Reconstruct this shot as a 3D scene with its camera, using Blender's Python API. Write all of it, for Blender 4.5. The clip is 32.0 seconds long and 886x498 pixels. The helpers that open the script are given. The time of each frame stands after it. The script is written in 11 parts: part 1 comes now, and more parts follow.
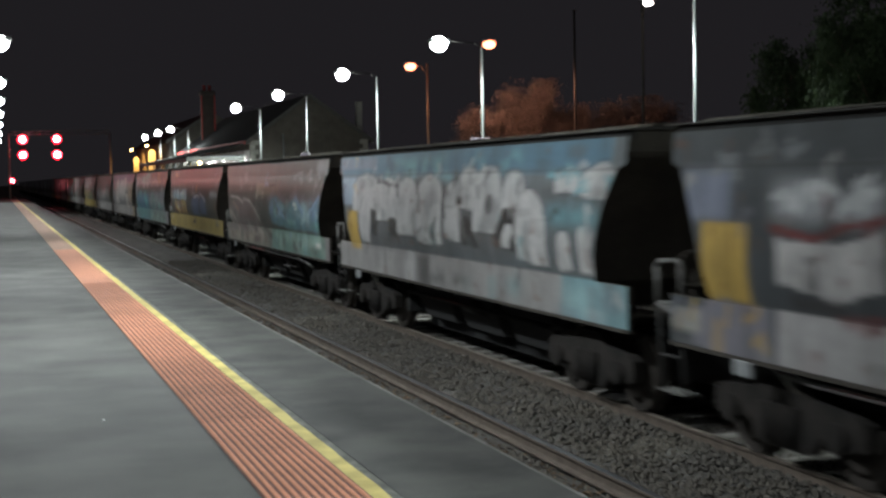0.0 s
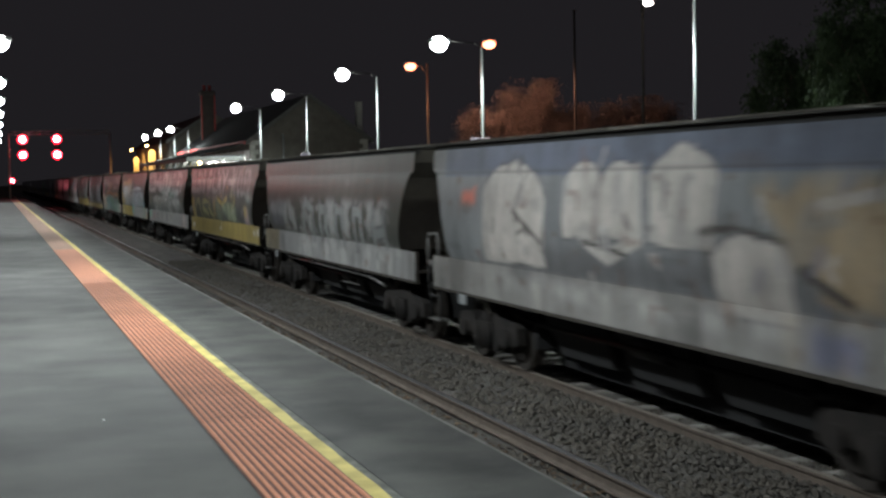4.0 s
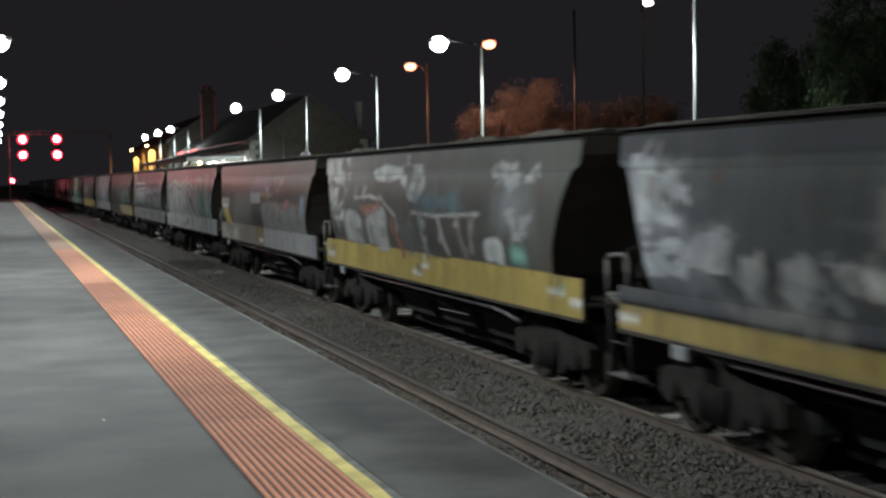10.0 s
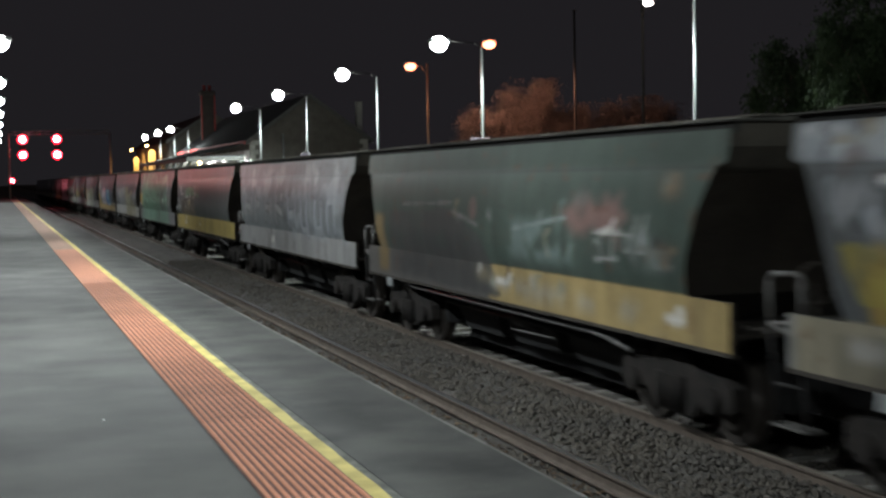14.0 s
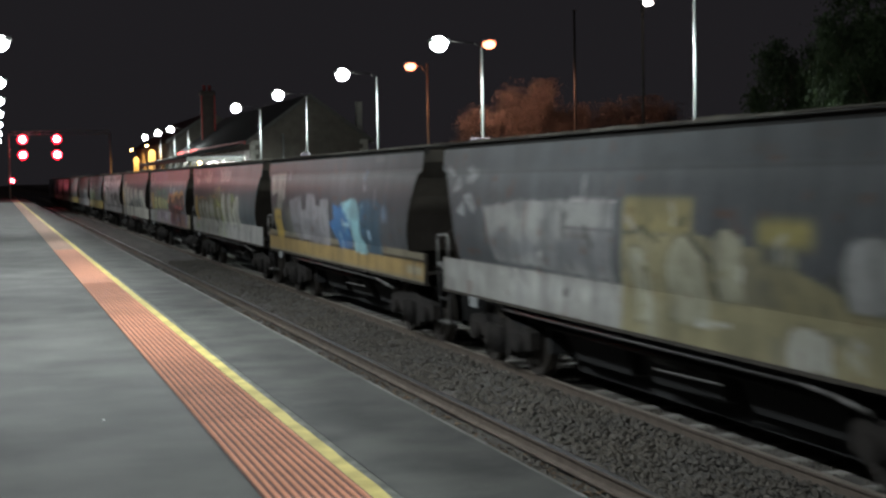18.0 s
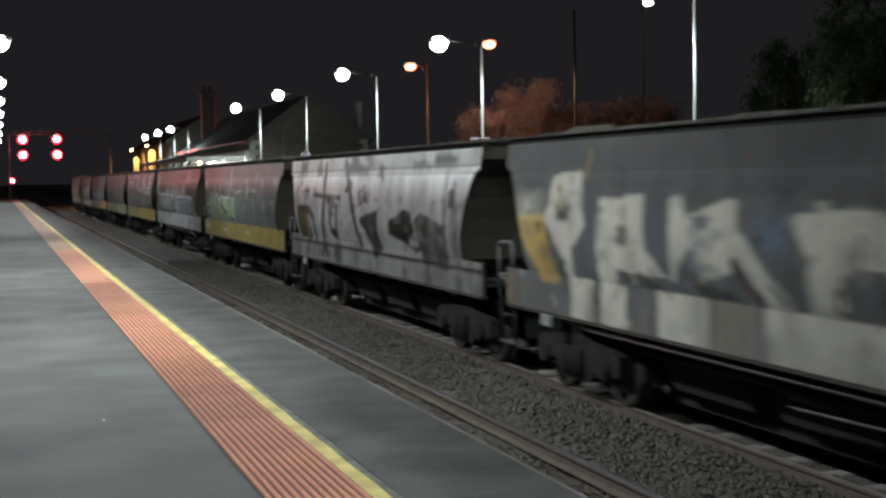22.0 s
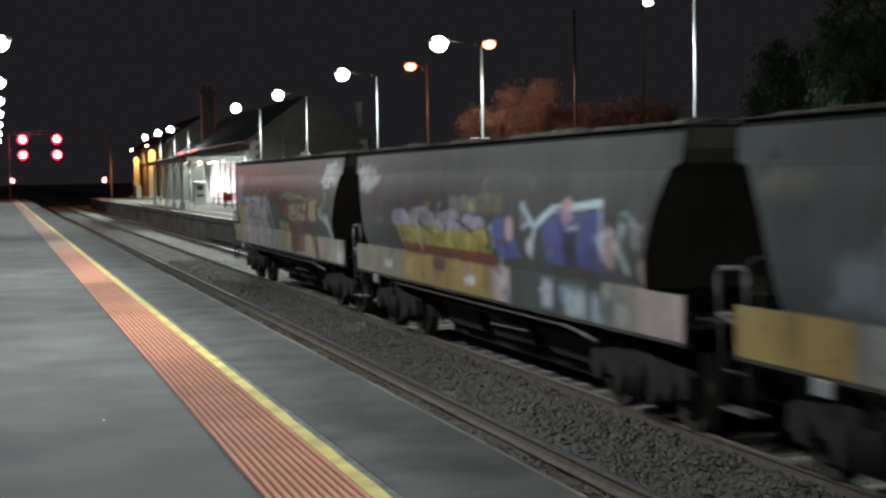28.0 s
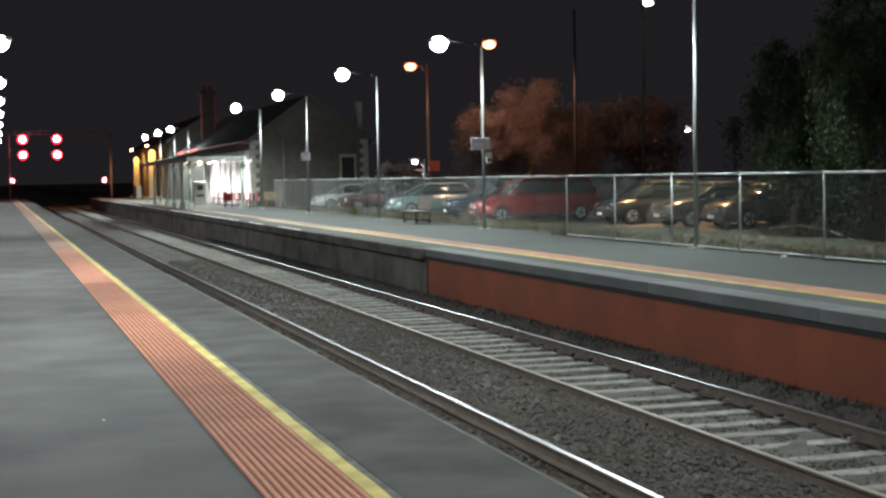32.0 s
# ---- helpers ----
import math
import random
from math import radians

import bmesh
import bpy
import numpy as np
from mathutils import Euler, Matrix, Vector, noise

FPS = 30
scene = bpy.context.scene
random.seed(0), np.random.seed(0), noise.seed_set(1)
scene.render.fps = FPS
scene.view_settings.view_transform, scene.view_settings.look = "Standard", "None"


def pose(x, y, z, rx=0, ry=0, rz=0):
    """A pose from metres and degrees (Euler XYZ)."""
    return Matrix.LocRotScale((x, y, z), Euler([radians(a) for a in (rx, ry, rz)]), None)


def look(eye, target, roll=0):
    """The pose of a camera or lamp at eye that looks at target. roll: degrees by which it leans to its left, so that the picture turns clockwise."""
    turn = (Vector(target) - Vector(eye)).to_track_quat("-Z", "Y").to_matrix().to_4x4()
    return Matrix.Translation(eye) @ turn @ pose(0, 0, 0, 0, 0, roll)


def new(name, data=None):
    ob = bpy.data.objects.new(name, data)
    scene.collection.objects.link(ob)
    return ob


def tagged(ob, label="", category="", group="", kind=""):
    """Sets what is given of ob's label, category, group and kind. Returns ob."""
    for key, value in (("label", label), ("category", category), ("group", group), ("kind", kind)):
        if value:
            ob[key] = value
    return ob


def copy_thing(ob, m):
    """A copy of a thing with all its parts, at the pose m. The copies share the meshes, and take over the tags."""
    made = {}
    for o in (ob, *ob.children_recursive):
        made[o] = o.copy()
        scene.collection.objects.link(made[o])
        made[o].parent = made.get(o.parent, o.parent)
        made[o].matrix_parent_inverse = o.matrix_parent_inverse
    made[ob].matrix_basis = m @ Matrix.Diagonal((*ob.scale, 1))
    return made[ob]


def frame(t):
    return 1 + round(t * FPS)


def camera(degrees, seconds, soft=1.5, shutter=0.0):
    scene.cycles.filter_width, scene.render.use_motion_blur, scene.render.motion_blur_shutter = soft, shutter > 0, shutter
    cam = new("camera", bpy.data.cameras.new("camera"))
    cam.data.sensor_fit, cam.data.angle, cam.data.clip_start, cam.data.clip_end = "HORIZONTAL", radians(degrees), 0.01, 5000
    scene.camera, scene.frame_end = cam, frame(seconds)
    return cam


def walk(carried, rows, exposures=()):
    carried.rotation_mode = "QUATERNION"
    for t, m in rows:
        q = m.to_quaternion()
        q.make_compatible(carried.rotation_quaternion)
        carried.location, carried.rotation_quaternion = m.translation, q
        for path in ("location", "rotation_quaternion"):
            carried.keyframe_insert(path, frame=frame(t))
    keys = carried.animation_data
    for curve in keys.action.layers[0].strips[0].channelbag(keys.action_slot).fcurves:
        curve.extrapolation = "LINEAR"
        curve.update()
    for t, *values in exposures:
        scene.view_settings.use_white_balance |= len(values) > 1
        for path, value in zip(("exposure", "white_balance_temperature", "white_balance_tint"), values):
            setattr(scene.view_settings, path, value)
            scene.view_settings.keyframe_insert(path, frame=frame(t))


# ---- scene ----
# A night train on the far track of a two-platform station. Platforms lie at z = 0, rail heads at z = RAIL.
RAIL = -1.03            # rail head level
TRACK = 7.80            # centre line of the far track
NEAR_TRACK = 4.38       # centre line of the near track
EDGE = 2.89             # near platform edge
FAR_EDGE = 9.50         # far platform edge
PITCH = 14.3            # wagon length over couplers

# ---- camera ----
cam = camera(34.82, 32.0, soft=2.6, shutter=0.42)
_yaw, _pit = radians(17.435), radians(-2.936)
EYE = Vector((0.0, 0.0, 1.687))
_aim = EYE + 20 * Vector((math.sin(_yaw) * math.cos(_pit), math.cos(_yaw) * math.cos(_pit), math.sin(_pit)))
walk(cam, [(0, look(EYE, _aim, -0.995)), (32.0, look(EYE, _aim, -0.995))], exposures=[(0, 0.0), (32.0, 0.0)])

# ---- night sky ----
world = bpy.data.worlds.new("night_sky")
scene.world = world
world.use_nodes = True
_bg = world.node_tree.nodes["Background"]
_bg.inputs["Color"].default_value = (0.0128, 0.0118, 0.0138, 1)
_bg.inputs["Strength"].default_value = 1.0

WHITE_LAMP = (0.93, 1.0, 1.05)
COOL_LAMP = (0.87, 1.0, 0.97)
SODIUM = (1.0, 0.46, 0.28)


def lamp(name, at, aim, power, color, cone=150, size=0.14, blend=0.5):
    """A lamp under a light fitting."""
    data = bpy.data.lights.new(name, "SPOT")
    data.energy, data.color, data.shadow_soft_size = power, color, size
    data.spot_size, data.spot_blend = radians(cone), blend
    ob = new(name, data)
    ob.matrix_world = look(at, aim)
    return ob


# lamps below y = 20 are unseen, added to light the near end
FAR_LAMPS = [28.1, -11.8, 1.5, 14.8, 42.35, 55.3, 68.9, 81.8, 114.3, 123.4, 134.6]
NEAR_LAMPS = [-8.5, 3.5, 15.5, 27.0, 39.0, 54.0, 66.0, 78.0, 92.0, 108.0, 126.0]
for _y in FAR_LAMPS:
    if _y < 50:
        lamp("platform_light", (13.25, _y, 5.72), (11.4, _y, 0), 1350 if _y < 20 else 2100 if _y < 35 else 3000, COOL_LAMP, 164, 0.14, 0.4)
    else:
        lamp("platform_light", (13.25, _y, 5.72), (12.6, _y, 0), 3100, COOL_LAMP, 170)
for _y in NEAR_LAMPS:
    lamp("platform_light", (0.15, _y, 5.3), (1.25, _y, 0), 1080 if _y < 12 else 2000 if _y < 30 else 1400, WHITE_LAMP, 148, 0.14, 0.75)
lamp("street_light", (21.4, 60.4, 7.35), (25.0, 63.0, 2.2), 3000, SODIUM, 112)
lamp("street_light", (20.3, 69.9, 7.1), (19.0, 67.0, 0), 350, SODIUM, 110)
lamp("street_light", (22.0, 45.5, 7.4), (22.2, 42.0, 0.5), 8000, (1.0, 0.6, 0.24), 50)
for _x in (2.88, 6.70):
    lamp("signal_light", (_x, 169.4, 5.9), (_x + 1.6, 112, 1.6), 4800, (1.0, 0.09, 0.07), 10, 0.3, 0.9)
lamp("doorway_light", (14.5, 145.6, 5.1), (15.1, 147.0, 1.5), 1300, (1.0, 0.5, 0.12))
lamp("doorway_light", (14.5, 162.6, 5.1), (15.0, 164.0, 1.5), 1300, (1.0, 0.5, 0.12))
for _y in (91.0, 97.5, 104.0):
    lamp("canopy_light", (13.6, _y, 3.0), (14.4, _y, 0.5), 1500, (1.0, 0.97, 0.95), 165)


# ---- materials ----
def shader(name, color, rough=0.7, metal=0.0, var=0.25, scale=3.0, fine=40.0, bump=0.15, spec=0.4, rnd=0.0, dark=None, stretch=None, island=0.0):
    """A surface with broad stains and fine grain. rnd: how far alike pieces differ. dark: colour of the stains."""
    m = bpy.data.materials.new(name)
    m.use_nodes = True
    nt = m.node_tree
    b = nt.nodes["Principled BSDF"]
    b.inputs["Roughness"].default_value = rough
    b.inputs["Metallic"].default_value = metal
    b.inputs["Specular IOR Level"].default_value = spec
    tc = nt.nodes.new("ShaderNodeTexCoord")
    vec = tc.outputs["Object"]
    if stretch:
        mp = nt.nodes.new("ShaderNodeMapping")
        mp.inputs["Scale"].default_value = stretch
        nt.links.new(vec, mp.inputs["Vector"])
        vec = mp.outputs["Vector"]
    n1 = nt.nodes.new("ShaderNodeTexNoise")
    n1.inputs["Scale"].default_value, n1.inputs["Detail"].default_value = scale, 4
    n2 = nt.nodes.new("ShaderNodeTexNoise")
    n2.inputs["Scale"].default_value, n2.inputs["Detail"].default_value = fine, 3
    nt.links.new(vec, n1.inputs["Vector"])
    nt.links.new(vec, n2.inputs["Vector"])
    ramp = nt.nodes.new("ShaderNodeMapRange")
    ramp.inputs["From Min"].default_value, ramp.inputs["From Max"].default_value = 0.35, 0.68
    nt.links.new(n1.outputs["Fac"], ramp.inputs["Value"])
    mix = nt.nodes.new("ShaderNodeMix")
    mix.data_type = "RGBA"
    dk = dark or tuple(c * (1 - var) for c in color)
    mix.inputs["A"].default_value = (*dk, 1)
    mix.inputs["B"].default_value = (*color, 1)
    nt.links.new(ramp.outputs["Result"], mix.inputs["Factor"])
    hsv = nt.nodes.new("ShaderNodeHueSaturation")
    nt.links.new(mix.outputs["Result"], hsv.inputs["Color"])
    grain = nt.nodes.new("ShaderNodeMapRange")
    grain.inputs["To Min"].default_value, grain.inputs["To Max"].default_value = 1 - var, 1 + var
    nt.links.new(n2.outputs["Fac"], grain.inputs["Value"])
    val = grain.outputs["Result"]
    if rnd or island:
        info = nt.nodes.new("ShaderNodeNewGeometry" if island else "ShaderNodeObjectInfo")
        mr = nt.nodes.new("ShaderNodeMapRange")
        mr.inputs["To Min"].default_value, mr.inputs["To Max"].default_value = 1 - max(rnd, island), 1 + max(rnd, island)
        nt.links.new(info.outputs["Random Per Island" if island else "Random"], mr.inputs["Value"])
        mul = nt.nodes.new("ShaderNodeMath")
        mul.operation = "MULTIPLY"
        nt.links.new(val, mul.inputs[0])
        nt.links.new(mr.outputs["Result"], mul.inputs[1])
        val = mul.outputs["Value"]
    nt.links.new(val, hsv.inputs["Value"])
    nt.links.new(hsv.outputs["Color"], b.inputs["Base Color"])
    if bump:
        bp = nt.nodes.new("ShaderNodeBump")
        bp.inputs["Strength"].default_value, bp.inputs["Distance"].default_value = bump, 0.02
        nt.links.new(n2.outputs["Fac"], bp.inputs["Height"])
        nt.links.new(bp.outputs["Normal"], b.inputs["Normal"])
    return m


def glow(name, color, strength):
    m = bpy.data.materials.new(name)
    m.use_nodes = True
    b = m.node_tree.nodes["Principled BSDF"]
    b.inputs["Base Color"].default_value = (*color, 1)
    b.inputs["Emission Color"].default_value = (*color, 1)
    b.inputs["Emission Strength"].default_value = strength
    return m


def painted(name, rough=0.5, metal=0.0):
    """Wagon paint: the colours sprayed on the sheet, with rain streaks, rust and dust over them."""
    m = bpy.data.materials.new(name)
    m.use_nodes = True
    nt = m.node_tree
    b = nt.nodes["Principled BSDF"]
    at = nt.nodes.new("ShaderNodeAttribute")
    at.attribute_name = "paint"
    tc = nt.nodes.new("ShaderNodeTexCoord")
    mp = nt.nodes.new("ShaderNodeMapping")
    mp.inputs["Scale"].default_value = (1, 1.6, 1.3)
    nt.links.new(tc.outputs["Object"], mp.inputs["Vector"])
    info = nt.nodes.new("ShaderNodeObjectInfo")
    n1 = nt.nodes.new("ShaderNodeTexNoise")
    n1.noise_dimensions = "4D"
    n1.inputs["Scale"].default_value, n1.inputs["Detail"].default_value = 1.6, 5
    nt.links.new(mp.outputs["Vector"], n1.inputs["Vector"])
    w = nt.nodes.new("ShaderNodeMath")
    w.operation = "MULTIPLY"
    w.inputs[1].default_value = 37.0
    nt.links.new(info.outputs["Random"], w.inputs[0])
    nt.links.new(w.outputs["Value"], n1.inputs["W"])
    n2 = nt.nodes.new("ShaderNodeTexNoise")
    n2.inputs["Scale"].default_value, n2.inputs["Detail"].default_value = 14, 4
    nt.links.new(tc.outputs["Object"], n2.inputs["Vector"])
    r1 = nt.nodes.new("ShaderNodeMapRange")
    r1.inputs["From Min"].default_value, r1.inputs["From Max"].default_value = 0.5, 0.8
    r1.inputs["To Max"].default_value = 0.2
    nt.links.new(n1.outputs["Fac"], r1.inputs["Value"])
    mix = nt.nodes.new("ShaderNodeMix")
    mix.data_type = "RGBA"
    mix.inputs["B"].default_value = (0.052, 0.052, 0.049, 1)
    nt.links.new(at.outputs["Color"], mix.inputs["A"])
    nt.links.new(r1.outputs["Result"], mix.inputs["Factor"])
    hsv = nt.nodes.new("ShaderNodeHueSaturation")
    r2 = nt.nodes.new("ShaderNodeMapRange")
    r2.inputs["To Min"].default_value, r2.inputs["To Max"].default_value = 0.85, 1.15
    nt.links.new(n2.outputs["Fac"], r2.inputs["Value"])
    nt.links.new(mix.outputs["Result"], hsv.inputs["Color"])
    nt.links.new(r2.outputs["Result"], hsv.inputs["Value"])
    nt.links.new(hsv.outputs["Color"], b.inputs["Base Color"])
    b.inputs["Roughness"].default_value = rough
    b.inputs["Specular IOR Level"].default_value = 0.11
    b.inputs["Metallic"].default_value = metal
    bp = nt.nodes.new("ShaderNodeBump")
    bp.inputs["Strength"].default_value, bp.inputs["Distance"].default_value = 0.12, 0.02
    nt.links.new(n1.outputs["Fac"], bp.inputs["Height"])
    nt.links.new(bp.outputs["Normal"], b.inputs["Normal"])
    return m


ASPHALT = shader("asphalt", (0.122, 0.122, 0.112), 0.85, var=0.25, scale=0.9, fine=90, bump=0.25, dark=(0.07, 0.071, 0.066))
ASPHALT_FAR = shader("pale_asphalt", (0.068, 0.073, 0.07), 0.85, var=0.14, scale=0.4, fine=70, bump=0.2)
CONCRETE = shader("concrete", (0.24, 0.235, 0.22), 0.85, var=0.2, scale=1.2, fine=50, dark=(0.12, 0.115, 0.105))
OLD_CONCRETE = shader("stained_concrete", (0.13, 0.12, 0.105), 0.9, var=0.25, scale=0.8, fine=30, dark=(0.05, 0.046, 0.04))
COPING = shader("coping_stone", (0.15, 0.155, 0.155), 0.8, var=0.15, scale=0.8, fine=45, dark=(0.1, 0.103, 0.103), rnd=0.12)
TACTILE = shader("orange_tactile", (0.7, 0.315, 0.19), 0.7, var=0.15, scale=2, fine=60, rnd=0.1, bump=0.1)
# tile bases, darker than the raised studs and ridges
TACTILE_BASE = shader("dark_tactile_base", (0.14, 0.06, 0.042), 0.8, var=0.2, scale=2, fine=60, rnd=0.1)
TACTILE_PALE_BASE = shader("pale_tactile_base", (0.2, 0.13, 0.1), 0.8, var=0.2, scale=2, fine=60, rnd=0.1)
TACTILE_PALE = shader("pale_tactile", (0.42, 0.28, 0.21), 0.75, var=0.15, scale=2, fine=60, rnd=0.1, bump=0.1)
YELLOW = shader("yellow_line_paint", (0.76, 0.64, 0.2), 0.6, var=0.15, scale=3, fine=70, dark=(0.45, 0.36, 0.1))
YELLOW_FAR = shader("faded_yellow_line_paint", (0.66, 0.47, 0.13), 0.6, var=0.15, scale=3, fine=70, dark=(0.36, 0.24, 0.09))
MORTAR = shader("worn_mortar", (0.2, 0.2, 0.175), 0.9, var=0.3, scale=6, fine=60, dark=(0.09, 0.09, 0.08))
WHITE_PAINT = shader("white_line_paint", (0.7, 0.7, 0.66), 0.6, var=0.15, scale=3, fine=70)
ORANGE_PANEL = shader("rust_red_panel", (0.21, 0.056, 0.024), 0.7, var=0.2, scale=0.7, fine=30, bump=0.1, dark=(0.14, 0.04, 0.019))
EDGE_ASPHALT = shader("dark_edge_asphalt", (0.092, 0.093, 0.084), 0.85, var=0.25, scale=1.5, fine=80, bump=0.25, dark=(0.043, 0.044, 0.041))
DARK_GRAVEL = shader("dark_weedy_gravel", (0.06, 0.06, 0.05), 0.95, var=0.4, scale=3, fine=25, bump=0.8, dark=(0.025, 0.026, 0.022))
BALLAST = shader("ballast", (0.12, 0.112, 0.1), 0.95, var=0.35, scale=2.2, fine=32, bump=0.8, dark=(0.065, 0.06, 0.054))
STONE = shader("ballast_stone", (0.11, 0.097, 0.079), 0.92, var=0.25, scale=0.8, fine=60, bump=0.2, dark=(0.1, 0.092, 0.08), island=0.28)
STONE_BROWN = shader("earthy_stone", (0.16, 0.115, 0.075), 0.92, var=0.3, scale=0.8, fine=60, bump=0.3, dark=(0.08, 0.055, 0.035), island=0.6)
# brick darkened for a chimney wall that no lamp reaches
UNLIT_BRICK = shader("unlit_brick", (0.06, 0.048, 0.042), 0.9, var=0.25, scale=2, fine=20)
# three rail-top tones put the rails' differing lamp reflections into the colour
RAIL_STEEL = shader("polished_rail", (0.24, 0.25, 0.27), 0.36, metal=1.0, var=0.06, scale=2, fine=80, bump=0.0)
RAIL_BRIGHT = shader("bright_sheen_rail", (0.42, 0.42, 0.44), 0.4, metal=1.0, var=0.05, scale=2, fine=80, bump=0.0)
RAIL_DULL = shader("dull_sheen_rail", (0.3, 0.265, 0.22), 0.6, metal=0.45, var=0.15, scale=2, fine=80, bump=0.0)
RAIL_RUST = shader("rusty_rail", (0.115, 0.09, 0.07), 0.8, var=0.3, scale=5, fine=60)
SLEEPER = shader("concrete_sleeper", (0.31, 0.3, 0.275), 0.9, var=0.25, scale=4, fine=50, rnd=0.2, dark=(0.17, 0.16, 0.14))
DARK_IRON = shader("dark_iron", (0.03, 0.028, 0.026), 0.75, var=0.3, scale=5, fine=60)
BOGIE = shader("dusty_bogie_iron", (0.03, 0.026, 0.023), 0.95, var=0.35, scale=3, fine=40, dark=(0.014, 0.013, 0.012), spec=0.2)
ROOF_STEEL = shader("grimy_roof_steel", (0.07, 0.064, 0.055), 0.8, var=0.4, scale=1.5, fine=25, dark=(0.035, 0.032, 0.028))
END_STEEL = shader("sooty_end_sheet", (0.055, 0.047, 0.038), 0.85, var=0.35, scale=2, fine=30)
WHEEL = shader("wheel_steel", (0.06, 0.052, 0.045), 0.7, metal=0.4, var=0.3, scale=6, fine=50)
SIDE_PAINT = painted("weathered_wagon_paint", 0.34)
SILVER_PAINT = painted("silver_wagon_paint", 0.36, 0.88)
GALV = shader("galvanised_steel", (0.38, 0.4, 0.4), 0.5, metal=0.45, var=0.12, scale=4, fine=60, bump=0.05)
POLE_PAINT = shader("grey_pole_paint", (0.22, 0.235, 0.23), 0.55, metal=0.0, var=0.12, scale=3, fine=60, bump=0.03)
EARTH = shader("dry_earth", (0.13, 0.105, 0.075), 0.95, var=0.4, scale=0.5, fine=12, bump=0.6)
BRICK = shader("dark_brick", (0.14, 0.128, 0.112), 0.9, var=0.25, scale=2, fine=20)
BLUESTONE = shader("pale_quoin_stone", (0.42, 0.41, 0.37), 0.85, var=0.2, scale=3, fine=40, rnd=0.15)
WHITE_WALL = shader("white_wall_paint", (0.8, 0.79, 0.78), 0.6, var=0.06, scale=2, fine=40, bump=0.05)
GREEN_POST = shader("pale_green_paint", (0.36, 0.42, 0.36), 0.55, var=0.12, scale=3, fine=50)
SLATE = shader("slate_roof", (0.035, 0.034, 0.036), 0.95, var=0.25, scale=2, fine=25, spec=0.1)
RED_TRIM = shader("red_trim_paint", (0.4, 0.04, 0.035), 0.55, var=0.15, scale=3, fine=50)
TIMBER = shader("weathered_timber", (0.22, 0.17, 0.12), 0.85, var=0.3, scale=4, fine=40, stretch=(1, 1, 0.15))
BARK = shader("bark", (0.12, 0.09, 0.065), 0.95, var=0.35, scale=5, fine=30, bump=0.6)
LEAF = shader("green_leaves", (0.046, 0.07, 0.032), 0.7, var=0.35, scale=1.5, fine=8, bump=0)
LEAF_DRY = shader("autumn_leaves", (0.12, 0.1, 0.095), 0.75, var=0.2, scale=1.5, fine=8, bump=0)


def let_light_through(m, share=0.5):
    """Thin leaves: part of the light passes to their other side."""
    nt = m.node_tree
    b, out = nt.nodes["Principled BSDF"], nt.nodes["Material Output"]
    tr, mix = nt.nodes.new("ShaderNodeBsdfTranslucent"), nt.nodes.new("ShaderNodeMixShader")
    nt.links.new(b.inputs["Base Color"].links[0].from_socket, tr.inputs["Color"])
    mix.inputs["Fac"].default_value = share
    nt.links.new(b.outputs["BSDF"], mix.inputs[1])
    nt.links.new(tr.outputs["BSDF"], mix.inputs[2])
    nt.links.new(mix.outputs["Shader"], out.inputs["Surface"])


let_light_through(LEAF)
let_light_through(LEAF_DRY)
GRASS = shader("dry_grass", (0.2, 0.17, 0.09), 0.9, var=0.35, scale=1.5, fine=10, bump=0)
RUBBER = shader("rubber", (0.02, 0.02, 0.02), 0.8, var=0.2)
PLASTIC_BLACK = shader("black_plastic", (0.02, 0.02, 0.022), 0.5, var=0.15)
LAMP_GLASS = glow("lit_lamp_lens", (0.9, 1.0, 0.98), 60)
SODIUM_GLASS = glow("lit_sodium_lens", (1.0, 0.27, 0.14), 7)
PALE_GLASS = glow("lit_pale_lens", (1.0, 0.9, 0.82), 20)
RED_GLASS = glow("lit_red_lens", (1.0, 0.012, 0.03), 7)
# added core for the burnt-out middle of each signal's glare
RED_CORE = glow("lit_red_glare_core", (1.0, 0.25, 0.3), 40)
STEP_PLATE = shader("worn_step_plate", (0.1, 0.098, 0.09), 0.6, var=0.3, scale=4, fine=40)
AIR_PIPE = shader("dusty_air_pipe", (0.11, 0.105, 0.1), 0.6, var=0.3, scale=4, fine=40)
SEAM_GREY = shader("grey_weld_bead", (0.12, 0.122, 0.12), 0.5, var=0.25, scale=3, fine=30)
HOOP = shader("worn_grey_hoop_paint", (0.15, 0.147, 0.137), 0.6, var=0.25, scale=4, fine=40)
BARGE = shader("grey_barge_paint", (0.11, 0.11, 0.105), 0.7, var=0.15, scale=3, fine=40)
PIPE_IRON = shader("worn_pipe_iron", (0.022, 0.021, 0.02), 0.85, var=0.3, scale=5, fine=40)
WALKWAY = shader("dusty_walkway", (0.13, 0.12, 0.095), 0.85, var=0.4, scale=3, fine=30, dark=(0.08, 0.07, 0.06))
TUBE_GLASS = glow("lit_tube", (1.0, 0.97, 0.95), 6)
AMBER_GLASS = glow("lit_amber_lens", (1.0, 0.6, 0.2), 20)


# ---- mesh helpers ----
def mesh(name, verts, faces, mats, smooth=False, slots=None):
    me = bpy.data.meshes.new(name)
    me.from_pydata(verts, [], faces)
    for m in mats if isinstance(mats, (list, tuple)) else [mats]:
        me.materials.append(m)
    if slots is not None:
        me.polygons.foreach_set("material_index", slots)
    if smooth:
        me.polygons.foreach_set("use_smooth", [True] * len(me.polygons))
    me.update()
    return me


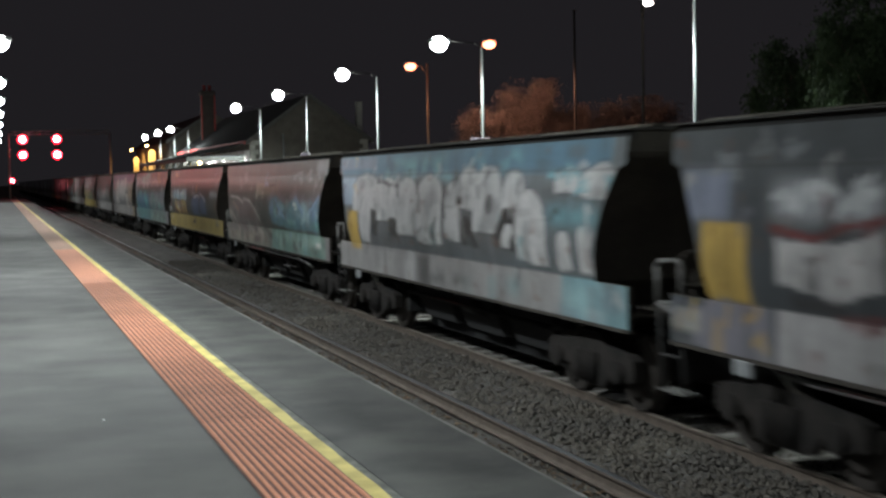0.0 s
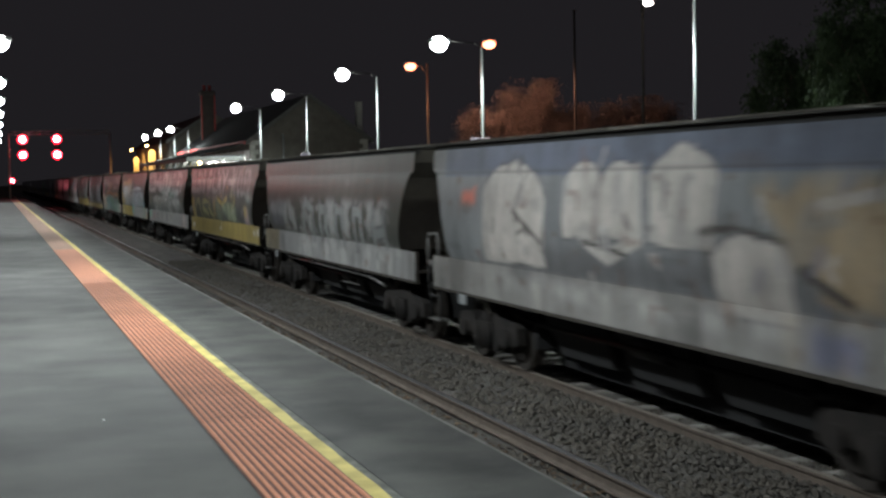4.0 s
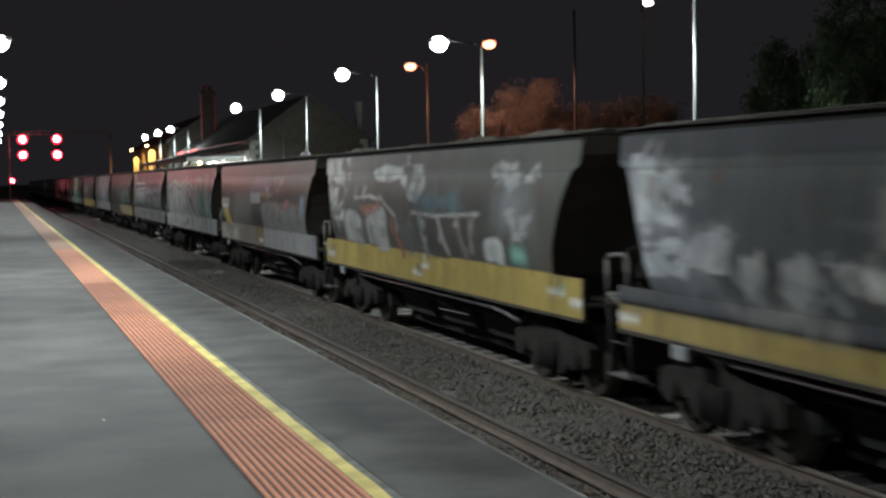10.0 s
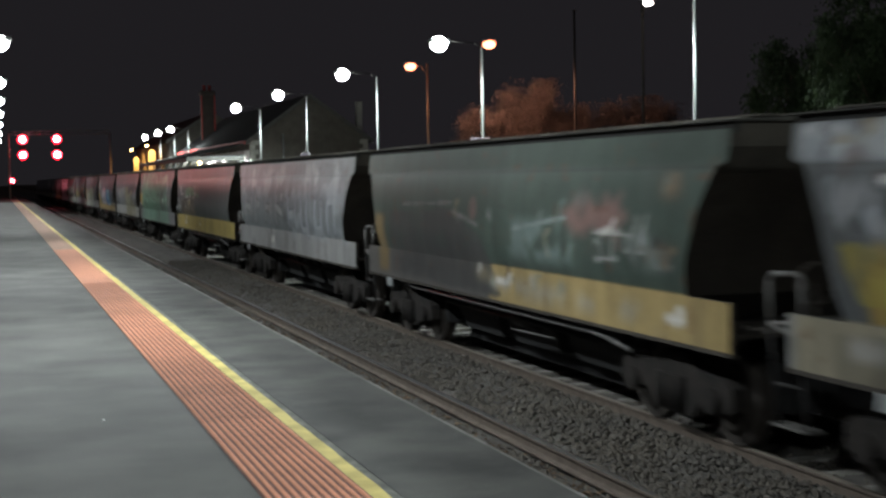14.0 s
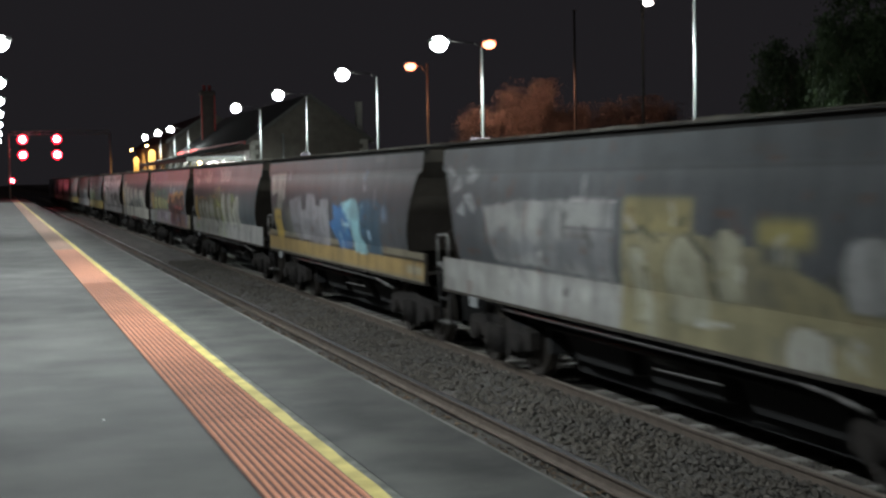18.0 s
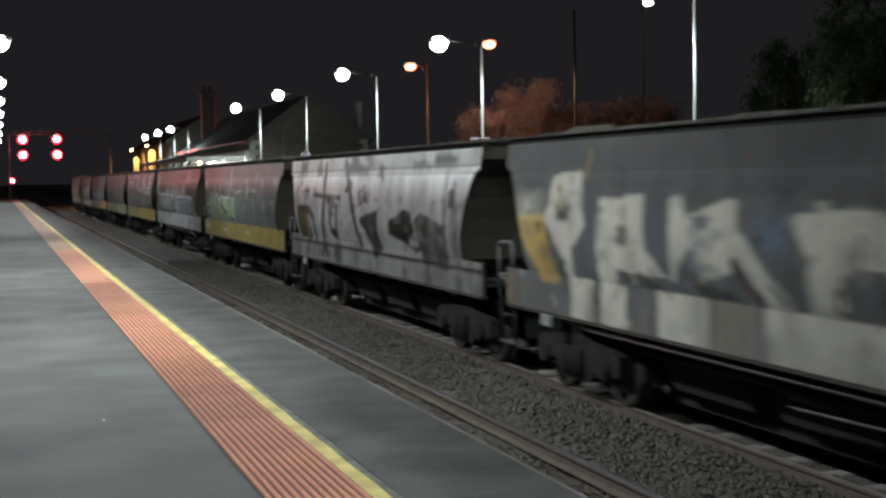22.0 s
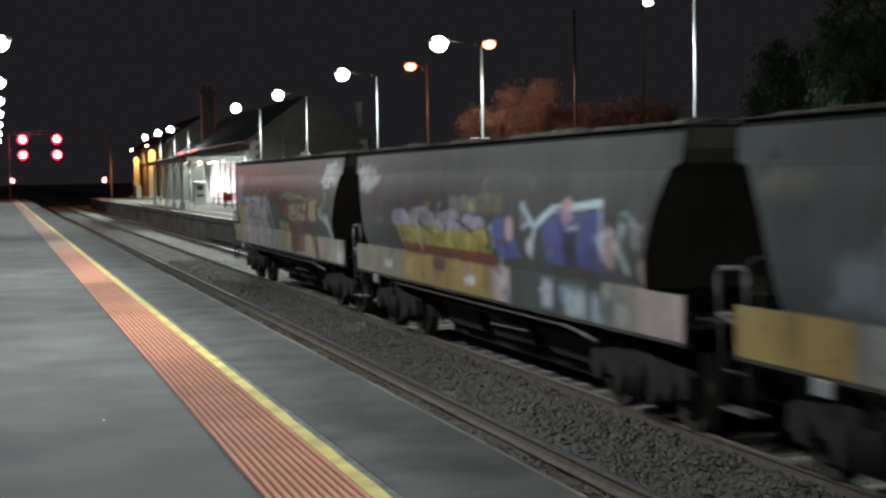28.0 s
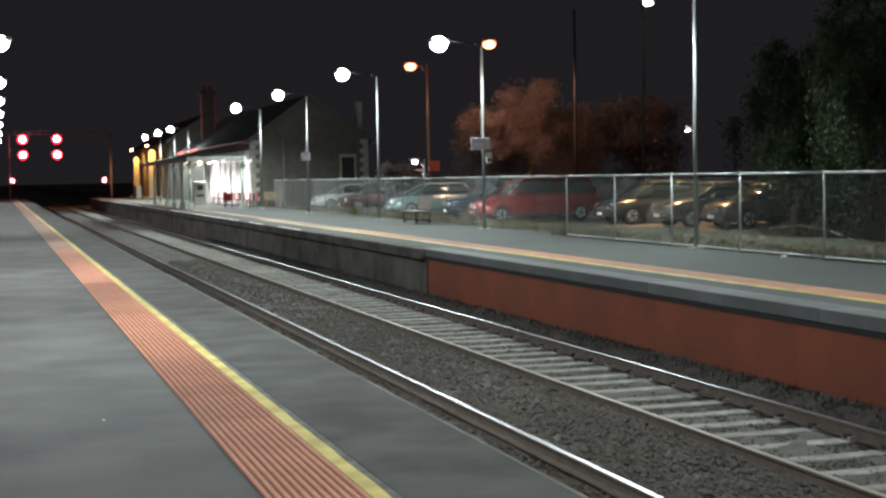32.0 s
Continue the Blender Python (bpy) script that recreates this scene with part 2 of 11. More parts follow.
def put(name, me, parent=None, at=None, label=""):
    ob = new(name, me)
    if parent is not None:
        ob.parent = parent
    if at is not None:
        ob.matrix_basis = at if isinstance(at, Matrix) else Matrix.Translation(at)
    if label:
        ob["label"] = label
    return ob


def part(name, bm, material, parent, label="", at=None):
    """One mesh object under a thing or part."""
    me = bpy.data.meshes.new(name)
    bm.to_mesh(me)
    bm.free()
    for m in material if isinstance(material, (list, tuple)) else [material]:
        me.materials.append(m)
    return put(name, me, parent, at, label)


def thing(name, at, label, category, group="", kind=""):
    ob = new(name)
    ob.empty_display_size = 0.2
    ob.matrix_basis = at if isinstance(at, Matrix) else Matrix.Translation(at)
    return tagged(ob, label, category, group, kind)


def solo(name, bm, material, label, category, group="", kind="", at=None):
    return tagged(part(name, bm, material, None, "", at), label, category, group, kind)


def box(bm, x0, x1, y0, y1, z0, z1, bevel=0.0, slot=0, m=None):
    before = set(bm.faces) if bevel or slot else None
    vs = [bm.verts.new((x, y, z)) for x in (x0, x1) for y in (y0, y1) for z in (z0, z1)]
    fs = []
    for q in ((0, 1, 3, 2), (4, 6, 7, 5), (0, 4, 5, 1), (2, 3, 7, 6), (0, 2, 6, 4), (1, 5, 7, 3)):
        f = bm.faces.new([vs[i] for i in q])
        f.material_index = slot
        fs.append(f)
    if m is not None:
        bmesh.ops.transform(bm, matrix=m, verts=vs)
    if bevel:
        es = list({e for f in fs for e in f.edges})
        r = bmesh.ops.bevel(bm, geom=es, offset=bevel, segments=1, affect="EDGES", material=slot)
    return bm


def boxes(*specs, bevel=0.0):
    bm = bmesh.new()
    for s in specs:
        box(bm, *s, bevel=bevel)
    return bm


def rod(bm, a, b, r, n=8, r2=None, slot=0):
    """A round bar from a to b."""
    a, b = Vector(a), Vector(b)
    d = (b - a).normalized()
    up = Vector((0, 0, 1)) if abs(d.z) < 0.9 else Vector((1, 0, 0))
    s = d.cross(up).normalized()
    t = d.cross(s)
    r2 = r if r2 is None else r2
    ring = lambda c, q: [bm.verts.new(c + q * (math.cos(2 * math.pi * i / n) * s + math.sin(2 * math.pi * i / n) * t)) for i in range(n)]
    A, B = ring(a, r), ring(b, r2)
    for i in range(n):
        f = bm.faces.new((A[i], A[(i + 1) % n], B[(i + 1) % n], B[i]))
        f.smooth = True
        f.material_index = slot
    for cap in (A[::-1], B):
        bm.faces.new(cap).material_index = slot
    return bm


def rods(pairs, r, n=8):
    bm = bmesh.new()
    for a, b in pairs:
        rod(bm, a, b, r, n)
    return bm


def pipe(points, r, n=8):
    """A bent round bar through the points."""
    bm = bmesh.new()
    for a, b in zip(points, points[1:]):
        rod(bm, a, b, r, n)
    for p in points[1:-1]:
        bmesh.ops.create_uvsphere(bm, u_segments=n, v_segments=6, radius=r * 1.02, matrix=Matrix.Translation(p))
    return bm


def ball(bm, at, r, squash=(1, 1, 1), u=12, v=8, slot=0):
    res = bmesh.ops.create_uvsphere(bm, u_segments=u, v_segments=v, radius=1.0, matrix=Matrix.Translation(at) @ Matrix.Diagonal((r * squash[0], r * squash[1], r * squash[2], 1)))
    for vert in res["verts"]:
        for f in vert.link_faces:
            f.smooth, f.material_index = True, slot
    return bm


def extrude_y(profile, y0, y1, closed=True):
    """A profile of (x, z) drawn along y."""
    bm = bmesh.new()
    A = [bm.verts.new((x, y0, z)) for x, z in profile]
    B = [bm.verts.new((x, y1, z)) for x, z in profile]
    n = len(profile)
    for i in range(n if closed else n - 1):
        bm.faces.new((A[i], A[(i + 1) % n], B[(i + 1) % n], B[i]))
    if closed:
        bm.faces.new(A[::-1])
        bm.faces.new(B)
    bmesh.ops.recalc_face_normals(bm, faces=bm.faces)
    return bm


def vnoise(u, v, seed):
    """Smooth value noise between 0 and 1 on arrays."""
    table = np.random.RandomState(seed).rand(64, 64)
    iu, iv = np.floor(u).astype(int), np.floor(v).astype(int)
    fu, fv = u - iu, v - iv
    fu, fv = fu * fu * (3 - 2 * fu), fv * fv * (3 - 2 * fv)
    g = lambda a, b: table[a % 64, b % 64]
    return (g(iu, iv) * (1 - fu) + g(iu + 1, iv) * fu) * (1 - fv) + (g(iu, iv + 1) * (1 - fu) + g(iu + 1, iv + 1) * fu) * fv


# ---- ground, track and platforms ----
def ground_sheet():
    xs = [-1500, -300, -60, -12, -4.2, -4.0, 2.5, 2.95, 9.3, 9.6, 15.8, 16.0, 22, 40, 90, 300, 1500]
    ys = [-1500, -300, -40, -10, 0, 20, 60, 110, 150, 172, 176, 260, 600, 2500]
    verts, faces = [], []
    for y in ys:
        for x in xs:
            z = RAIL - 0.42 if -4.1 < x < 15.9 else -0.06
            verts.append((x, y, z + (0.0 if abs(x) < 30 else 0.25 * math.sin(x * 0.7 + y))))
    n = len(xs)
    for j in range(len(ys) - 1):
        for i in range(n - 1):
            a = j * n + i
            faces.append((a, a + 1, a + n + 1, a + n))
    tagged(put("ground", mesh("ground", verts, faces, EARTH)), "dry bare earth beyond the platforms", "ground", kind="structure")


ground_sheet()


def ballast_bed():
    xs = np.linspace(2.95, 9.62, 46)
    ys = np.r_[np.linspace(4, 60, 280), np.linspace(61, 180, 120), np.linspace(185, 520, 60)]
    ys = np.r_[np.linspace(-60, 3.5, 40), ys]
    X, Y = np.meshgrid(xs, ys)
    h = np.full(X.shape, RAIL - 0.19)
    for c in (NEAR_TRACK, TRACK):
        h = np.where(abs(X - c) < 0.72, RAIL - 0.187, h)
    gap = (X > NEAR_TRACK + 0.95) & (X < TRACK - 0.95)
    h = np.where(gap, RAIL - 0.10, h)
    h = h + 0.05 * (vnoise(X * 3, Y * 3, 3) - 0.5) + 0.05 * (vnoise(X * 9, Y * 9, 4) - 0.5)
    h = np.where(X > 9.05, h + 0.34 * (X - 9.05), h)
    n = len(xs)
    verts = np.stack([X, Y, h], -1).reshape(-1, 3).tolist()
    idx = np.arange(len(ys) * n).reshape(len(ys), n)
    faces = np.stack([idx[:-1, :-1], idx[:-1, 1:], idx[1:, 1:], idx[1:, :-1]], -1).reshape(-1, 4).tolist()
    tagged(put("ballast", mesh("ballast", verts, faces, BALLAST, True)), "grey crushed stone ballast under the rails", "ballast", kind="structure")
    # loose stones
    rng = np.random.RandomState(5)
    base = np.array([(1, 0, 0), (-1, 0, 0), (0, 1, 0), (0, -1, 0), (0, 0, 1), (0, 0, -1)], float)
    tri = np.array([(0, 2, 4), (2, 1, 4), (1, 3, 4), (3, 0, 4), (2, 0, 5), (1, 2, 5), (3, 1, 5), (0, 3, 5)])
    V, F, k = [], [], 0
    for y0, y1, cnt in ((8.5, 16, 12000), (16, 28, 12000), (28, 50, 9000)):
        px, py = rng.uniform(4.6, 9.45, cnt), rng.uniform(y0, y1, cnt)
        keep = np.ones(cnt, bool)
        for r in (NEAR_TRACK + 0.835, TRACK - 0.835, TRACK + 0.835):
            keep &= abs(px - r) > 0.09
        px, py = px[keep], py[keep]
        r = rng.uniform(0.018, 0.042, len(px))
        inside = abs(px - TRACK) < 0.72
        z0 = np.where((px > NEAR_TRACK + 0.95) & (px < TRACK - 0.95), RAIL - 0.09, RAIL - 0.19) + np.where(px > 9.05, 0.34 * (px - 9.05), 0)
        r = np.where(inside, r * 0.75, r)
        z0 = np.where(inside, RAIL - 0.196, z0)
        for i in range(len(px)):
            j = base * r[i] * rng.uniform(0.7, 1.25, (6, 1)) + rng.uniform(-0.25, 0.25, (6, 3)) * r[i]
            j[:, 2] *= 0.75
            V.append(j + (px[i], py[i], z0[i] + rng.uniform(-0.01, 0.025)))
            F.append(tri + k)
            k += 6
    # brown grit and dead leaves between the near rail and the platform
    nb, fb, kb = [], [], 0
    for _ in range(2600):
        c = np.array([rng.uniform(3.9, 5.12), rng.uniform(8, 34), RAIL - 0.175 + rng.uniform(-0.01, 0.03)])
        nb.append(base * rng.uniform(0.012, 0.035) * rng.uniform(0.5, 1.3, (6, 1)) * (1.2, 1.2, 0.6) + c)
        fb.append(tri + kb)
        kb += 6
    grit = mesh("brown_grit", np.concatenate(nb).tolist(), np.concatenate(fb).tolist(), STONE_BROWN)
    tagged(put("brown_grit", grit), "brown grit and leaf litter beside the near rail", "grit", kind="stuff")
    me = mesh("ballast_stones", np.concatenate(V).tolist(), np.concatenate(F).tolist(), STONE)
    tagged(put("ballast_stones", me), "loose angular grey ballast stones between the rails", "stones", kind="stuff")


ballast_bed()


def rail(name, x, label, top=None):
    p = [(-0.07, -0.15), (0.07, -0.15), (0.07, -0.138), (0.014, -0.118), (0.011, -0.04), (0.035, -0.03), (0.036, -0.008), (0.033, -0.0017), (0.024, -0.0009), (0.012, -0.0002),
         (-0.012, -0.0002), (-0.024, -0.0009), (-0.033, -0.0017), (-0.036, -0.008), (-0.035, -0.03), (-0.011, -0.04), (-0.014, -0.118), (-0.07, -0.138)]
    bm = extrude_y(p, -480, 520)
    for f in bm.faces:
        zs = [v.co.z for v in f.verts]
        f.material_index = 0 if min(zs) > -0.005 else 1
    me = bpy.data.meshes.new("rail")
    bm.to_mesh(me)
    bm.free()
    me.materials.append(top or RAIL_STEEL)
    me.materials.append(RAIL_RUST)
    tagged(put(name, me, None, (x, 0, RAIL)), label, "rail", "rails", "structure")


for _n, _x in (("rail_1", NEAR_TRACK - 0.835), ("rail_2", NEAR_TRACK + 0.835), ("rail_3", TRACK - 0.835), ("rail_4", TRACK + 0.835)):
    if _n == "rail_3":
        rail(_n, _x, "steel rail, brown top toned dull for its weaker reflection, rusty sides", RAIL_DULL)
    else:
        rail(_n, _x, "steel rail, polished on top, rusty brown sides", RAIL_STEEL if _n == "rail_4" else RAIL_BRIGHT)


def track_bed(name, centre, z, count, y0):
    """Sleepers of one track, each an object; the far rest joined."""
    road = tagged(put(name, mesh(name, [(-0.5, y0, z - 0.3), (0.5, y0, z - 0.3), (0.5, 510, z - 0.3), (-0.5, 510, z - 0.3)], [(0, 1, 2, 3)], BALLAST), None, (centre, 0, 0)),
                  "railway track with pale concrete sleepers in ballast", "track", kind="structure")
    bm = bmesh.new()
    box(bm, -1.3, 1.3, -0.115, 0.115, -0.2, -0.02, bevel=0.012)
    box(bm, -0.93, -0.74, -0.075, 0.075, -0.02, 0.02, bevel=0.006)
    box(bm, 0.74, 0.93, -0.075, 0.075, -0.02, 0.02, bevel=0.006)
    me = bpy.data.meshes.new("sleeper")
    bm.to_mesh(me)
    bm.free()
    me.materials.append(SLEEPER)
    rng = random.Random(8)
    for i in range(count):
        put("sleeper", me, road, pose(rng.uniform(-0.02, 0.02), y0 + 0.685 * i, z + rng.uniform(-0.012, 0.008), 0, 0, rng.uniform(-0.7, 0.7)))
    bm = bmesh.new()
    y = y0 + 0.685 * count
    while y < 330:
        box(bm, -1.3, 1.3, y - 0.115, y + 0.115, z - 0.2, z - 0.02)
        y += 0.685
    o = part("sleepers_beyond", bm, SLEEPER, road)
    o["kind"] = "stuff"


track_bed("track_far", TRACK, RAIL - 0.135, 220, -6.2)


def rail_clips():
    bm = bmesh.new()
    for i in range(-20, 80):
        y = 7.5 + 0.685 * i
        for x in (TRACK - 0.835, TRACK + 0.835):
            for s in (-1, 1):
                box(bm, x + s * 0.075 - 0.035, x + s * 0.075 + 0.035, y - 0.05, y + 0.05, RAIL - 0.15, RAIL - 0.095, bevel=0.01)
    tagged(part("rail_clips", bm, DARK_IRON, None), "dark iron clips holding the rails to the sleepers", "rail clips", kind="stuff")


rail_clips()


def near_platform():
    bm = boxes((-4.0, EDGE - 0.03, -60, 168, -1.45, 0.0))
    p = tagged(part("platform_near", bm, ASPHALT, None), "grey asphalt station platform with worn patches", "platform", kind="structure")
    rng = random.Random(3)
    # coping blocks along the edge
    bm = boxes((-0.16, 0.03, -0.995, 0.995, -0.16, -0.022), bevel=0.008)
    me = bpy.data.meshes.new("coping_block")
    bm.to_mesh(me)
    bm.free()
    me.materials.append(EDGE_ASPHALT)
    part("edge_strip", boxes((1.99, EDGE - 0.004, -20, 168, -0.02, 0.004)), EDGE_ASPHALT, p, "darker asphalt strip along the edge")
    for i in range(-5, 85):
        put("coping_block", me, p, pose(EDGE - 0.03 + rng.uniform(-0.008, 0.008), 3 + 2 * i, rng.uniform(-0.003, 0.002), 0, 0, rng.uniform(-0.15, 0.15)))
    # rough broken lip under the edge
    bm = bmesh.new()
    for i in range(420):
        y = rng.uniform(5, 60)
        r = rng.uniform(0.02, 0.06)
        box(bm, EDGE - 0.02, EDGE + rng.uniform(0.005, 0.05), y - r, y + r, -0.1 - rng.uniform(0, 0.1), -0.02 - rng.uniform(0, 0.03))
    o = part("edge_crumbs", bm, OLD_CONCRETE, p)
    o["kind"] = "stuff"
    return p


near_platform()


def tile_mesh(mat, under, x0, x1, rows, dots, pitch=0.6):
    """A tactile tile with raised studs (near) or ridges (far)."""
    bm = bmesh.new()
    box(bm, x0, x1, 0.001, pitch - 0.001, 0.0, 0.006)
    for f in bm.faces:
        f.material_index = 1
    w = (x1 - x0) / rows
    for i in range(rows):
        c = x0 + (i + 0.5) * w
        if dots:
            for k in range(dots):
                y = (k + 0.5) * pitch / dots
                r0, r1 = w * 0.36, w * 0.24
                A = [bm.verts.new((c + r0 * math.cos(a), y + 0.9 * r0 * math.sin(a), 0.006)) for a in (math.pi / 3 * q for q in range(6))]
                B = [bm.verts.new((c + r1 * math.cos(a), y + 0.9 * r1 * math.sin(a), 0.013)) for a in (math.pi / 3 * q for q in range(6))]
                for q in range(6):
                    bm.faces.new((A[q], A[(q + 1) % 6], B[(q + 1) % 6], B[q]))
                bm.faces.new(B)
        else:
            P = [(c - 0.34 * w, 0.006), (c - 0.22 * w, 0.013), (c + 0.22 * w, 0.013), (c + 0.34 * w, 0.006)]
            A = [bm.verts.new((x, 0.002, z)) for x, z in P]
            B = [bm.verts.new((x, pitch - 0.002, z)) for x, z in P]
            for q in range(3):
                bm.faces.new((A[q], A[q + 1], B[q + 1], B[q]))
    bmesh.ops.recalc_face_normals(bm, faces=bm.faces)
    me = bpy.data.meshes.new("tactile_tile")
    bm.to_mesh(me)
    bm.free()
    me.materials.append(mat)
    me.materials.append(under)
    return me


TACTILE_WORN = shader("worn_pinkish_tactile", (0.5, 0.25, 0.16), 0.75, var=0.15, scale=2, fine=60, rnd=0.1, bump=0.1)


def tactile(name, x0, x1, y0, y1, near_to, pale_from, rows, label):
    strip = tagged(put(name, mesh(name, [(x0, y0, 0.003), (x1, y0, 0.003), (x1, y1, 0.003), (x0, y1, 0.003)], [(0, 1, 2, 3)], TACTILE)), label, "tactile paving", kind="structure")
    top = TACTILE if rows > 9 else TACTILE_WORN
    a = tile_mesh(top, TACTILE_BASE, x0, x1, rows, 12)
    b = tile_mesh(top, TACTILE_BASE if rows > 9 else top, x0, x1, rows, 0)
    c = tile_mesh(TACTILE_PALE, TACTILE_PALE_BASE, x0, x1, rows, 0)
    y = y0
    while y < y1 - 0.6:
        # tiles beyond pale_from take the paler colour
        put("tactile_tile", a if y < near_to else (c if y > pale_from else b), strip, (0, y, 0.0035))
        y += 0.6


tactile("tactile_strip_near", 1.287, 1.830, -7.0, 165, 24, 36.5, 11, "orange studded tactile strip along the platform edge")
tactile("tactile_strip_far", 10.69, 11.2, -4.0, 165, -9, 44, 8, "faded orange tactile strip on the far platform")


def worn_line(name, x0, x1, y0, y1, mat, label, seed, z=0.007, step=0.37):
    """A painted line with ragged edges."""
    rng = random.Random(seed)
    verts, faces = [], []
    n = int((y1 - y0) / step)
    for i in range(n + 1):
        y = y0 + step * i
        w = 0.006 if y < 40 else 0.015
        verts += [(x0 + rng.uniform(-w, w) * 0.3, y, z), (x1 + rng.uniform(-w, w), y, z)]
        if i:
            faces.append((2 * i - 2, 2 * i - 1, 2 * i + 1, 2 * i))
    tagged(put(name, mesh(name, verts, faces, mat)), label, "painted line", kind="structure")


worn_line("yellow_line_near", 1.832, 1.927, -7, 165, YELLOW, "worn yellow safety line beside the tactile strip", 1)
worn_line("patch_line_near", 1.927, 1.975, -7, 60, MORTAR, "grey worn mortar band beside the yellow line", 4, 0.004)
worn_line("yellow_line_far", 10.49, 10.685, -4, 60, YELLOW_FAR, "yellow safety line on the far platform", 2)
worn_line("worn_edge_near", EDGE - 0.03, EDGE - 0.006, -7, 120, CONCRETE, "pale worn lip of the platform edge", 9, 0.0055, 0.5)
worn_line("white_line_far", 9.42, 9.56, 46, 160, WHITE_PAINT, "white painted platform edge", 3)


def far_platform():
    bm = boxes((FAR_EDGE + 0.1, 16.0, -60, 150, -1.45, 0.0))
    p = tagged(part("platform_far", bm, ASPHALT_FAR, None), "pale grey asphalt platform across the tracks", "platform", kind="structure")
    rng = random.Random(4)
    # newer stretch: concrete coping slabs on rust-red panels
    bm = boxes((FAR_EDGE, FAR_EDGE + 0.5, 0.006, 2.394, -0.17, 0.004), bevel=0.01)
    me = bpy.data.meshes.new("coping_slab")
    bm.to_mesh(me)
    bm.free()
    me.materials.append(COPING)
    for i in range(12):
        put("coping_slab", me, p, (rng.uniform(-0.006, 0.006), 3.0 + 2.4 * i, 0), "")
    # black strip puts the coping's shadow gap into the colour
    part("shadow_gap_strip", boxes((FAR_EDGE + 0.03, FAR_EDGE + 0.1, 3, 31.7, -0.245, -0.172)), RUBBER, p, "black strip in place of the shadow gap under the coping")
    bm = boxes((FAR_EDGE + 0.05, FAR_EDGE + 0.1, 0.001, 3.997, -1.4, -0.247), bevel=0.003)
    me = bpy.data.meshes.new("wall_panel")
    bm.to_mesh(me)
    bm.free()
    me.materials.append(ORANGE_PANEL)
    for i in range(7):
        put("wall_panel", me, p, (rng.uniform(-0.002, 0.002), 3.6 + 4.0 * i, 0), "rust-red painted panel")
    # older stretch: stained concrete wall with an overhanging slab
    part("old_wall", boxes((FAR_EDGE + 0.02, FAR_EDGE + 0.12, 31.62, 150, -1.45, -0.24)), OLD_CONCRETE, p, "stained old concrete platform wall")
    bm = boxes((FAR_EDGE - 0.12, FAR_EDGE + 0.5, 0.006, 2.994, -0.24, 0.004), bevel=0.015)
    me = bpy.data.meshes.new("old_coping")
    bm.to_mesh(me)
    bm.free()
    me.materials.append(OLD_CONCRETE)
    for i in range(39):
        put("old_coping", me, p, (rng.uniform(-0.012, 0.012), 31.65 + 3.0 * i, rng.uniform(-0.006, 0.004)))
    return p


far_platform()
solo("platform_ramp", extrude_y([(9.6, -1.4), (16.0, -1.4), (16.0, -0.01), (9.6, -0.01)], 150, 158), ASPHALT_FAR, "platform end ramp", "ramp", kind="structure")
solo("track_crossing", boxes((-2, 14, 172, 176, -1.3, RAIL + 0.0)), ASPHALT_FAR, "paved crossing over the rails beyond the platforms", "crossing", kind="structure")


# ---- lamp posts ----
def platform_lamp(r=0.27):
    """A slim steel post with an arm reaching over the platform and a lit head."""
    t = thing("platform_lamp", (14.7, FAR_LAMPS[0], 0), "tall slim grey steel lamp post with a lit white head", "lamp post", "lamps on the far platform")
    part("base_plate", boxes((-0.16, 0.16, -0.16, 0.16, 0, 0.025), bevel=0.006), GALV, t)
    bm = bmesh.new()
    rod(bm, (0, 0, 0.02), (0, 0, 5.75), 0.052, 12, 0.036)
    part("post", bm, POLE_PAINT, t)
    part("arm", pipe([(0, 0, 5.7), (-0.25, 0, 5.86), (-1.15, 0, 5.92)], 0.02), DARK_IRON, t)
    bm = bmesh.new()
    box(bm, -1.75, -1.1, -0.17, 0.17, 5.86, 5.98, bevel=0.05)
    head = part("lamp_head", bm, GALV, t)
    bm = bmesh.new()
    ball(bm, (-1.42, 0, 5.82), r, (1.0, 1.0, 0.88), 16, 12)
    part("lens", bm, LAMP_GLASS, head, "glowing white lens").visible_shadow = False
    for i in range(2):
        part("bolt", rods([((-0.11 + 0.22 * i, -0.11, 0.02), (-0.11 + 0.22 * i, -0.11, 0.06))], 0.015, 6), GALV, t)
    return t


_pl = platform_lamp()
for _y in FAR_LAMPS[1:]:
    copy_thing(_pl, pose(14.7, _y, 0))
_near = platform_lamp(0.24)
_near.matrix_basis = pose(-1.27, NEAR_LAMPS[0], -0.45, 0, 0, 180)
tagged(_near, group="lamps on the near platform")
for _y in NEAR_LAMPS[1:]:
    copy_thing(_near, pose(-1.27, _y, -0.45, 0, 0, 180))


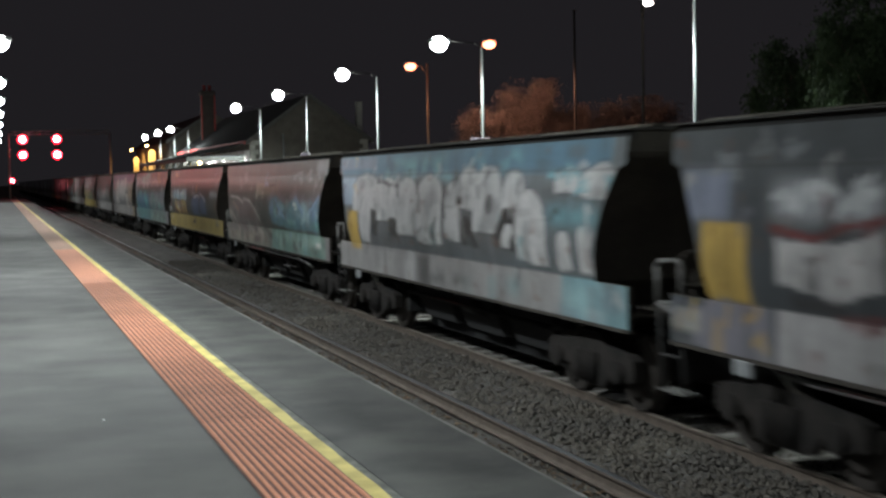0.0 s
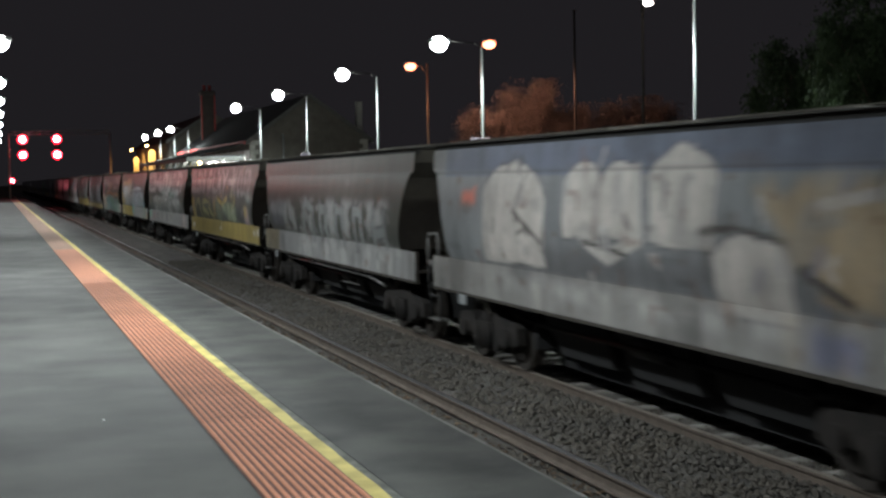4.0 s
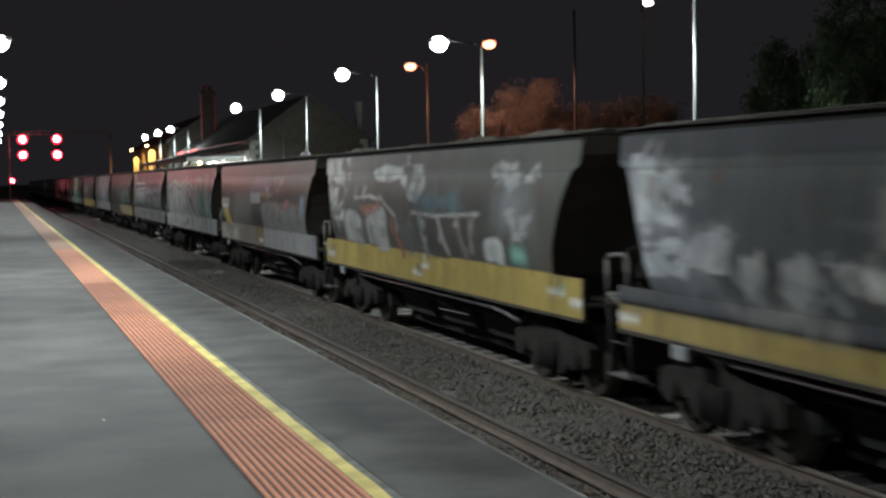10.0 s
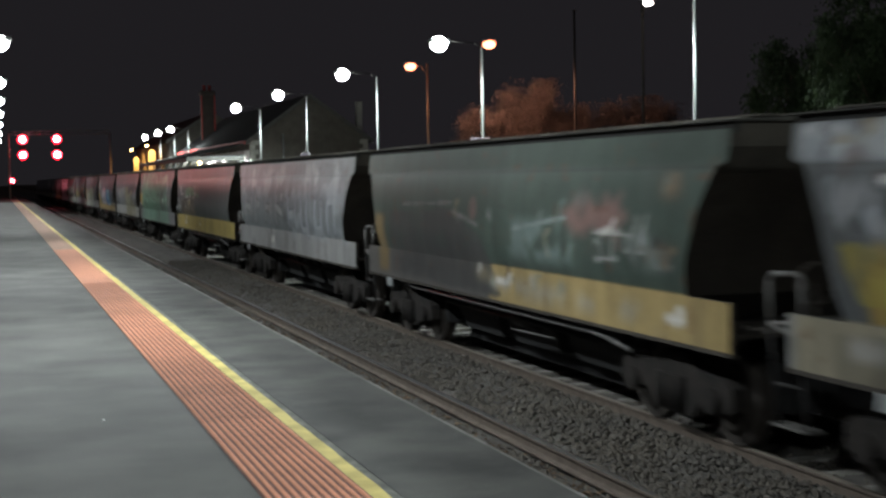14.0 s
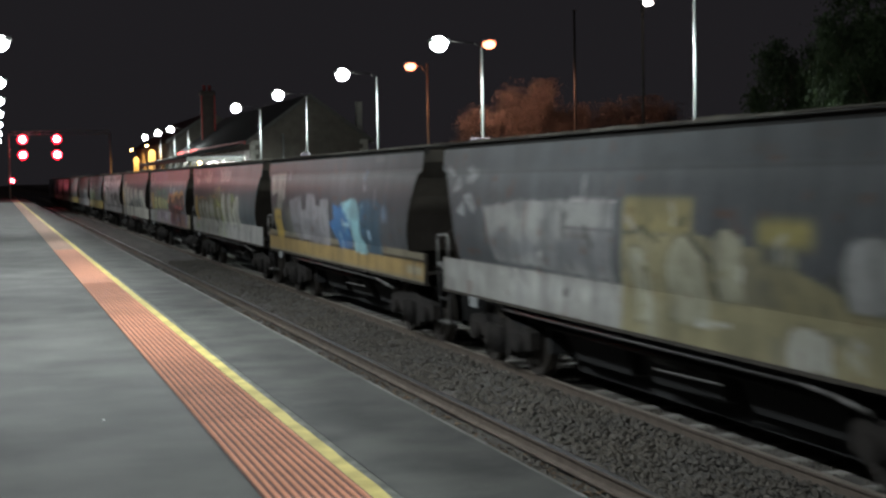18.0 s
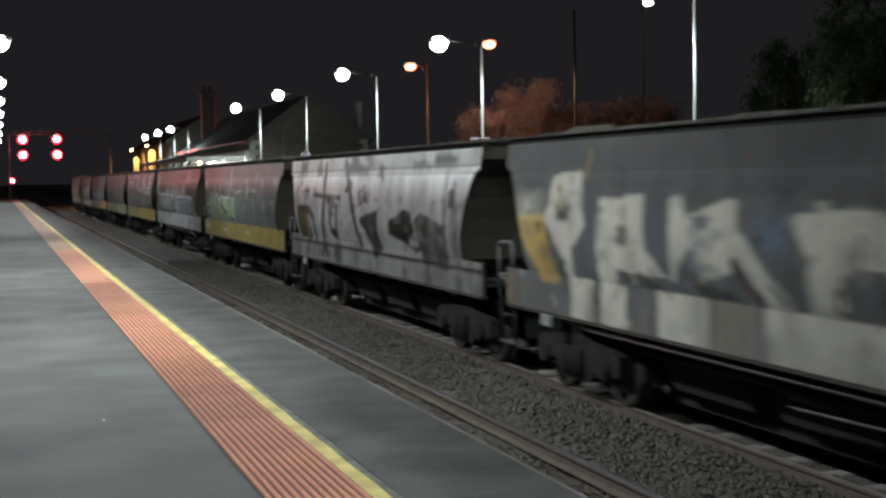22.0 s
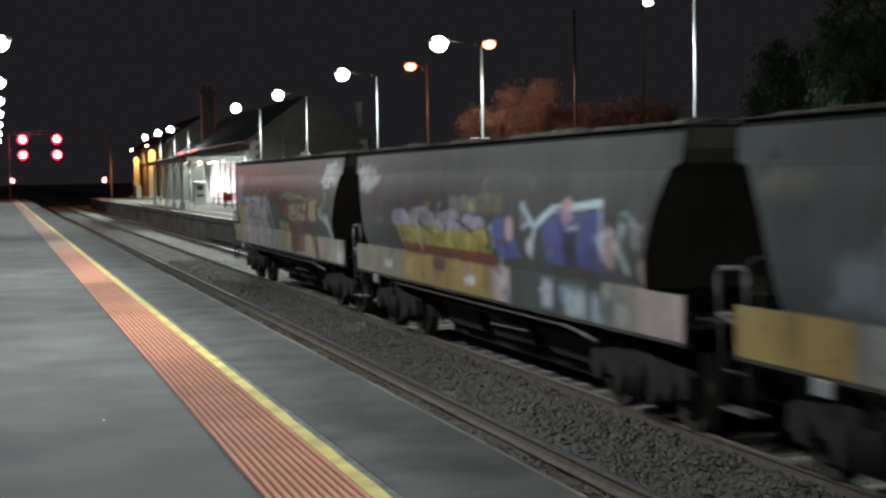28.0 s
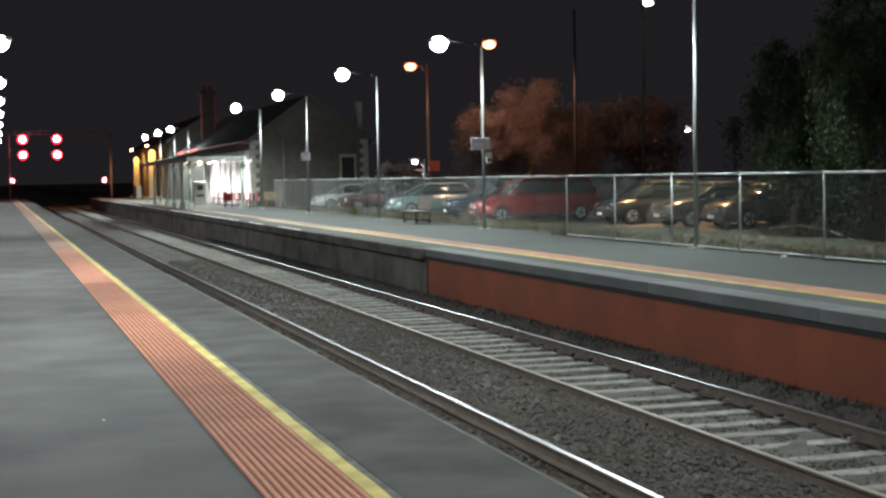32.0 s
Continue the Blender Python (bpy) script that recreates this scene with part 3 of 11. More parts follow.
# ---- chain-link fence ----
def fence():
    top, low = 1.66, 0.06
    rng = random.Random(6)
    bm = bmesh.new()
    w = 0.0011
    n = 26
    for s in (1, -1):
        k = -1.6
        while k < 3.1:
            a, b = (k, low) if s == 1 else (k, top), (k + 1.6, top) if s == 1 else (k + 1.6, low)
            y0, z0, y1, z1 = a[0], a[1], b[0], b[1]
            if y0 < 0:
                z0 += (0 - y0) * (z1 - z0) / (y1 - y0)
                y0 = 0
            if y1 > 3.1:
                z1 += (3.1 - y1) * (z1 - z0) / (y1 - y0)
                y1 = 3.1
            for dx in (0,):
                vs = [bm.verts.new(q) for q in ((dx, y0, z0 - w * 1.4), (dx, y0, z0 + w * 1.4), (dx, y1, z1 + w * 1.4), (dx, y1, z1 - w * 1.4))]
                bm.faces.new(vs)
                vs = [bm.verts.new(q) for q in ((dx - w, y0, z0), (dx + w, y0, z0), (dx + w, y1, z1), (dx - w, y1, z1))]
                bm.faces.new(vs)
            k += 0.062
    net = bpy.data.meshes.new("wire_mesh")
    bm.to_mesh(net)
    bm.free()
    net.materials.append(GALV)
    post = bpy.data.meshes.new("post")
    bm = rods([((0, 0, -0.05), (0, 0, top))], 0.021, 10)
    ball(bm, (0, 0, top), 0.034, (1, 1, 0.6), 10, 6)
    bm.to_mesh(post)
    bm.free()
    post.materials.append(GALV)

    thin = bpy.data.meshes.new("post")
    bm = rods([((0, 0, -0.05), (0, 0, top))], 0.015, 8)
    bm.to_mesh(thin)
    bm.free()
    thin.materials.append(DARK_IRON)

    def run(label, x, y0, bays, step, dx=0.0, low_rail=True):
        f = thing("fence", (x, y0, 0), label, "fence", "station fences")
        for i in range(bays + 1):
            put("post", post if low_rail else thin, f, (dx * i, step * i, 0))
            if i < bays:
                ang = math.degrees(math.atan2(-dx, step))
                ln = math.hypot(dx, step)
                m = Matrix.Translation((dx * i, step * i, 0)) @ Euler((0, 0, radians(ang))).to_matrix().to_4x4() @ Matrix.Diagonal((1, ln / 3.1, 1, 1))
                put("wire_mesh", net, f, m)
                sag = 0.0 if low_rail else rng.uniform(-0.02, 0.02)
                part("top_rail", rods([((dx * i, step * i, top - 0.02), (dx * (i + 1), step * (i + 1), top - 0.02 + sag))], 0.024, 8), GALV, f)
                if low_rail:
                    part("bottom_rail", rods([((dx * i, step * i, low), (dx * (i + 1), step * (i + 1), low))], 0.02, 8), GALV, f)
        return f

    run("galvanised chain-link fence with top and bottom rails", 14.7, 13.63, 7, 3.129)
    run("short skewed bay of chain-link fence", 14.7, 35.53, 1, 3.4, 0.42, False)
    run("galvanised chain-link fence in front of the car park", 15.12, 38.93, 15, 3.1, 0.065, False)


fence()


def wall_weeds():
    """Dark weeds and gravel banked against the far platform's wall."""
    rng = np.random.RandomState(17)
    V, F, k = [], [], 0
    for _ in range(7000):
        y = 8 + 60 * rng.rand() ** 1.6
        x = 9.53 - abs(rng.normal(0, 0.13))
        hgt, w, a, l = rng.uniform(0.02, 0.09), rng.uniform(0.006, 0.016), rng.uniform(0, 6.28), rng.uniform(0.0, 0.08)
        dx, dy = math.cos(a), math.sin(a)
        z = RAIL - 0.19 + 0.34 * max(0.0, x - 9.05)
        V += [(x - dy * w, y + dx * w, z), (x + dy * w, y - dx * w, z), (x + dx * l, y + dy * l, z + hgt)]
        F.append((k, k + 1, k + 2))
        k += 3
    tagged(put("weeds", mesh("weeds", V, F, DARK_GRAVEL)), "dark low weeds against the far platform wall", "weeds", kind="stuff")


wall_weeds()


# ---- the train ----
# side profile of a hopper wagon: half width and height over the rail
SIDE_TOP = 3.115
SEAM = 2.80             # bead between the curved side and the upright top sheet
END_EDGE = [(1.50, 5.78), (1.62, 5.82), (1.9, 5.90), (2.3, 6.08), (2.6, 6.27), (2.77, 6.40), (2.81, 6.60), (3.2, 6.62)]
SILL_TOP, SILL_LOW, SILL_HALF = 1.50, 1.03, 6.64


def half_width(z):
    z = np.asarray(z, float)
    top = np.maximum(z - SEAM, 0)
    z = np.minimum(z, SEAM)
    return 1.455 - 0.11 * top - np.where(z > 1.95, 0.11 * (z - 1.95) ** 2, 0.07 * ((1.95 - z) / 0.45) ** 2)


def half_len(z):
    return np.interp(z, [q[0] for q in END_EDGE], [q[1] for q in END_EDGE])


def smooth(a, b, x):
    t = np.clip((x - a) / (b - a), 0, 1)
    return t * t * (3 - 2 * t)


def seg(px, pz, a, b):
    """Distance of points from a line piece."""
    dx, dz = b[0] - a[0], b[1] - a[1]
    q = np.clip(((px - a[0]) * dx + (pz - a[1]) * dz) / (dx * dx + dz * dz + 1e-9), 0, 1)
    return np.hypot(px - a[0] - q * dx, pz - a[1] - q * dz)


def strokes(px, pz, pts):
    """Distance of points from a bent line."""
    return np.min([seg(px, pz, p, q) for p, q in zip(pts, pts[1:])], 0)


def within(px, pz, pts):
    """Signed distance of points from the edge of a shape, negative inside."""
    inside = np.zeros(len(px), bool)
    for (x0, z0), (x1, z1) in zip(pts, pts[1:] + pts[:1]):
        if z0 != z1:
            inside ^= ((z0 > pz) != (z1 > pz)) & (px < (x1 - x0) * (pz - z0) / (z1 - z0) + x0)
    d = strokes(px, pz, pts + pts[:1])
    return np.where(inside, -d, d)


def arc(cx, cz, rx, rz, a0, a1, n=7):
    return [(cx + rx * math.cos(math.radians(a0 + (a1 - a0) * i / n)), cz + rz * math.sin(math.radians(a0 + (a1 - a0) * i / n))) for i in range(n + 1)]


# strokes of hand-sprayed capitals in a unit box
LETTERS = {
    "A": [[(0.08, 0), (0.42, 1), (0.6, 1), (0.92, 0)], [(0.25, 0.35), (0.75, 0.35)]],
    "C": [arc(0.55, 0.5, 0.42, 0.5, 50, 310, 9)],
    "E": [[(0.9, 1), (0.2, 0.95), (0.15, 0.05), (0.9, 0)], [(0.18, 0.5), (0.75, 0.52)]],
    "F": [[(0.95, 1), (0.2, 0.95), (0.15, 0)], [(0.18, 0.5), (0.75, 0.52)]],
    "G": [arc(0.52, 0.5, 0.42, 0.5, 50, 340, 9), [(0.92, 0.35), (0.55, 0.4)]],
    "H": [[(0.15, 0), (0.15, 1)], [(0.85, 0), (0.85, 1)], [(0.15, 0.5), (0.85, 0.5)]],
    "I": [[(0.5, 0), (0.5, 1)]],
    "K": [[(0.15, 0), (0.15, 1)], [(0.85, 1), (0.2, 0.45), (0.95, 0)]],
    "L": [[(0.2, 1), (0.15, 0.05), (0.95, 0)]],
    "M": [[(0.08, 0), (0.15, 1), (0.5, 0.4), (0.85, 1), (0.95, 0)]],
    "N": [[(0.12, 0), (0.15, 1), (0.85, 0), (0.88, 1)]],
    "O": [arc(0.5, 0.5, 0.42, 0.48, 0, 360, 11)],
    "P": [[(0.18, 0), (0.15, 1)], arc(0.2, 0.72, 0.65, 0.28, 90, -90, 7)],
    "R": [[(0.18, 0), (0.15, 1)], arc(0.2, 0.74, 0.6, 0.26, 90, -90, 7), [(0.3, 0.48), (0.95, 0)]],
    "S": [arc(0.5, 0.74, 0.36, 0.26, 40, 250, 7) + arc(0.5, 0.26, 0.38, 0.26, 80, -150, 7)],
    "T": [[(0.02, 1), (0.98, 0.97)], [(0.5, 0.97), (0.5, 0)]],
    "X": [[(0.08, 0), (0.92, 1)], [(0.08, 1), (0.92, 0)]],
    "Y": [[(0.05, 1), (0.5, 0.5), (0.95, 1)], [(0.5, 0.5), (0.35, 0)]],
    "-": [[(0.1, 0.5), (0.9, 0.5)]],
    "+": [[(0.1, 0.5), (0.9, 0.5)], [(0.5, 0.75), (0.5, 0.25)]],
    " ": [],
}


def slab(rng):
    """Strokes of one swollen sprayed shape in a unit box: uprights joined by a bar, no letter of any alphabet."""
    j = lambda a, b: rng.uniform(a, b)
    a, b, h = j(0.12, 0.28), j(0.62, 0.85), rng.choice((0.0, 0.45, 0.5, 0.95))
    out = [[(a, j(-0.03, 0.06)), (a + j(-0.06, 0.06), j(0.88, 1.03))]]
    if rng.random() < 0.8:
        out.append([(b, j(-0.03, 0.1)), (b + j(-0.08, 0.08), j(0.7, 1.03))])
    out.append([(a, h + j(-0.1, 0.1)), (b, h + j(-0.15, 0.15))])
    return out


W, HIGH = 2 * SILL_HALF, 2.10


def paint(py, pz, layers, seed):
    """Colours of a wagon side at points py along it and pz over the rail. In the layers u runs from the
    trailing end (0) to the leading end (1), and v from the sill's foot (0) to the eaves (1)."""
    u, v = 0.5 - py / W, (pz - SILL_LOW) / HIGH
    X = u * W                      # metres from the trailing end
    col = np.zeros((len(py), 3))
    rng = random.Random(seed)
    wob = 0.05 * (vnoise(X * 3, pz * 3, seed + 1) - 0.5) + 0.03 * (vnoise(X * 8, pz * 8, seed + 5) - 0.5)
    worn = 1 - 0.4 * smooth(0.62, 0.9, vnoise(X * 2.6, pz * 3.4, seed + 40)) - 0.2 * smooth(0.6, 0.85, vnoise(X * 7, pz * 7, seed + 41))
    metres = lambda pts: [(a * W, SILL_LOW + b * HIGH) for a, b in pts]

    def lay(color, a):
        a = np.clip(a, 0, 1)[:, None]
        col[:] = col * (1 - a) + np.asarray(color, float) * a

    def inside(u0, u1, v0, v1, soft):
        su, sv, w = soft, soft * 4, wob * min(1, soft * 60) * 0.4
        return smooth(u0 - su, u0 + su, u + w / W) * (1 - smooth(u1 - su, u1 + su, u + w / W)) * smooth(v0 - sv, v0 + sv, v + w / 3) * (1 - smooth(v1 - sv, v1 + sv, v + w / 3))

    def letter(st, x0, w, z0, h, lean=0.0):
        d = np.full(len(py), 9.0)
        for s in st:
            d = np.minimum(d, strokes(X, pz, [(x0 + w * (q[0] + lean * (q[1] - 0.5)), z0 + h * q[1]) for q in s]))
        return d

    for kind, *a in layers:
        if kind == "base":
            lay(a[0], np.ones(len(py)))
            col *= (0.88 + 0.24 * vnoise(X * 0.5, pz * 0.8, seed + 2))[:, None]
        elif kind == "sill":
            lay(a[2], (pz < SILL_TOP + 0.005) * smooth(a[0] - 0.002, a[0] + 0.002, u) * (1 - smooth(a[1] - 0.002, a[1] + 0.002, u)))
        elif kind == "band":
            lay(a[4], ((u > a[0]) & (u < a[1])) * smooth(a[2] - 0.008, a[2] + 0.008, v) * (1 - smooth(a[3] - 0.008, a[3] + 0.008, v)))
        elif kind == "rect":
            lay(a[4], inside(*a[:4], a[5]))
        elif kind == "hump":            # a fat column with a round head
            x0, x1, z0, z1 = a[0] * W, a[1] * W, SILL_LOW + a[2] * HIGH, SILL_LOW + a[3] * HIGH
            h = (x1 - x0) / 2
            zc = z1 - min(0.7 * h, 0.35 * (z1 - z0))
            q = abs(X - (x0 + x1) / 2)
            d = np.where(pz > zc, (np.hypot(q / h, (pz - zc) / (z1 - zc)) - 1) * min(h, z1 - zc), np.maximum(q - h, z0 - pz))
            d = d + 0.06 * (vnoise(X * 2.2, pz * 2.2, seed + 61) - 0.5)
            lay((0.04, 0.04, 0.041), 0.4 * worn * (1 - smooth(0.02, 0.05, d + wob)))
            lay(a[4], worn * (1 - smooth(-0.02, 0.025, d + wob)))
        elif kind == "poly":
            lay(a[1], worn * (1 - smooth(-0.02, 0.025, within(X, pz, metres(a[0])) + wob)))
        elif kind == "haze":            # the same with a soft sprayed edge
            lay(a[1], 0.92 * worn * (1 - smooth(-0.16, 0.12, within(X, pz, metres(a[0])) + 4 * wob)))
        elif kind == "line":
            lay(a[2], worn * (1 - smooth(a[1] / 2 - 0.015, a[1] / 2 + 0.025, strokes(X, pz, metres(a[0])) + 0.4 * wob)))
        elif kind == "blob":
            d = np.hypot((u - a[0]) / a[2], (v - a[1]) / a[3]) + 2.5 * wob
            lay(a[4], worn * (1 - smooth(0.8, 1.15, d)))
        elif kind == "cloud":           # patchy spray
            u0, u1, v0, v1, c, amount, sc = a
            k = rng.randrange(9999)
            f = 0.65 * vnoise(X * sc, pz * sc * 1.4, k) + 0.35 * vnoise(X * sc * 3, pz * sc * 3, k + 1)
            lay(c, inside(u0, u1, v0, v1, 0.015) * smooth(1 - amount - 0.1, 1 - amount + 0.1, f))
        elif kind == "tags":            # quick thin scrawl
            u0, u1, v0, v1, c, n = a
            for _ in range(n):
                x, z, s = rng.uniform(u0, u1) * W, SILL_LOW + rng.uniform(v0, v1) * HIGH, rng.uniform(0.1, 0.24)
                pts = [(x + rng.uniform(-1.2, 1.2) * s, z + rng.uniform(-0.6, 0.6) * s) for _ in range(5)]
                lay(c, 0.85 * (1 - smooth(0.02, 0.05, strokes(X, pz, pts))))
        elif kind in ("text", "piece"):
            u0, u1, v0, v1, what, c = a[:6]
            rows = [LETTERS[q] for q in what] if kind == "text" else [slab(rng) for _ in range(what)]
            x0, w = u0 * W, (u1 - u0) * W / len(rows)
            z0, h, r = SILL_LOW + v0 * HIGH, (v1 - v0) * HIGH, a[-1] * 0.55
            for i, st in enumerate(rows):
                d = letter(st, x0 + (i + 0.08) * w, w * 0.84, z0 + r + h * rng.uniform(-0.02, 0.02), h - 2 * r, 0.04) if st else np.full(len(py), 9.0)
                if kind == "piece" and a[6] is not None:
                    lay(a[6], worn * (1 - smooth(r + 0.03, r + 0.07, d + wob)))
                lay(c, worn * (1 - smooth(r - 0.02, r + 0.025, d + wob)))
    # quick inner lines, drips and overspray in the colours laid next to one another
    marks = []
    for kind, *a in layers:
        if kind in ("hump", "rect", "cloud", "text", "piece"):
            c = a[5] if kind in ("text", "piece") else a[4]
            marks.append(((max(a[0], 0) + min(a[1], 1)) / 2, (a[2] + a[3]) / 2, min(a[1], 1) - max(a[0], 0), a[3] - a[2], c))
        elif kind in ("poly", "haze", "line"):
            us, vs = [q[0] for q in a[0]], [q[1] for q in a[0]]
            marks.append(((min(us) + max(us)) / 2, (min(vs) + max(vs)) / 2, max(us) - min(us), max(vs) - min(vs), a[-1]))
    for _ in range(2 * len(marks)):
        q = rng.choice(marks)
        near = [m[4] for m in marks if abs(m[0] - q[0]) < 0.1] + [(0.04, 0.04, 0.04)]
        x, z = (q[0] + rng.uniform(-0.5, 0.5) * q[2]) * W, SILL_LOW + (q[1] + rng.uniform(-0.5, 0.5) * q[3]) * HIGH
        s, an, w = rng.uniform(0.08, 0.28), rng.gauss(1.5, 0.7), rng.uniform(0.015, 0.035)
        p = (x + s * math.cos(an), z + s * math.sin(an))
        d = strokes(X, pz, [(x, z), p, (p[0] + rng.uniform(-0.14, 0.14), p[1] + rng.uniform(-0.1, 0.1))])
        lay(rng.choice(near), rng.uniform(0.4, 0.8) * (1 - smooth(w, w + 0.03, d)))
    # grime, runs and overspray on the sill
    r2, low = random.Random(seed + 55), pz < SILL_TOP + 0.005
    yellow = any((l[0] == "sill" and l[3][0] > 2.2 * l[3][2]) or (l[0] == "band" and l[4] < 0.2 and l[5][0] > 2 * l[5][2]) for l in layers)
    for k in range(26):
        cu, hw = r2.uniform(0, 1), r2.uniform(0.03, 0.45) * r2.uniform(0.3, 1)
        near = [m[4] for m in marks if abs(m[0] - cu) < 0.12 and m[1] < 0.6 and not yellow] + [(0.035, 0.034, 0.032), (0.16, 0.155, 0.145), (0.06, 0.056, 0.05)]
        top, foot = SILL_LOW + r2.uniform(0.2, 1.1) * (SILL_TOP - SILL_LOW), SILL_LOW - r2.uniform(0.0, 0.2)
        a = smooth(-0.06, 0.05, hw - abs(X - cu * W) + 2.5 * wob) * (1 - smooth(top - 0.03, top + 0.03, pz + 1.2 * wob)) * smooth(foot - 0.05, foot + 0.05, pz)
        lay(r2.choice(near), low * a * r2.uniform(0.12, 0.4) * (0.35 if yellow else 1))
    # stray smudges on the sheet
    r3 = random.Random(seed + 77)
    for k in range(16):
        cx, cz = r3.uniform(0.02, 0.98) * W, r3.uniform(1.55, 3.1)
        a, b = r3.uniform(0.06, 0.5), r3.uniform(0.03, 0.12)
        d = np.hypot((X - cx) / a, (pz - cz) / b) + 12 * wob
        lay(r3.choice(((0.05, 0.05, 0.048), (0.16, 0.165, 0.16), (0.07, 0.068, 0.06), (0.1, 0.075, 0.06))), r3.uniform(0.15, 0.4) * (1 - smooth(0.5, 1.1, d)))
    # dark line along the lap of the two sheets
    lay((0.03, 0.03, 0.03), 0.45 * (1 - smooth(0.012, 0.03, abs(pz - SEAM + 0.025))))
    # rain streaks, dirt and rust freckles
    col *= (0.87 + 0.26 * vnoise(X * 3.1, pz * 2.3, seed + 21))[:, None]
    col *= (0.9 + 0.2 * vnoise(X * 9.0, pz * 1.2, seed + 22))[:, None]
    lay((0.045, 0.045, 0.042), 0.22 * smooth(0.6, 0.9, vnoise(X * 3, pz * 1.6, seed + 7)))
    lay((0.12, 0.055, 0.03), 0.45 * smooth(0.84, 0.95, vnoise(X * 6, pz * 6, seed + 9)))
    return col


# what the side of each wagon shows, from the first that passes to the last
SIDES = [[] for _ in range(33)]


def on(i, *layer):
    SIDES[i].append(layer)


on(0, "base", (0.064, 0.07, 0.074))
on(0, "rect", 0.028, 0.098, 0.587, 0.817, (0.166, 0.182, 0.228), 0.01)
on(0, "rect", 0.035, 0.144, 0.008, 0.189, (0.166, 0.16, 0.186), 0.004)
on(0, "sill", 0.054, 0.146, (0.183, 0.177, 0.197))
on(0, "sill", 0.153, 2, (0.332, 0.323, 0.318))
on(0, "poly", [(0.16, 0.533), (0.23, 0.523), (0.278, 0.59), (0.279, 0.356), (0.226, 0.288), (0.16, 0.336)], (0.398, 0.387, 0.377))
on(0, "cloud", 0.154, 0.278, 0.6, 0.763, (0.301, 0.31, 0.319), 0.7, 1.6)
on(0, "tags", 0.157, 0.273, 0.629, 0.751, (0.446, 0.458, 0.458), 8)
on(0, "line", [(0.154, 0.566), (0.205, 0.534), (0.241, 0.589), (0.278, 0.616)], 0.07, (0.156, 0.048, 0.048))
on(0, "poly", [(0.223, 0.243), (0.275, 0.272), (0.272, 0.188), (0.234, 0.184)], (0.144, 0.053, 0.053))
on(0, "rect", 0.175, 0.235, 0.25, 0.296, (0.052, 0.049, 0.049), 0.01)
on(0, "rect", 0.059, 0.123, 0.234, 0.581, (0.392, 0.267, 0.078), 0.004)
on(0, "cloud", 0.3, 0.95, 0.1, 0.8, (0.31, 0.31, 0.31), 0.5, 1.6)
on(0, "tags", 0.053, 0.174, 0.74, 0.943, (0.169, 0.178, 0.188), 5)
on(0, "rect", 0.001, 0.048, 0.065, 0.171, (0.292, 0.284, 0.251), 0.004)
on(0, "line", [(0.4, 0.5), (0.6, 0.52), (0.9, 0.47)], 0.07, (0.156, 0.048, 0.048))
on(1, "base", (0.109, 0.122, 0.126))
on(1, "sill", -1, 2, (0.261, 0.253, 0.245))
on(1, "band", 0.02, 0.97, 0.81, 1, (0.078, 0.153, 0.204))
on(1, "cloud", 0.123, 0.757, 0.741, 0.948, (0.134, 0.283, 0.31), 0.45, 1.4)
on(1, "rect", -0.022, 0.21, 0.876, 0.983, (0.155, 0.193, 0.236), 0.004)
on(1, "rect", 0.004, 0.105, 0.563, 0.803, (0.222, 0.285, 0.341), 0.004)
on(1, "haze", [(0.102, 0.735), (0.755, 0.802), (0.757, 0.272), (0.101, 0.192)], (0.118, 0.123, 0.123))
on(1, "hump", 0.098, 0.226, 0.505, 0.843, (0.393, 0.393, 0.383))
on(1, "hump", 0.221, 0.328, 0.462, 0.783, (0.393, 0.393, 0.383))
on(1, "hump", 0.323, 0.412, 0.352, 0.798, (0.393, 0.393, 0.383))
on(1, "hump", 0.413, 0.514, 0.307, 0.823, (0.393, 0.393, 0.383))
on(1, "hump", 0.522, 0.581, 0.346, 0.77, (0.393, 0.393, 0.383))
on(1, "hump", 0.577, 0.641, 0.579, 0.85, (0.393, 0.393, 0.383))
on(1, "hump", 0.627, 0.712, 0.441, 0.856, (0.393, 0.393, 0.383))
on(1, "hump", 0.715, 0.772, 0.362, 0.836, (0.393, 0.393, 0.383))
on(1, "poly", [(0.133, 0.559), (0.21, 0.569), (0.177, 0.255), (0.136, 0.241)], (0.399, 0.394, 0.383))
on(1, "poly", [(0.196, 0.55), (0.226, 0.505), (0.227, 0.306), (0.2, 0.331)], (0.059, 0.059, 0.059))
on(1, "poly", [(0.29, 0.485), (0.325, 0.461), (0.326, 0.307), (0.291, 0.342)], (0.063, 0.063, 0.06))
on(1, "blob", 0.676, 0.616, 0.013, 0.07, (0.048, 0.048, 0.048))
on(1, "rect", 0.567, 0.588, 0.606, 0.66, (0.029, 0.029, 0.029), 0.004)
on(1, "poly", [(0.586, 0.532), (0.612, 0.526), (0.64, 0.335), (0.586, 0.324)], (0.051, 0.048, 0.046))
on(1, "line", [(0.706, 0.439), (0.723, 0.551), (0.748, 0.557), (0.762, 0.438), (0.746, 0.37)], 0.2, (0.033, 0.032, 0.031))
on(1, "line", [(0.224, 0.776), (0.319, 0.737), (0.336, 0.616)], 0.05, (0.023, 0.023, 0.026))
on(1, "line", [(0.41, 0.766), (0.427, 0.541)], 0.05, (0.023, 0.023, 0.026))
on(1, "line", [(0.513, 0.739), (0.527, 0.507)], 0.05, (0.034, 0.034, 0.034))
on(1, "rect", 0.472, 0.487, 0.309, 0.44, (0.104, 0.156, 0.15), 0.01)
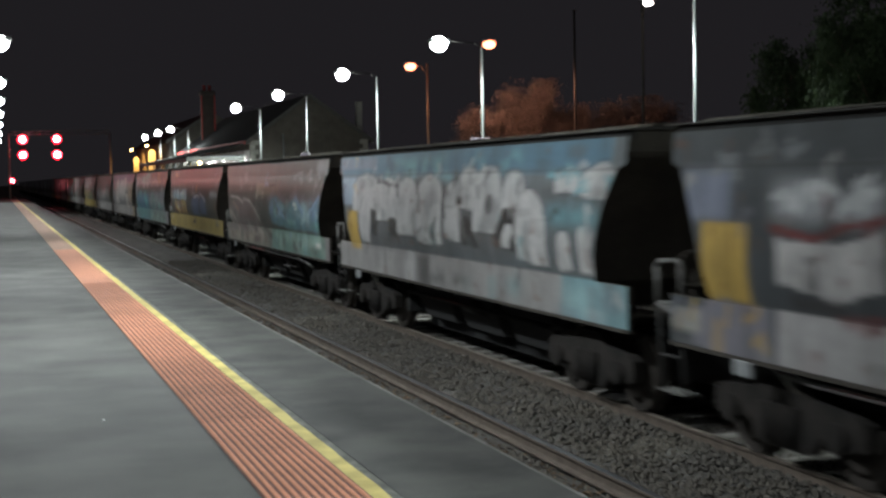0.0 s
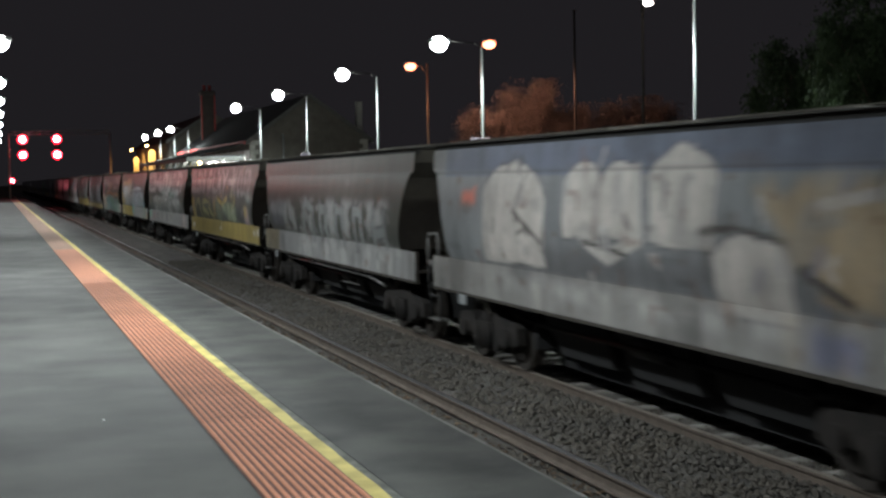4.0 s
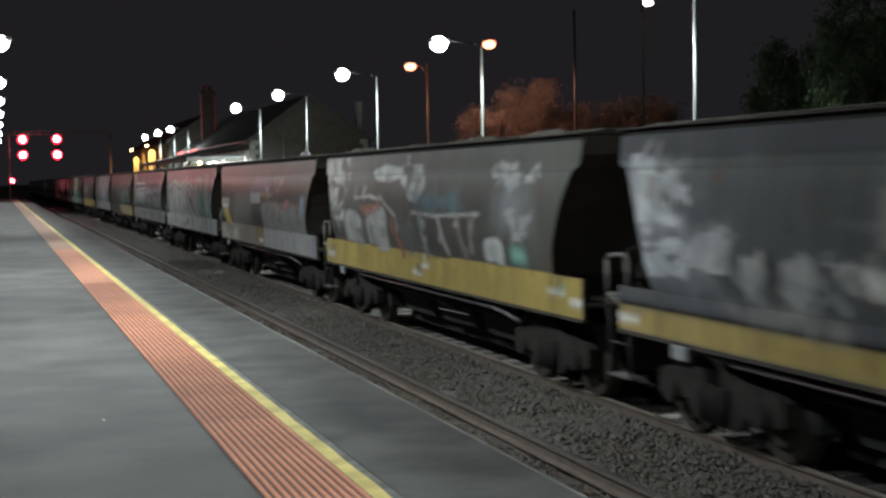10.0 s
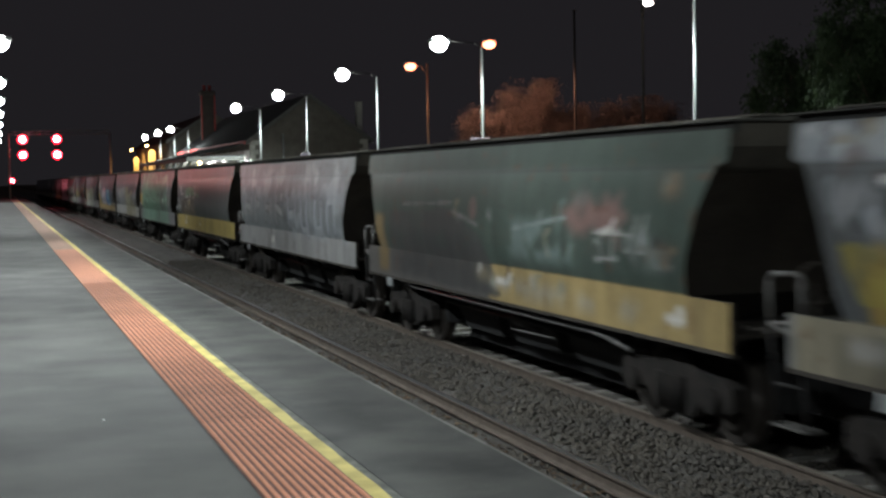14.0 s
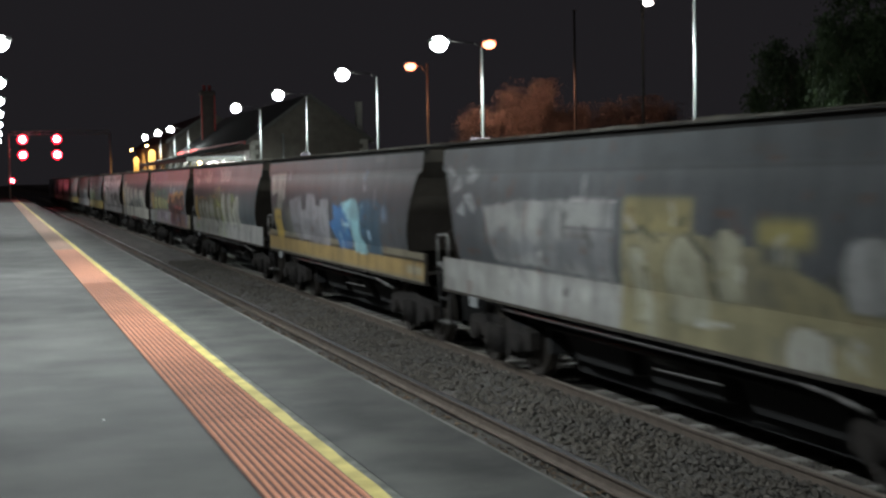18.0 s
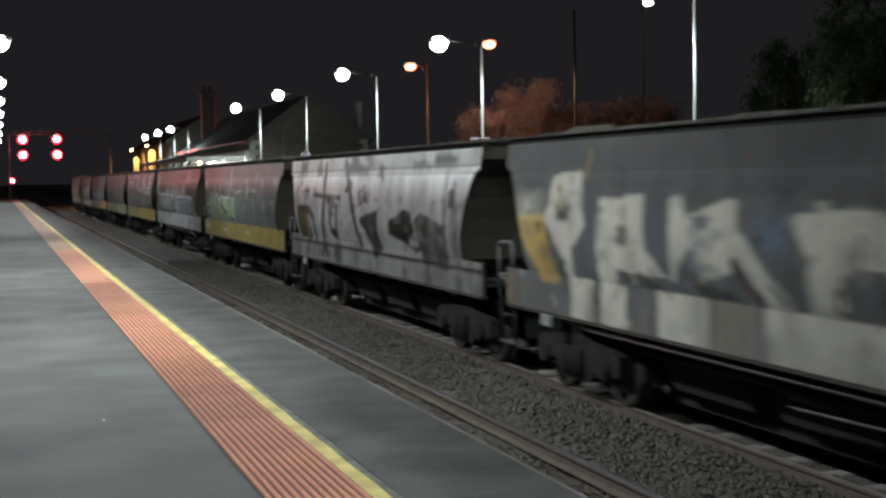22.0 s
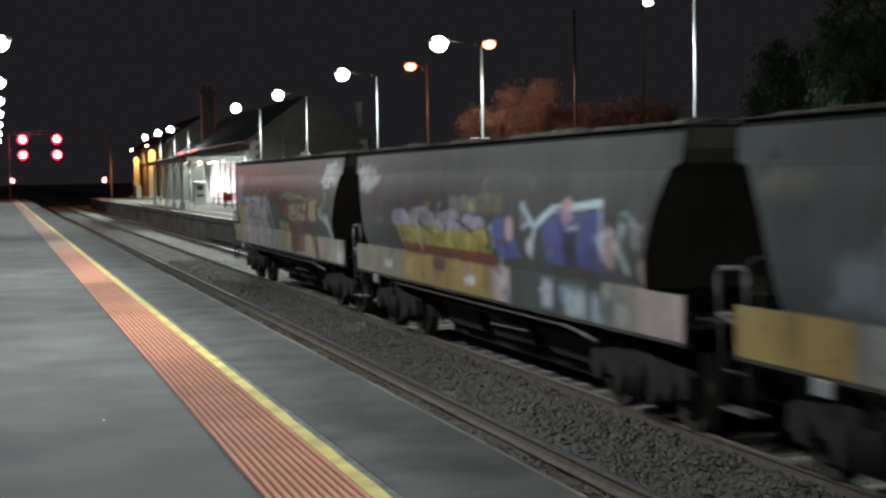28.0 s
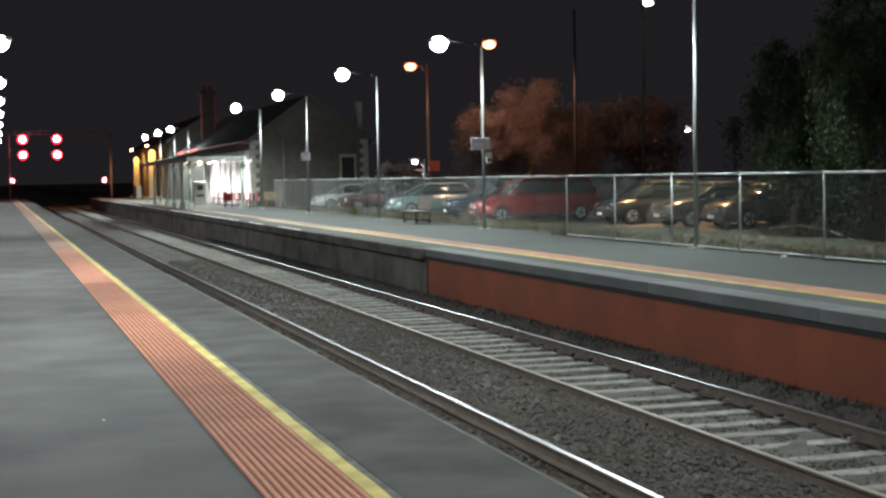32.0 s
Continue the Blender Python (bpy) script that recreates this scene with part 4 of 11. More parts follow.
on(1, "cloud", 0.415, 0.579, 0.022, 0.107, (0.131, 0.131, 0.126), 0.5, 1.6)
on(1, "rect", 0.716, 0.75, 0.081, 0.141, (0.156, 0.253, 0.261), 0.02)
on(1, "hump", 0.755, 0.833, 0.276, 0.718, (0.399, 0.394, 0.383))
on(1, "hump", 0.85, 0.916, 0.691, 0.833, (0.399, 0.394, 0.383))
on(1, "hump", 0.914, 0.981, 0.679, 0.845, (0.399, 0.394, 0.383))
on(1, "hump", 0.862, 0.892, 0.265, 0.496, (0.399, 0.394, 0.383))
on(1, "hump", 0.908, 0.937, 0.251, 0.52, (0.399, 0.394, 0.383))
on(1, "rect", 0.84, 0.953, 0.534, 0.613, (0.134, 0.283, 0.31), 0.02)
on(1, "sill", 0.861, 2, (0.157, 0.254, 0.27))
on(1, "rect", 0.943, 0.994, 0.069, 0.223, (0.157, 0.215, 0.23), 0.01)
on(1, "rect", 0.066, 0.124, 0.18, 0.515, (0.392, 0.267, 0.078), 0.004)
on(1, "rect", 0.868, 0.918, 0.027, 0.175, (0.229, 0.349, 0.358), 0.02)
on(1, "tags", 0.815, 0.984, 0.738, 0.835, (0.136, 0.295, 0.322), 6)
on(2, "base", (0.071, 0.073, 0.063))
on(2, "sill", -1, 2, (0.172, 0.178, 0.154))
on(2, "tags", 0.166, 0.334, 0.697, 0.879, (0.157, 0.163, 0.157), 8)
on(2, "rect", 0.384, 0.468, 0.584, 0.76, (0.2, 0.19, 0.133), 0.004)
on(2, "line", [(0.389, 0.597), (0.465, 0.603)], 0.03, (0.021, 0.02, 0.016))
on(2, "rect", 0.473, 0.609, 0.611, 0.759, (0.128, 0.113, 0.079), 0.004)
on(2, "line", [(0.484, 0.732), (0.599, 0.745)], 0.04, (0.027, 0.024, 0.018))
on(2, "haze", [(0.03, 0.492), (0.264, 0.533), (0.401, 0.349), (0.41, 0.143), (0.022, 0.066)], (0.126, 0.111, 0.106))
on(2, "poly", [(0.167, 0.554), (0.291, 0.578), (0.389, 0.371), (0.376, 0.299), (0.175, 0.312)], (0.119, 0.087, 0.084))
on(2, "line", [(0.068, 0.593), (0.173, 0.574), (0.235, 0.513)], 0.06, (0.331, 0.299, 0.273))
on(2, "line", [(0.241, 0.565), (0.318, 0.537), (0.385, 0.409), (0.416, 0.303)], 0.05, (0.331, 0.299, 0.273))
on(2, "line", [(0.27, 0.241), (0.336, 0.143), (0.383, 0.115)], 0.06, (0.313, 0.287, 0.261))
on(2, "line", [(0.068, 0.396), (0.133, 0.281), (0.166, 0.101)], 0.1, (0.298, 0.264, 0.232))
on(2, "line", [(0.113, 0.506), (0.174, 0.422), (0.176, 0.328)], 0.1, (0.226, 0.146, 0.115))
on(2, "line", [(0.207, 0.245), (0.268, 0.152), (0.336, 0.046)], 0.1, (0.105, 0.08, 0.072))
on(2, "line", [(0.388, 0.184), (0.427, 0.153), (0.459, 0.072)], 0.12, (0.298, 0.264, 0.232))
on(2, "line", [(0.423, 0.28), (0.483, 0.184), (0.526, 0.139)], 0.12, (0.091, 0.087, 0.076))
on(2, "cloud", -0.011, 0.475, 0.033, 0.123, (0.297, 0.262, 0.216), 0.5, 2.4)
on(2, "cloud", -0.011, 0.475, 0.033, 0.123, (0.119, 0.092, 0.08), 0.4, 2.4)
on(2, "haze", [(0.51, 0.583), (0.587, 0.681), (0.699, 0.587), (0.765, 0.674), (0.865, 0.562), (0.95, 0.698), (0.964, 0.497), (0.769, 0.453)], (0.159, 0.137, 0.148))
on(2, "poly", [(0.524, 0.529), (0.588, 0.635), (0.686, 0.494), (0.767, 0.61), (0.86, 0.458), (0.95, 0.624), (0.949, 0.26), (0.758, 0.251), (0.548, 0.291)], (0.107, 0.184, 0.204))
on(2, "cloud", 0.538, 0.95, 0.301, 0.512, (0.136, 0.297, 0.254), 0.42, 1.8)
on(2, "cloud", 0.538, 0.953, 0.357, 0.512, (0.138, 0.205, 0.302), 0.4, 1.8)
on(2, "line", [(0.59, 0.574), (0.632, 0.422), (0.669, 0.379)], 0.08, (0.182, 0.286, 0.382))
on(2, "line", [(0.768, 0.604), (0.807, 0.492), (0.866, 0.416), (0.948, 0.616)], 0.08, (0.187, 0.267, 0.38))
on(2, "sill", 0.53, 0.971, (0.134, 0.216, 0.185))
on(2, "cloud", 0.557, 0.966, 0.009, 0.182, (0.235, 0.32, 0.275), 0.45, 2.6)
on(2, "cloud", 0.557, 0.966, 0.009, 0.182, (0.084, 0.092, 0.084), 0.32, 2.6)
on(2, "cloud", 0.538, 0.951, 0.33, 0.549, (0.263, 0.363, 0.363), 0.32, 2.6)
on(2, "cloud", 0.557, 0.957, 0.14, 0.219, (0.27, 0.381, 0.313), 0.4, 2)
on(2, "sill", 0.977, 2, (0.214, 0.185, 0.19))
on(2, "rect", 0.899, 0.938, 0.102, 0.154, (0.582, 0.575, 0.53), 0.004)
on(2, "tags", 0.749, 1.017, 0.726, 0.865, (0.203, 0.21, 0.206), 14)
on(2, "rect", 0.914, 0.998, 0.856, 0.976, (0.194, 0.2, 0.2), 0.01)
on(3, "base", (0.072, 0.074, 0.065))
on(3, "sill", -1, 2, (0.323, 0.252, 0.092))
on(3, "rect", 0.025, 0.119, 0.505, 0.551, (0.188, 0.188, 0.156), 0.004)
on(3, "rect", 0.105, 0.197, 0.883, 0.963, (0.163, 0.163, 0.151), 0.006)
on(3, "poly", [(0.148, 0.446), (0.402, 0.499), (0.412, 0.248), (0.139, 0.267)], (0.159, 0.081, 0.061))
on(3, "hump", 0.121, 0.169, 0.466, 0.678, (0.252, 0.329, 0.359))
on(3, "hump", 0.184, 0.24, 0.483, 0.682, (0.252, 0.329, 0.359))
on(3, "hump", 0.252, 0.294, 0.483, 0.627, (0.252, 0.329, 0.359))
on(3, "hump", 0.296, 0.356, 0.494, 0.657, (0.252, 0.329, 0.359))
on(3, "hump", 0.348, 0.393, 0.473, 0.667, (0.252, 0.329, 0.359))
on(3, "line", [(0.155, 0.463), (0.191, 0.344)], 0.13, (0.471, 0.376, 0.109))
on(3, "line", [(0.204, 0.363), (0.238, 0.257)], 0.15, (0.456, 0.358, 0.113))
on(3, "line", [(0.307, 0.461), (0.319, 0.283)], 0.15, (0.471, 0.376, 0.109))
on(3, "line", [(0.347, 0.472), (0.383, 0.288)], 0.16, (0.471, 0.376, 0.109))
on(3, "line", [(0.194, 0.612), (0.234, 0.59)], 0.05, (0.445, 0.457, 0.445))
on(3, "line", [(0.293, 0.598), (0.346, 0.589)], 0.05, (0.445, 0.457, 0.445))
on(3, "rect", 0.031, 0.063, 0.136, 0.175, (0.582, 0.575, 0.53), 0.004)
on(3, "rect", 0.495, 0.558, 0.562, 0.623, (0.186, 0.179, 0.149), 0.004)
on(3, "hump", 0.504, 0.645, 0.256, 0.575, (0.109, 0.145, 0.216))
on(3, "hump", 0.657, 0.767, 0.279, 0.568, (0.109, 0.145, 0.216))
on(3, "line", [(0.551, 0.534), (0.622, 0.576), (0.649, 0.523)], 0.07, (0.448, 0.459, 0.477))
on(3, "line", [(0.651, 0.605), (0.704, 0.563), (0.756, 0.478)], 0.07, (0.448, 0.459, 0.477))
on(3, "blob", 0.591, 0.681, 0.012, 0.08, (0.282, 0.189, 0.077))
on(3, "cloud", 0.826, 0.952, 0.559, 0.63, (0.295, 0.332, 0.341), 0.6, 2.2)
on(3, "line", [(0.841, 0.61), (0.951, 0.59)], 0.1, (0.272, 0.307, 0.316))
on(3, "rect", 0.9, 0.951, 0.377, 0.472, (0.129, 0.092, 0.069), 0.02)
on(3, "cloud", 0.893, 0.964, 0.692, 0.866, (0.132, 0.137, 0.126), 0.5, 1.6)
on(3, "rect", 0.501, 0.536, 0.111, 0.173, (0.018, 0.017, 0.016), 0.004)
on(3, "rect", 0.896, 0.923, 0.119, 0.17, (0.018, 0.017, 0.016), 0.004)
on(4, "base", (0.076, 0.082, 0.071))
on(4, "sill", -1, 2, (0.184, 0.234, 0.219))
on(4, "tags", 0.044, 0.774, 0.701, 0.905, (0.214, 0.229, 0.221), 26)
on(4, "cloud", 0.479, 0.657, 0.766, 0.997, (0.203, 0.196, 0.086), 0.45, 1.8)
on(4, "cloud", 0.727, 0.944, 0.74, 0.978, (0.205, 0.205, 0.091), 0.45, 1.6)
on(4, "cloud", 0.215, 0.496, 0.769, 0.987, (0.14, 0.287, 0.245), 0.5, 1.6)
on(4, "rect", 0, 0.094, 0.44, 0.909, (0.266, 0.274, 0.274), 0.01)
on(4, "rect", 0.084, 0.49, 0.118, 0.556, (0.079, 0.137, 0.179), 0.012)
on(4, "cloud", 0.088, 0.49, 0.118, 0.565, (0.064, 0.102, 0.178), 0.42, 1.6)
on(4, "cloud", 0.087, 0.49, 0.118, 0.607, (0.102, 0.285, 0.268), 0.42, 1.6)
on(4, "rect", 0.526, 0.936, 0.239, 0.573, (0.194, 0.186, 0.219), 0.012)
on(4, "cloud", 0.523, 0.936, 0.239, 0.579, (0.233, 0.241, 0.241), 0.4, 1.6)
on(4, "line", [(0.599, 0.604), (0.604, 0.291), (0.621, 0.238)], 0.14, (0.199, 0.376, 0.326))
on(4, "line", [(0.626, 0.563), (0.62, 0.327)], 0.09, (0.098, 0.082, 0.064))
on(4, "line", [(0.637, 0.565), (0.685, 0.433), (0.661, 0.255)], 0.13, (0.191, 0.374, 0.315))
on(4, "cloud", 0.76, 0.828, 0.277, 0.506, (0.17, 0.372, 0.313), 0.6, 1.8)
on(4, "line", [(0.695, 0.491), (0.727, 0.283)], 0.08, (0.108, 0.095, 0.079))
on(4, "line", [(0.847, 0.64), (0.896, 0.641)], 0.03, (0.445, 0.445, 0.457))
on(4, "rect", 0.862, 0.94, 0.503, 0.623, (0.223, 0.209, 0.254), 0.01)
on(4, "cloud", 0.885, 0.922, 0.321, 0.419, (0.174, 0.348, 0.301), 0.5, 1.8)
on(4, "sill", 0.056, 0.496, (0.1, 0.206, 0.206))
on(4, "cloud", 0.068, 0.489, -0.014, 0.049, (0.084, 0.133, 0.246), 0.4, 2)
on(4, "cloud", 0.51, 0.928, 0.058, 0.127, (0.28, 0.373, 0.333), 0.5, 2)
on(4, "cloud", 0.51, 0.928, 0.058, 0.127, (0.123, 0.113, 0.083), 0.35, 2)
on(4, "sill", 0.939, 2, (0.24, 0.225, 0.24))
on(4, "rect", -0.005, 0.091, -0.006, 0.065, (0.287, 0.296, 0.287), 0.004)
on(4, "tags", 0.056, 0.5, 0.688, 0.904, (0.325, 0.344, 0.335), 22)
on(4, "tags", 0.526, 0.774, 0.688, 0.831, (0.322, 0.332, 0.313), 18)
on(4, "cloud", 0.586, 0.929, 0.235, 0.557, (0.19, 0.362, 0.314), 0.34, 2.2)
on(4, "cloud", 0.536, 0.939, 0.285, 0.581, (0.101, 0.088, 0.073), 0.26, 2.4)
on(4, "line", [(0.619, 0.621), (0.662, 0.631)], 0.04, (0.445, 0.445, 0.457))
on(4, "line", [(0.854, 0.64), (0.896, 0.636)], 0.04, (0.445, 0.445, 0.457))
on(4, "cloud", 0.523, 0.928, 0.013, 0.133, (0.273, 0.395, 0.335), 0.4, 2.4)
on(4, "cloud", 0.523, 0.928, 0.013, 0.133, (0.11, 0.105, 0.08), 0.3, 2.6)
on(5, "base", (0.186, 0.195, 0.197))
on(5, "sill", -1, 2, (0.26, 0.252, 0.236))
on(5, "band", 0.05, 1, 0.8, 1, (0.12, 0.136, 0.177))
on(5, "haze", [(0.279, 0.385), (0.945, 0.404), (0.936, 0.266), (0.257, 0.18)], (0.132, 0.132, 0.132))
on(5, "hump", 0.192, 0.361, 0.257, 0.883, (0.42, 0.393, 0.358))
on(5, "hump", 0.408, 0.487, 0.467, 0.87, (0.42, 0.393, 0.358))
on(5, "hump", 0.483, 0.561, 0.478, 0.865, (0.42, 0.393, 0.358))
on(5, "hump", 0.581, 0.688, 0.458, 0.922, (0.42, 0.393, 0.358))
on(5, "hump", 0.688, 0.788, 0.177, 0.537, (0.42, 0.393, 0.358))
on(5, "line", [(0.455, 0.462), (0.503, 0.359), (0.568, 0.479), (0.554, 0.818)], 0.16, (0.408, 0.386, 0.356))
on(5, "line", [(0.311, 0.828), (0.28, 0.583), (0.356, 0.399)], 0.04, (0.068, 0.064, 0.061))
on(5, "line", [(0.455, 0.439), (0.542, 0.389)], 0.04, (0.068, 0.064, 0.061))
on(5, "line", [(0.667, 0.534), (0.717, 0.56), (0.784, 0.512)], 0.06, (0.062, 0.059, 0.056))
on(5, "haze", [(0.74, 0.734), (0.935, 0.803), (0.967, 0.409), (0.855, 0.238), (0.784, 0.475)], (0.333, 0.261, 0.17))
on(5, "line", [(0.801, 0.404), (0.853, 0.291)], 0.08, (0.077, 0.07, 0.064))
on(5, "line", [(0.816, 0.662), (0.909, 0.736)], 0.1, (0.406, 0.374, 0.344))
on(5, "rect", 0.12, 0.164, 0.615, 0.703, (0.518, 0.167, 0.121), 0.008)
on(5, "sill", 0.893, 2, (0.295, 0.229, 0.145))
on(5, "cloud", 0.19, 0.784, 0.101, 0.162, (0.44, 0.428, 0.407), 0.5, 1.8)
on(5, "rect", 0.806, 0.86, 0.026, 0.165, (0.191, 0.195, 0.258), 0.01)
on(5, "rect", 0.888, 0.927, 0.1, 0.137, (0.582, 0.575, 0.53), 0.004)
on(6, "base", (0.063, 0.065, 0.057))
on(6, "sill", -1, 2, (0.252, 0.252, 0.244))
on(6, "cloud", 0.063, 0.22, 0.391, 0.569, (0.185, 0.192, 0.199), 0.6, 1.4)
on(6, "cloud", 0.2, 0.9, 0.25, 0.6, (0.252, 0.252, 0.244), 0.5, 1.6)
on(6, "rect", 0.086, 0.194, 0.294, 0.382, (0.094, 0.098, 0.116), 0.02)
on(6, "sill", -0.003, 0.127, (0.216, 0.188, 0.129))
on(6, "piece", 0.35, 0.9, 0.15, 0.6, 5, (0.204, 0.218, 0.211), (0.082, 0.082, 0.082), 0.16)
on(6, "cloud", 0.3, 0.95, 0, 0.2, (0.358, 0.358, 0.339), 0.5, 1.8)
on(7, "base", (0.07, 0.074, 0.069))
on(7, "sill", -1, 2, (0.322, 0.251, 0.081))
on(7, "text", 0.03, 0.28, 0.6, 0.97, "CLEOS", (0.341, 0.341, 0.336), 0.17)
on(7, "text", 0.31, 0.62, 0.6, 0.97, "GLXY", (0.353, 0.353, 0.349), 0.18)
on(7, "text", 0.63, 0.74, 0.58, 0.97, "-N", (0.341, 0.341, 0.336), 0.17)
on(7, "text", 0.76, 0.92, 0.58, 0.95, "CLEO", (0.263, 0.263, 0.259), 0.13)
on(7, "haze", [(0.294, 0.632), (0.477, 0.623), (0.633, 0.587), (0.634, 0.521), (0.496, 0.486), (0.308, 0.499)], (0.212, 0.177, 0.181))
on(7, "rect", 0.049, 0.098, 0.21, 0.534, (0.392, 0.267, 0.078), 0.004)
on(7, "line", [(0.082, 0.222), (0.151, 0.494), (0.187, 0.501), (0.214, 0.26)], 0.16, (0.443, 0.421, 0.178))
on(7, "line", [(0.263, 0.496), (0.252, 0.252)], 0.16, (0.443, 0.421, 0.178))
on(7, "line", [(0.263, 0.49), (0.345, 0.501)], 0.13, (0.443, 0.421, 0.178))
on(7, "line", [(0.271, 0.368), (0.326, 0.296)], 0.16, (0.416, 0.394, 0.18))
on(7, "line", [(0.362, 0.524), (0.37, 0.341), (0.412, 0.258)], 0.17, (0.443, 0.421, 0.178))
on(7, "line", [(0.308, 0.544), (0.359, 0.504)], 0.05, (0.024, 0.021, 0.019))
on(7, "rect", 0.429, 0.452, 0.289, 0.537, (0.447, 0.293, 0.093), 0.012)
on(7, "poly", [(0.474, 0.558), (0.504, 0.539), (0.55, 0.221), (0.466, 0.242)], (0.168, 0.208, 0.15))
on(7, "line", [(0.485, 0.565), (0.529, 0.507), (0.567, 0.457), (0.621, 0.551)], 0.14, (0.464, 0.325, 0.096))
on(7, "hump", 0.629, 0.665, 0.25, 0.486, (0.259, 0.293, 0.186))
on(7, "hump", 0.674, 0.707, 0.253, 0.499, (0.259, 0.293, 0.186))
on(7, "line", [(0.487, 0.586), (0.536, 0.54), (0.567, 0.492)], 0.05, (0.019, 0.018, 0.016))
on(7, "rect", 0.681, 0.708, 0.549, 0.595, (0.465, 0.331, 0.1), 0.02)
on(7, "poly", [(0.528, 0.371), (0.557, 0.334), (0.55, 0.221), (0.527, 0.221)], (0.079, 0.075, 0.068))
on(7, "cloud", 0.567, 0.625, 0.318, 0.48, (0.222, 0.269, 0.181), 0.6, 1.8)
on(7, "rect", 0.026, 0.064, 0.069, 0.128, (0.582, 0.575, 0.53), 0.004)
on(7, "rect", 0.482, 0.519, 0.092, 0.136, (0.582, 0.575, 0.53), 0.004)
on(7, "rect", 0.845, 0.904, 0.24, 0.438, (0.342, 0.255, 0.261), 0.012)
on(7, "blob", 0.906, 0.552, 0.006, 0.04, (0.109, 0.361, 0.276))
on(7, "rect", 0.854, 0.884, 0.309, 0.456, (0.4, 0.3, 0.113), 0.012)
on(7, "line", [(0.74, 0.498), (0.763, 0.301)], 0.05, (0.018, 0.018, 0.016))
on(7, "line", [(0.818, 0.448), (0.841, 0.326)], 0.05, (0.018, 0.018, 0.016))
on(7, "hump", 0.693, 0.744, 0.261, 0.49, (0.249, 0.282, 0.184))
on(7, "rect", 0.929, 0.958, 0.108, 0.159, (0.582, 0.575, 0.53), 0.004)
on(7, "rect", 0.973, 0.997, 0.107, 0.185, (0.582, 0.575, 0.53), 0.004)
on(7, "cloud", 0.875, 0.94, 0.534, 0.614, (0.312, 0.331, 0.312), 0.5, 2)
on(8, "base", (0.066, 0.068, 0.06))
on(8, "sill", -1, 2, (0.241, 0.241, 0.233))
on(8, "text", 0.03, 0.245, 0.58, 0.98, "CLEOS", (0.488, 0.488, 0.47), 0.17)
on(8, "text", 0.265, 0.4, 0.58, 0.96, "+GL", (0.488, 0.488, 0.476), 0.18)
on(8, "text", 0.415, 0.545, 0.57, 0.98, "XY", (0.519, 0.519, 0.501), 0.2)
on(8, "rect", 0.484, 0.606, 0.745, 0.787, (0.159, 0.139, 0.089), 0.004)
on(8, "haze", [(0.163, 0.5), (0.637, 0.559), (0.667, 0.212), (0.2, 0.213)], (0.164, 0.167, 0.155))
on(8, "cloud", 0.312, 0.39, 0.543, 0.612, (0.128, 0.293, 0.227), 0.5, 2.4)
on(8, "cloud", 0.439, 0.472, 0.571, 0.615, (0.128, 0.293, 0.227), 0.5, 2.4)
on(8, "cloud", 0.026, 0.183, 0.3, 0.492, (0.135, 0.158, 0.135), 0.5, 2)
on(8, "rect", 0.346, 0.462, 0.678, 0.765, (0.347, 0.347, 0.337), 0.02)
on(8, "haze", [(0.282, 0.479), (0.509, 0.484), (0.528, 0.213), (0.28, 0.218)], (0.154, 0.154, 0.143))
on(8, "poly", [(0.193, 0.515), (0.271, 0.535), (0.295, 0.482), (0.3, 0.341), (0.269, 0.184), (0.2, 0.198)], (0.32, 0.32, 0.302))
on(8, "rect", 0.227, 0.256, 0.32, 0.413, (0.057, 0.057, 0.051), 0.008)
on(8, "poly", [(0.301, 0.455), (0.334, 0.491), (0.372, 0.42), (0.416, 0.51), (0.435, 0.464), (0.428, 0.271), (0.305, 0.257)], (0.219, 0.219, 0.201))
on(8, "rect", 0.403, 0.418, 0.344, 0.403, (0.037, 0.037, 0.033), 0.008)
on(8, "line", [(0.276, 0.521), (0.334, 0.464), (0.372, 0.486)], 0.1, (0.442, 0.442, 0.42))
on(8, "poly", [(0.439, 0.502), (0.465, 0.533), (0.504, 0.464), (0.503, 0.317), (0.452, 0.282)], (0.273, 0.273, 0.256))
on(8, "line", [(0.435, 0.489), (0.439, 0.314)], 0.07, (0.052, 0.052, 0.048))
on(8, "line", [(0.502, 0.412), (0.525, 0.281)], 0.07, (0.047, 0.047, 0.043))
on(8, "poly", [(0.463, 0.606), (0.521, 0.637), (0.562, 0.587), (0.563, 0.532), (0.472, 0.522)], (0.333, 0.333, 0.314))
on(8, "line", [(0.509, 0.449), (0.544, 0.471), (0.529, 0.352)], 0.14, (0.427, 0.427, 0.405))
on(8, "rect", 0.553, 0.584, 0.397, 0.496, (0.082, 0.071, 0.064), 0.014)
on(8, "poly", [(0.596, 0.508), (0.616, 0.544), (0.654, 0.504), (0.654, 0.254), (0.581, 0.243)], (0.308, 0.308, 0.286))
on(8, "rect", 0.337, 0.381, 0.699, 0.752, (0.602, 0.602, 0.575), 0.012)
on(8, "poly", [(0.583, 0.633), (0.606, 0.741), (0.645, 0.86), (0.649, 0.761), (0.61, 0.595)], (0.519, 0.519, 0.501))
on(8, "line", [(0.507, 0.925), (0.539, 0.74), (0.562, 0.587)], 0.28, (0.519, 0.519, 0.501))
on(8, "line", [(0.554, 0.906), (0.543, 0.807)], 0.26, (0.519, 0.519, 0.501))
on(8, "haze", [(0.272, 0.243), (0.352, 0.236), (0.37, 0.042), (0.29, 0.035)], (0.332, 0.332, 0.304))
on(8, "haze", [(0.375, 0.233), (0.455, 0.221), (0.47, 0.053), (0.397, 0.046)], (0.357, 0.357, 0.328))
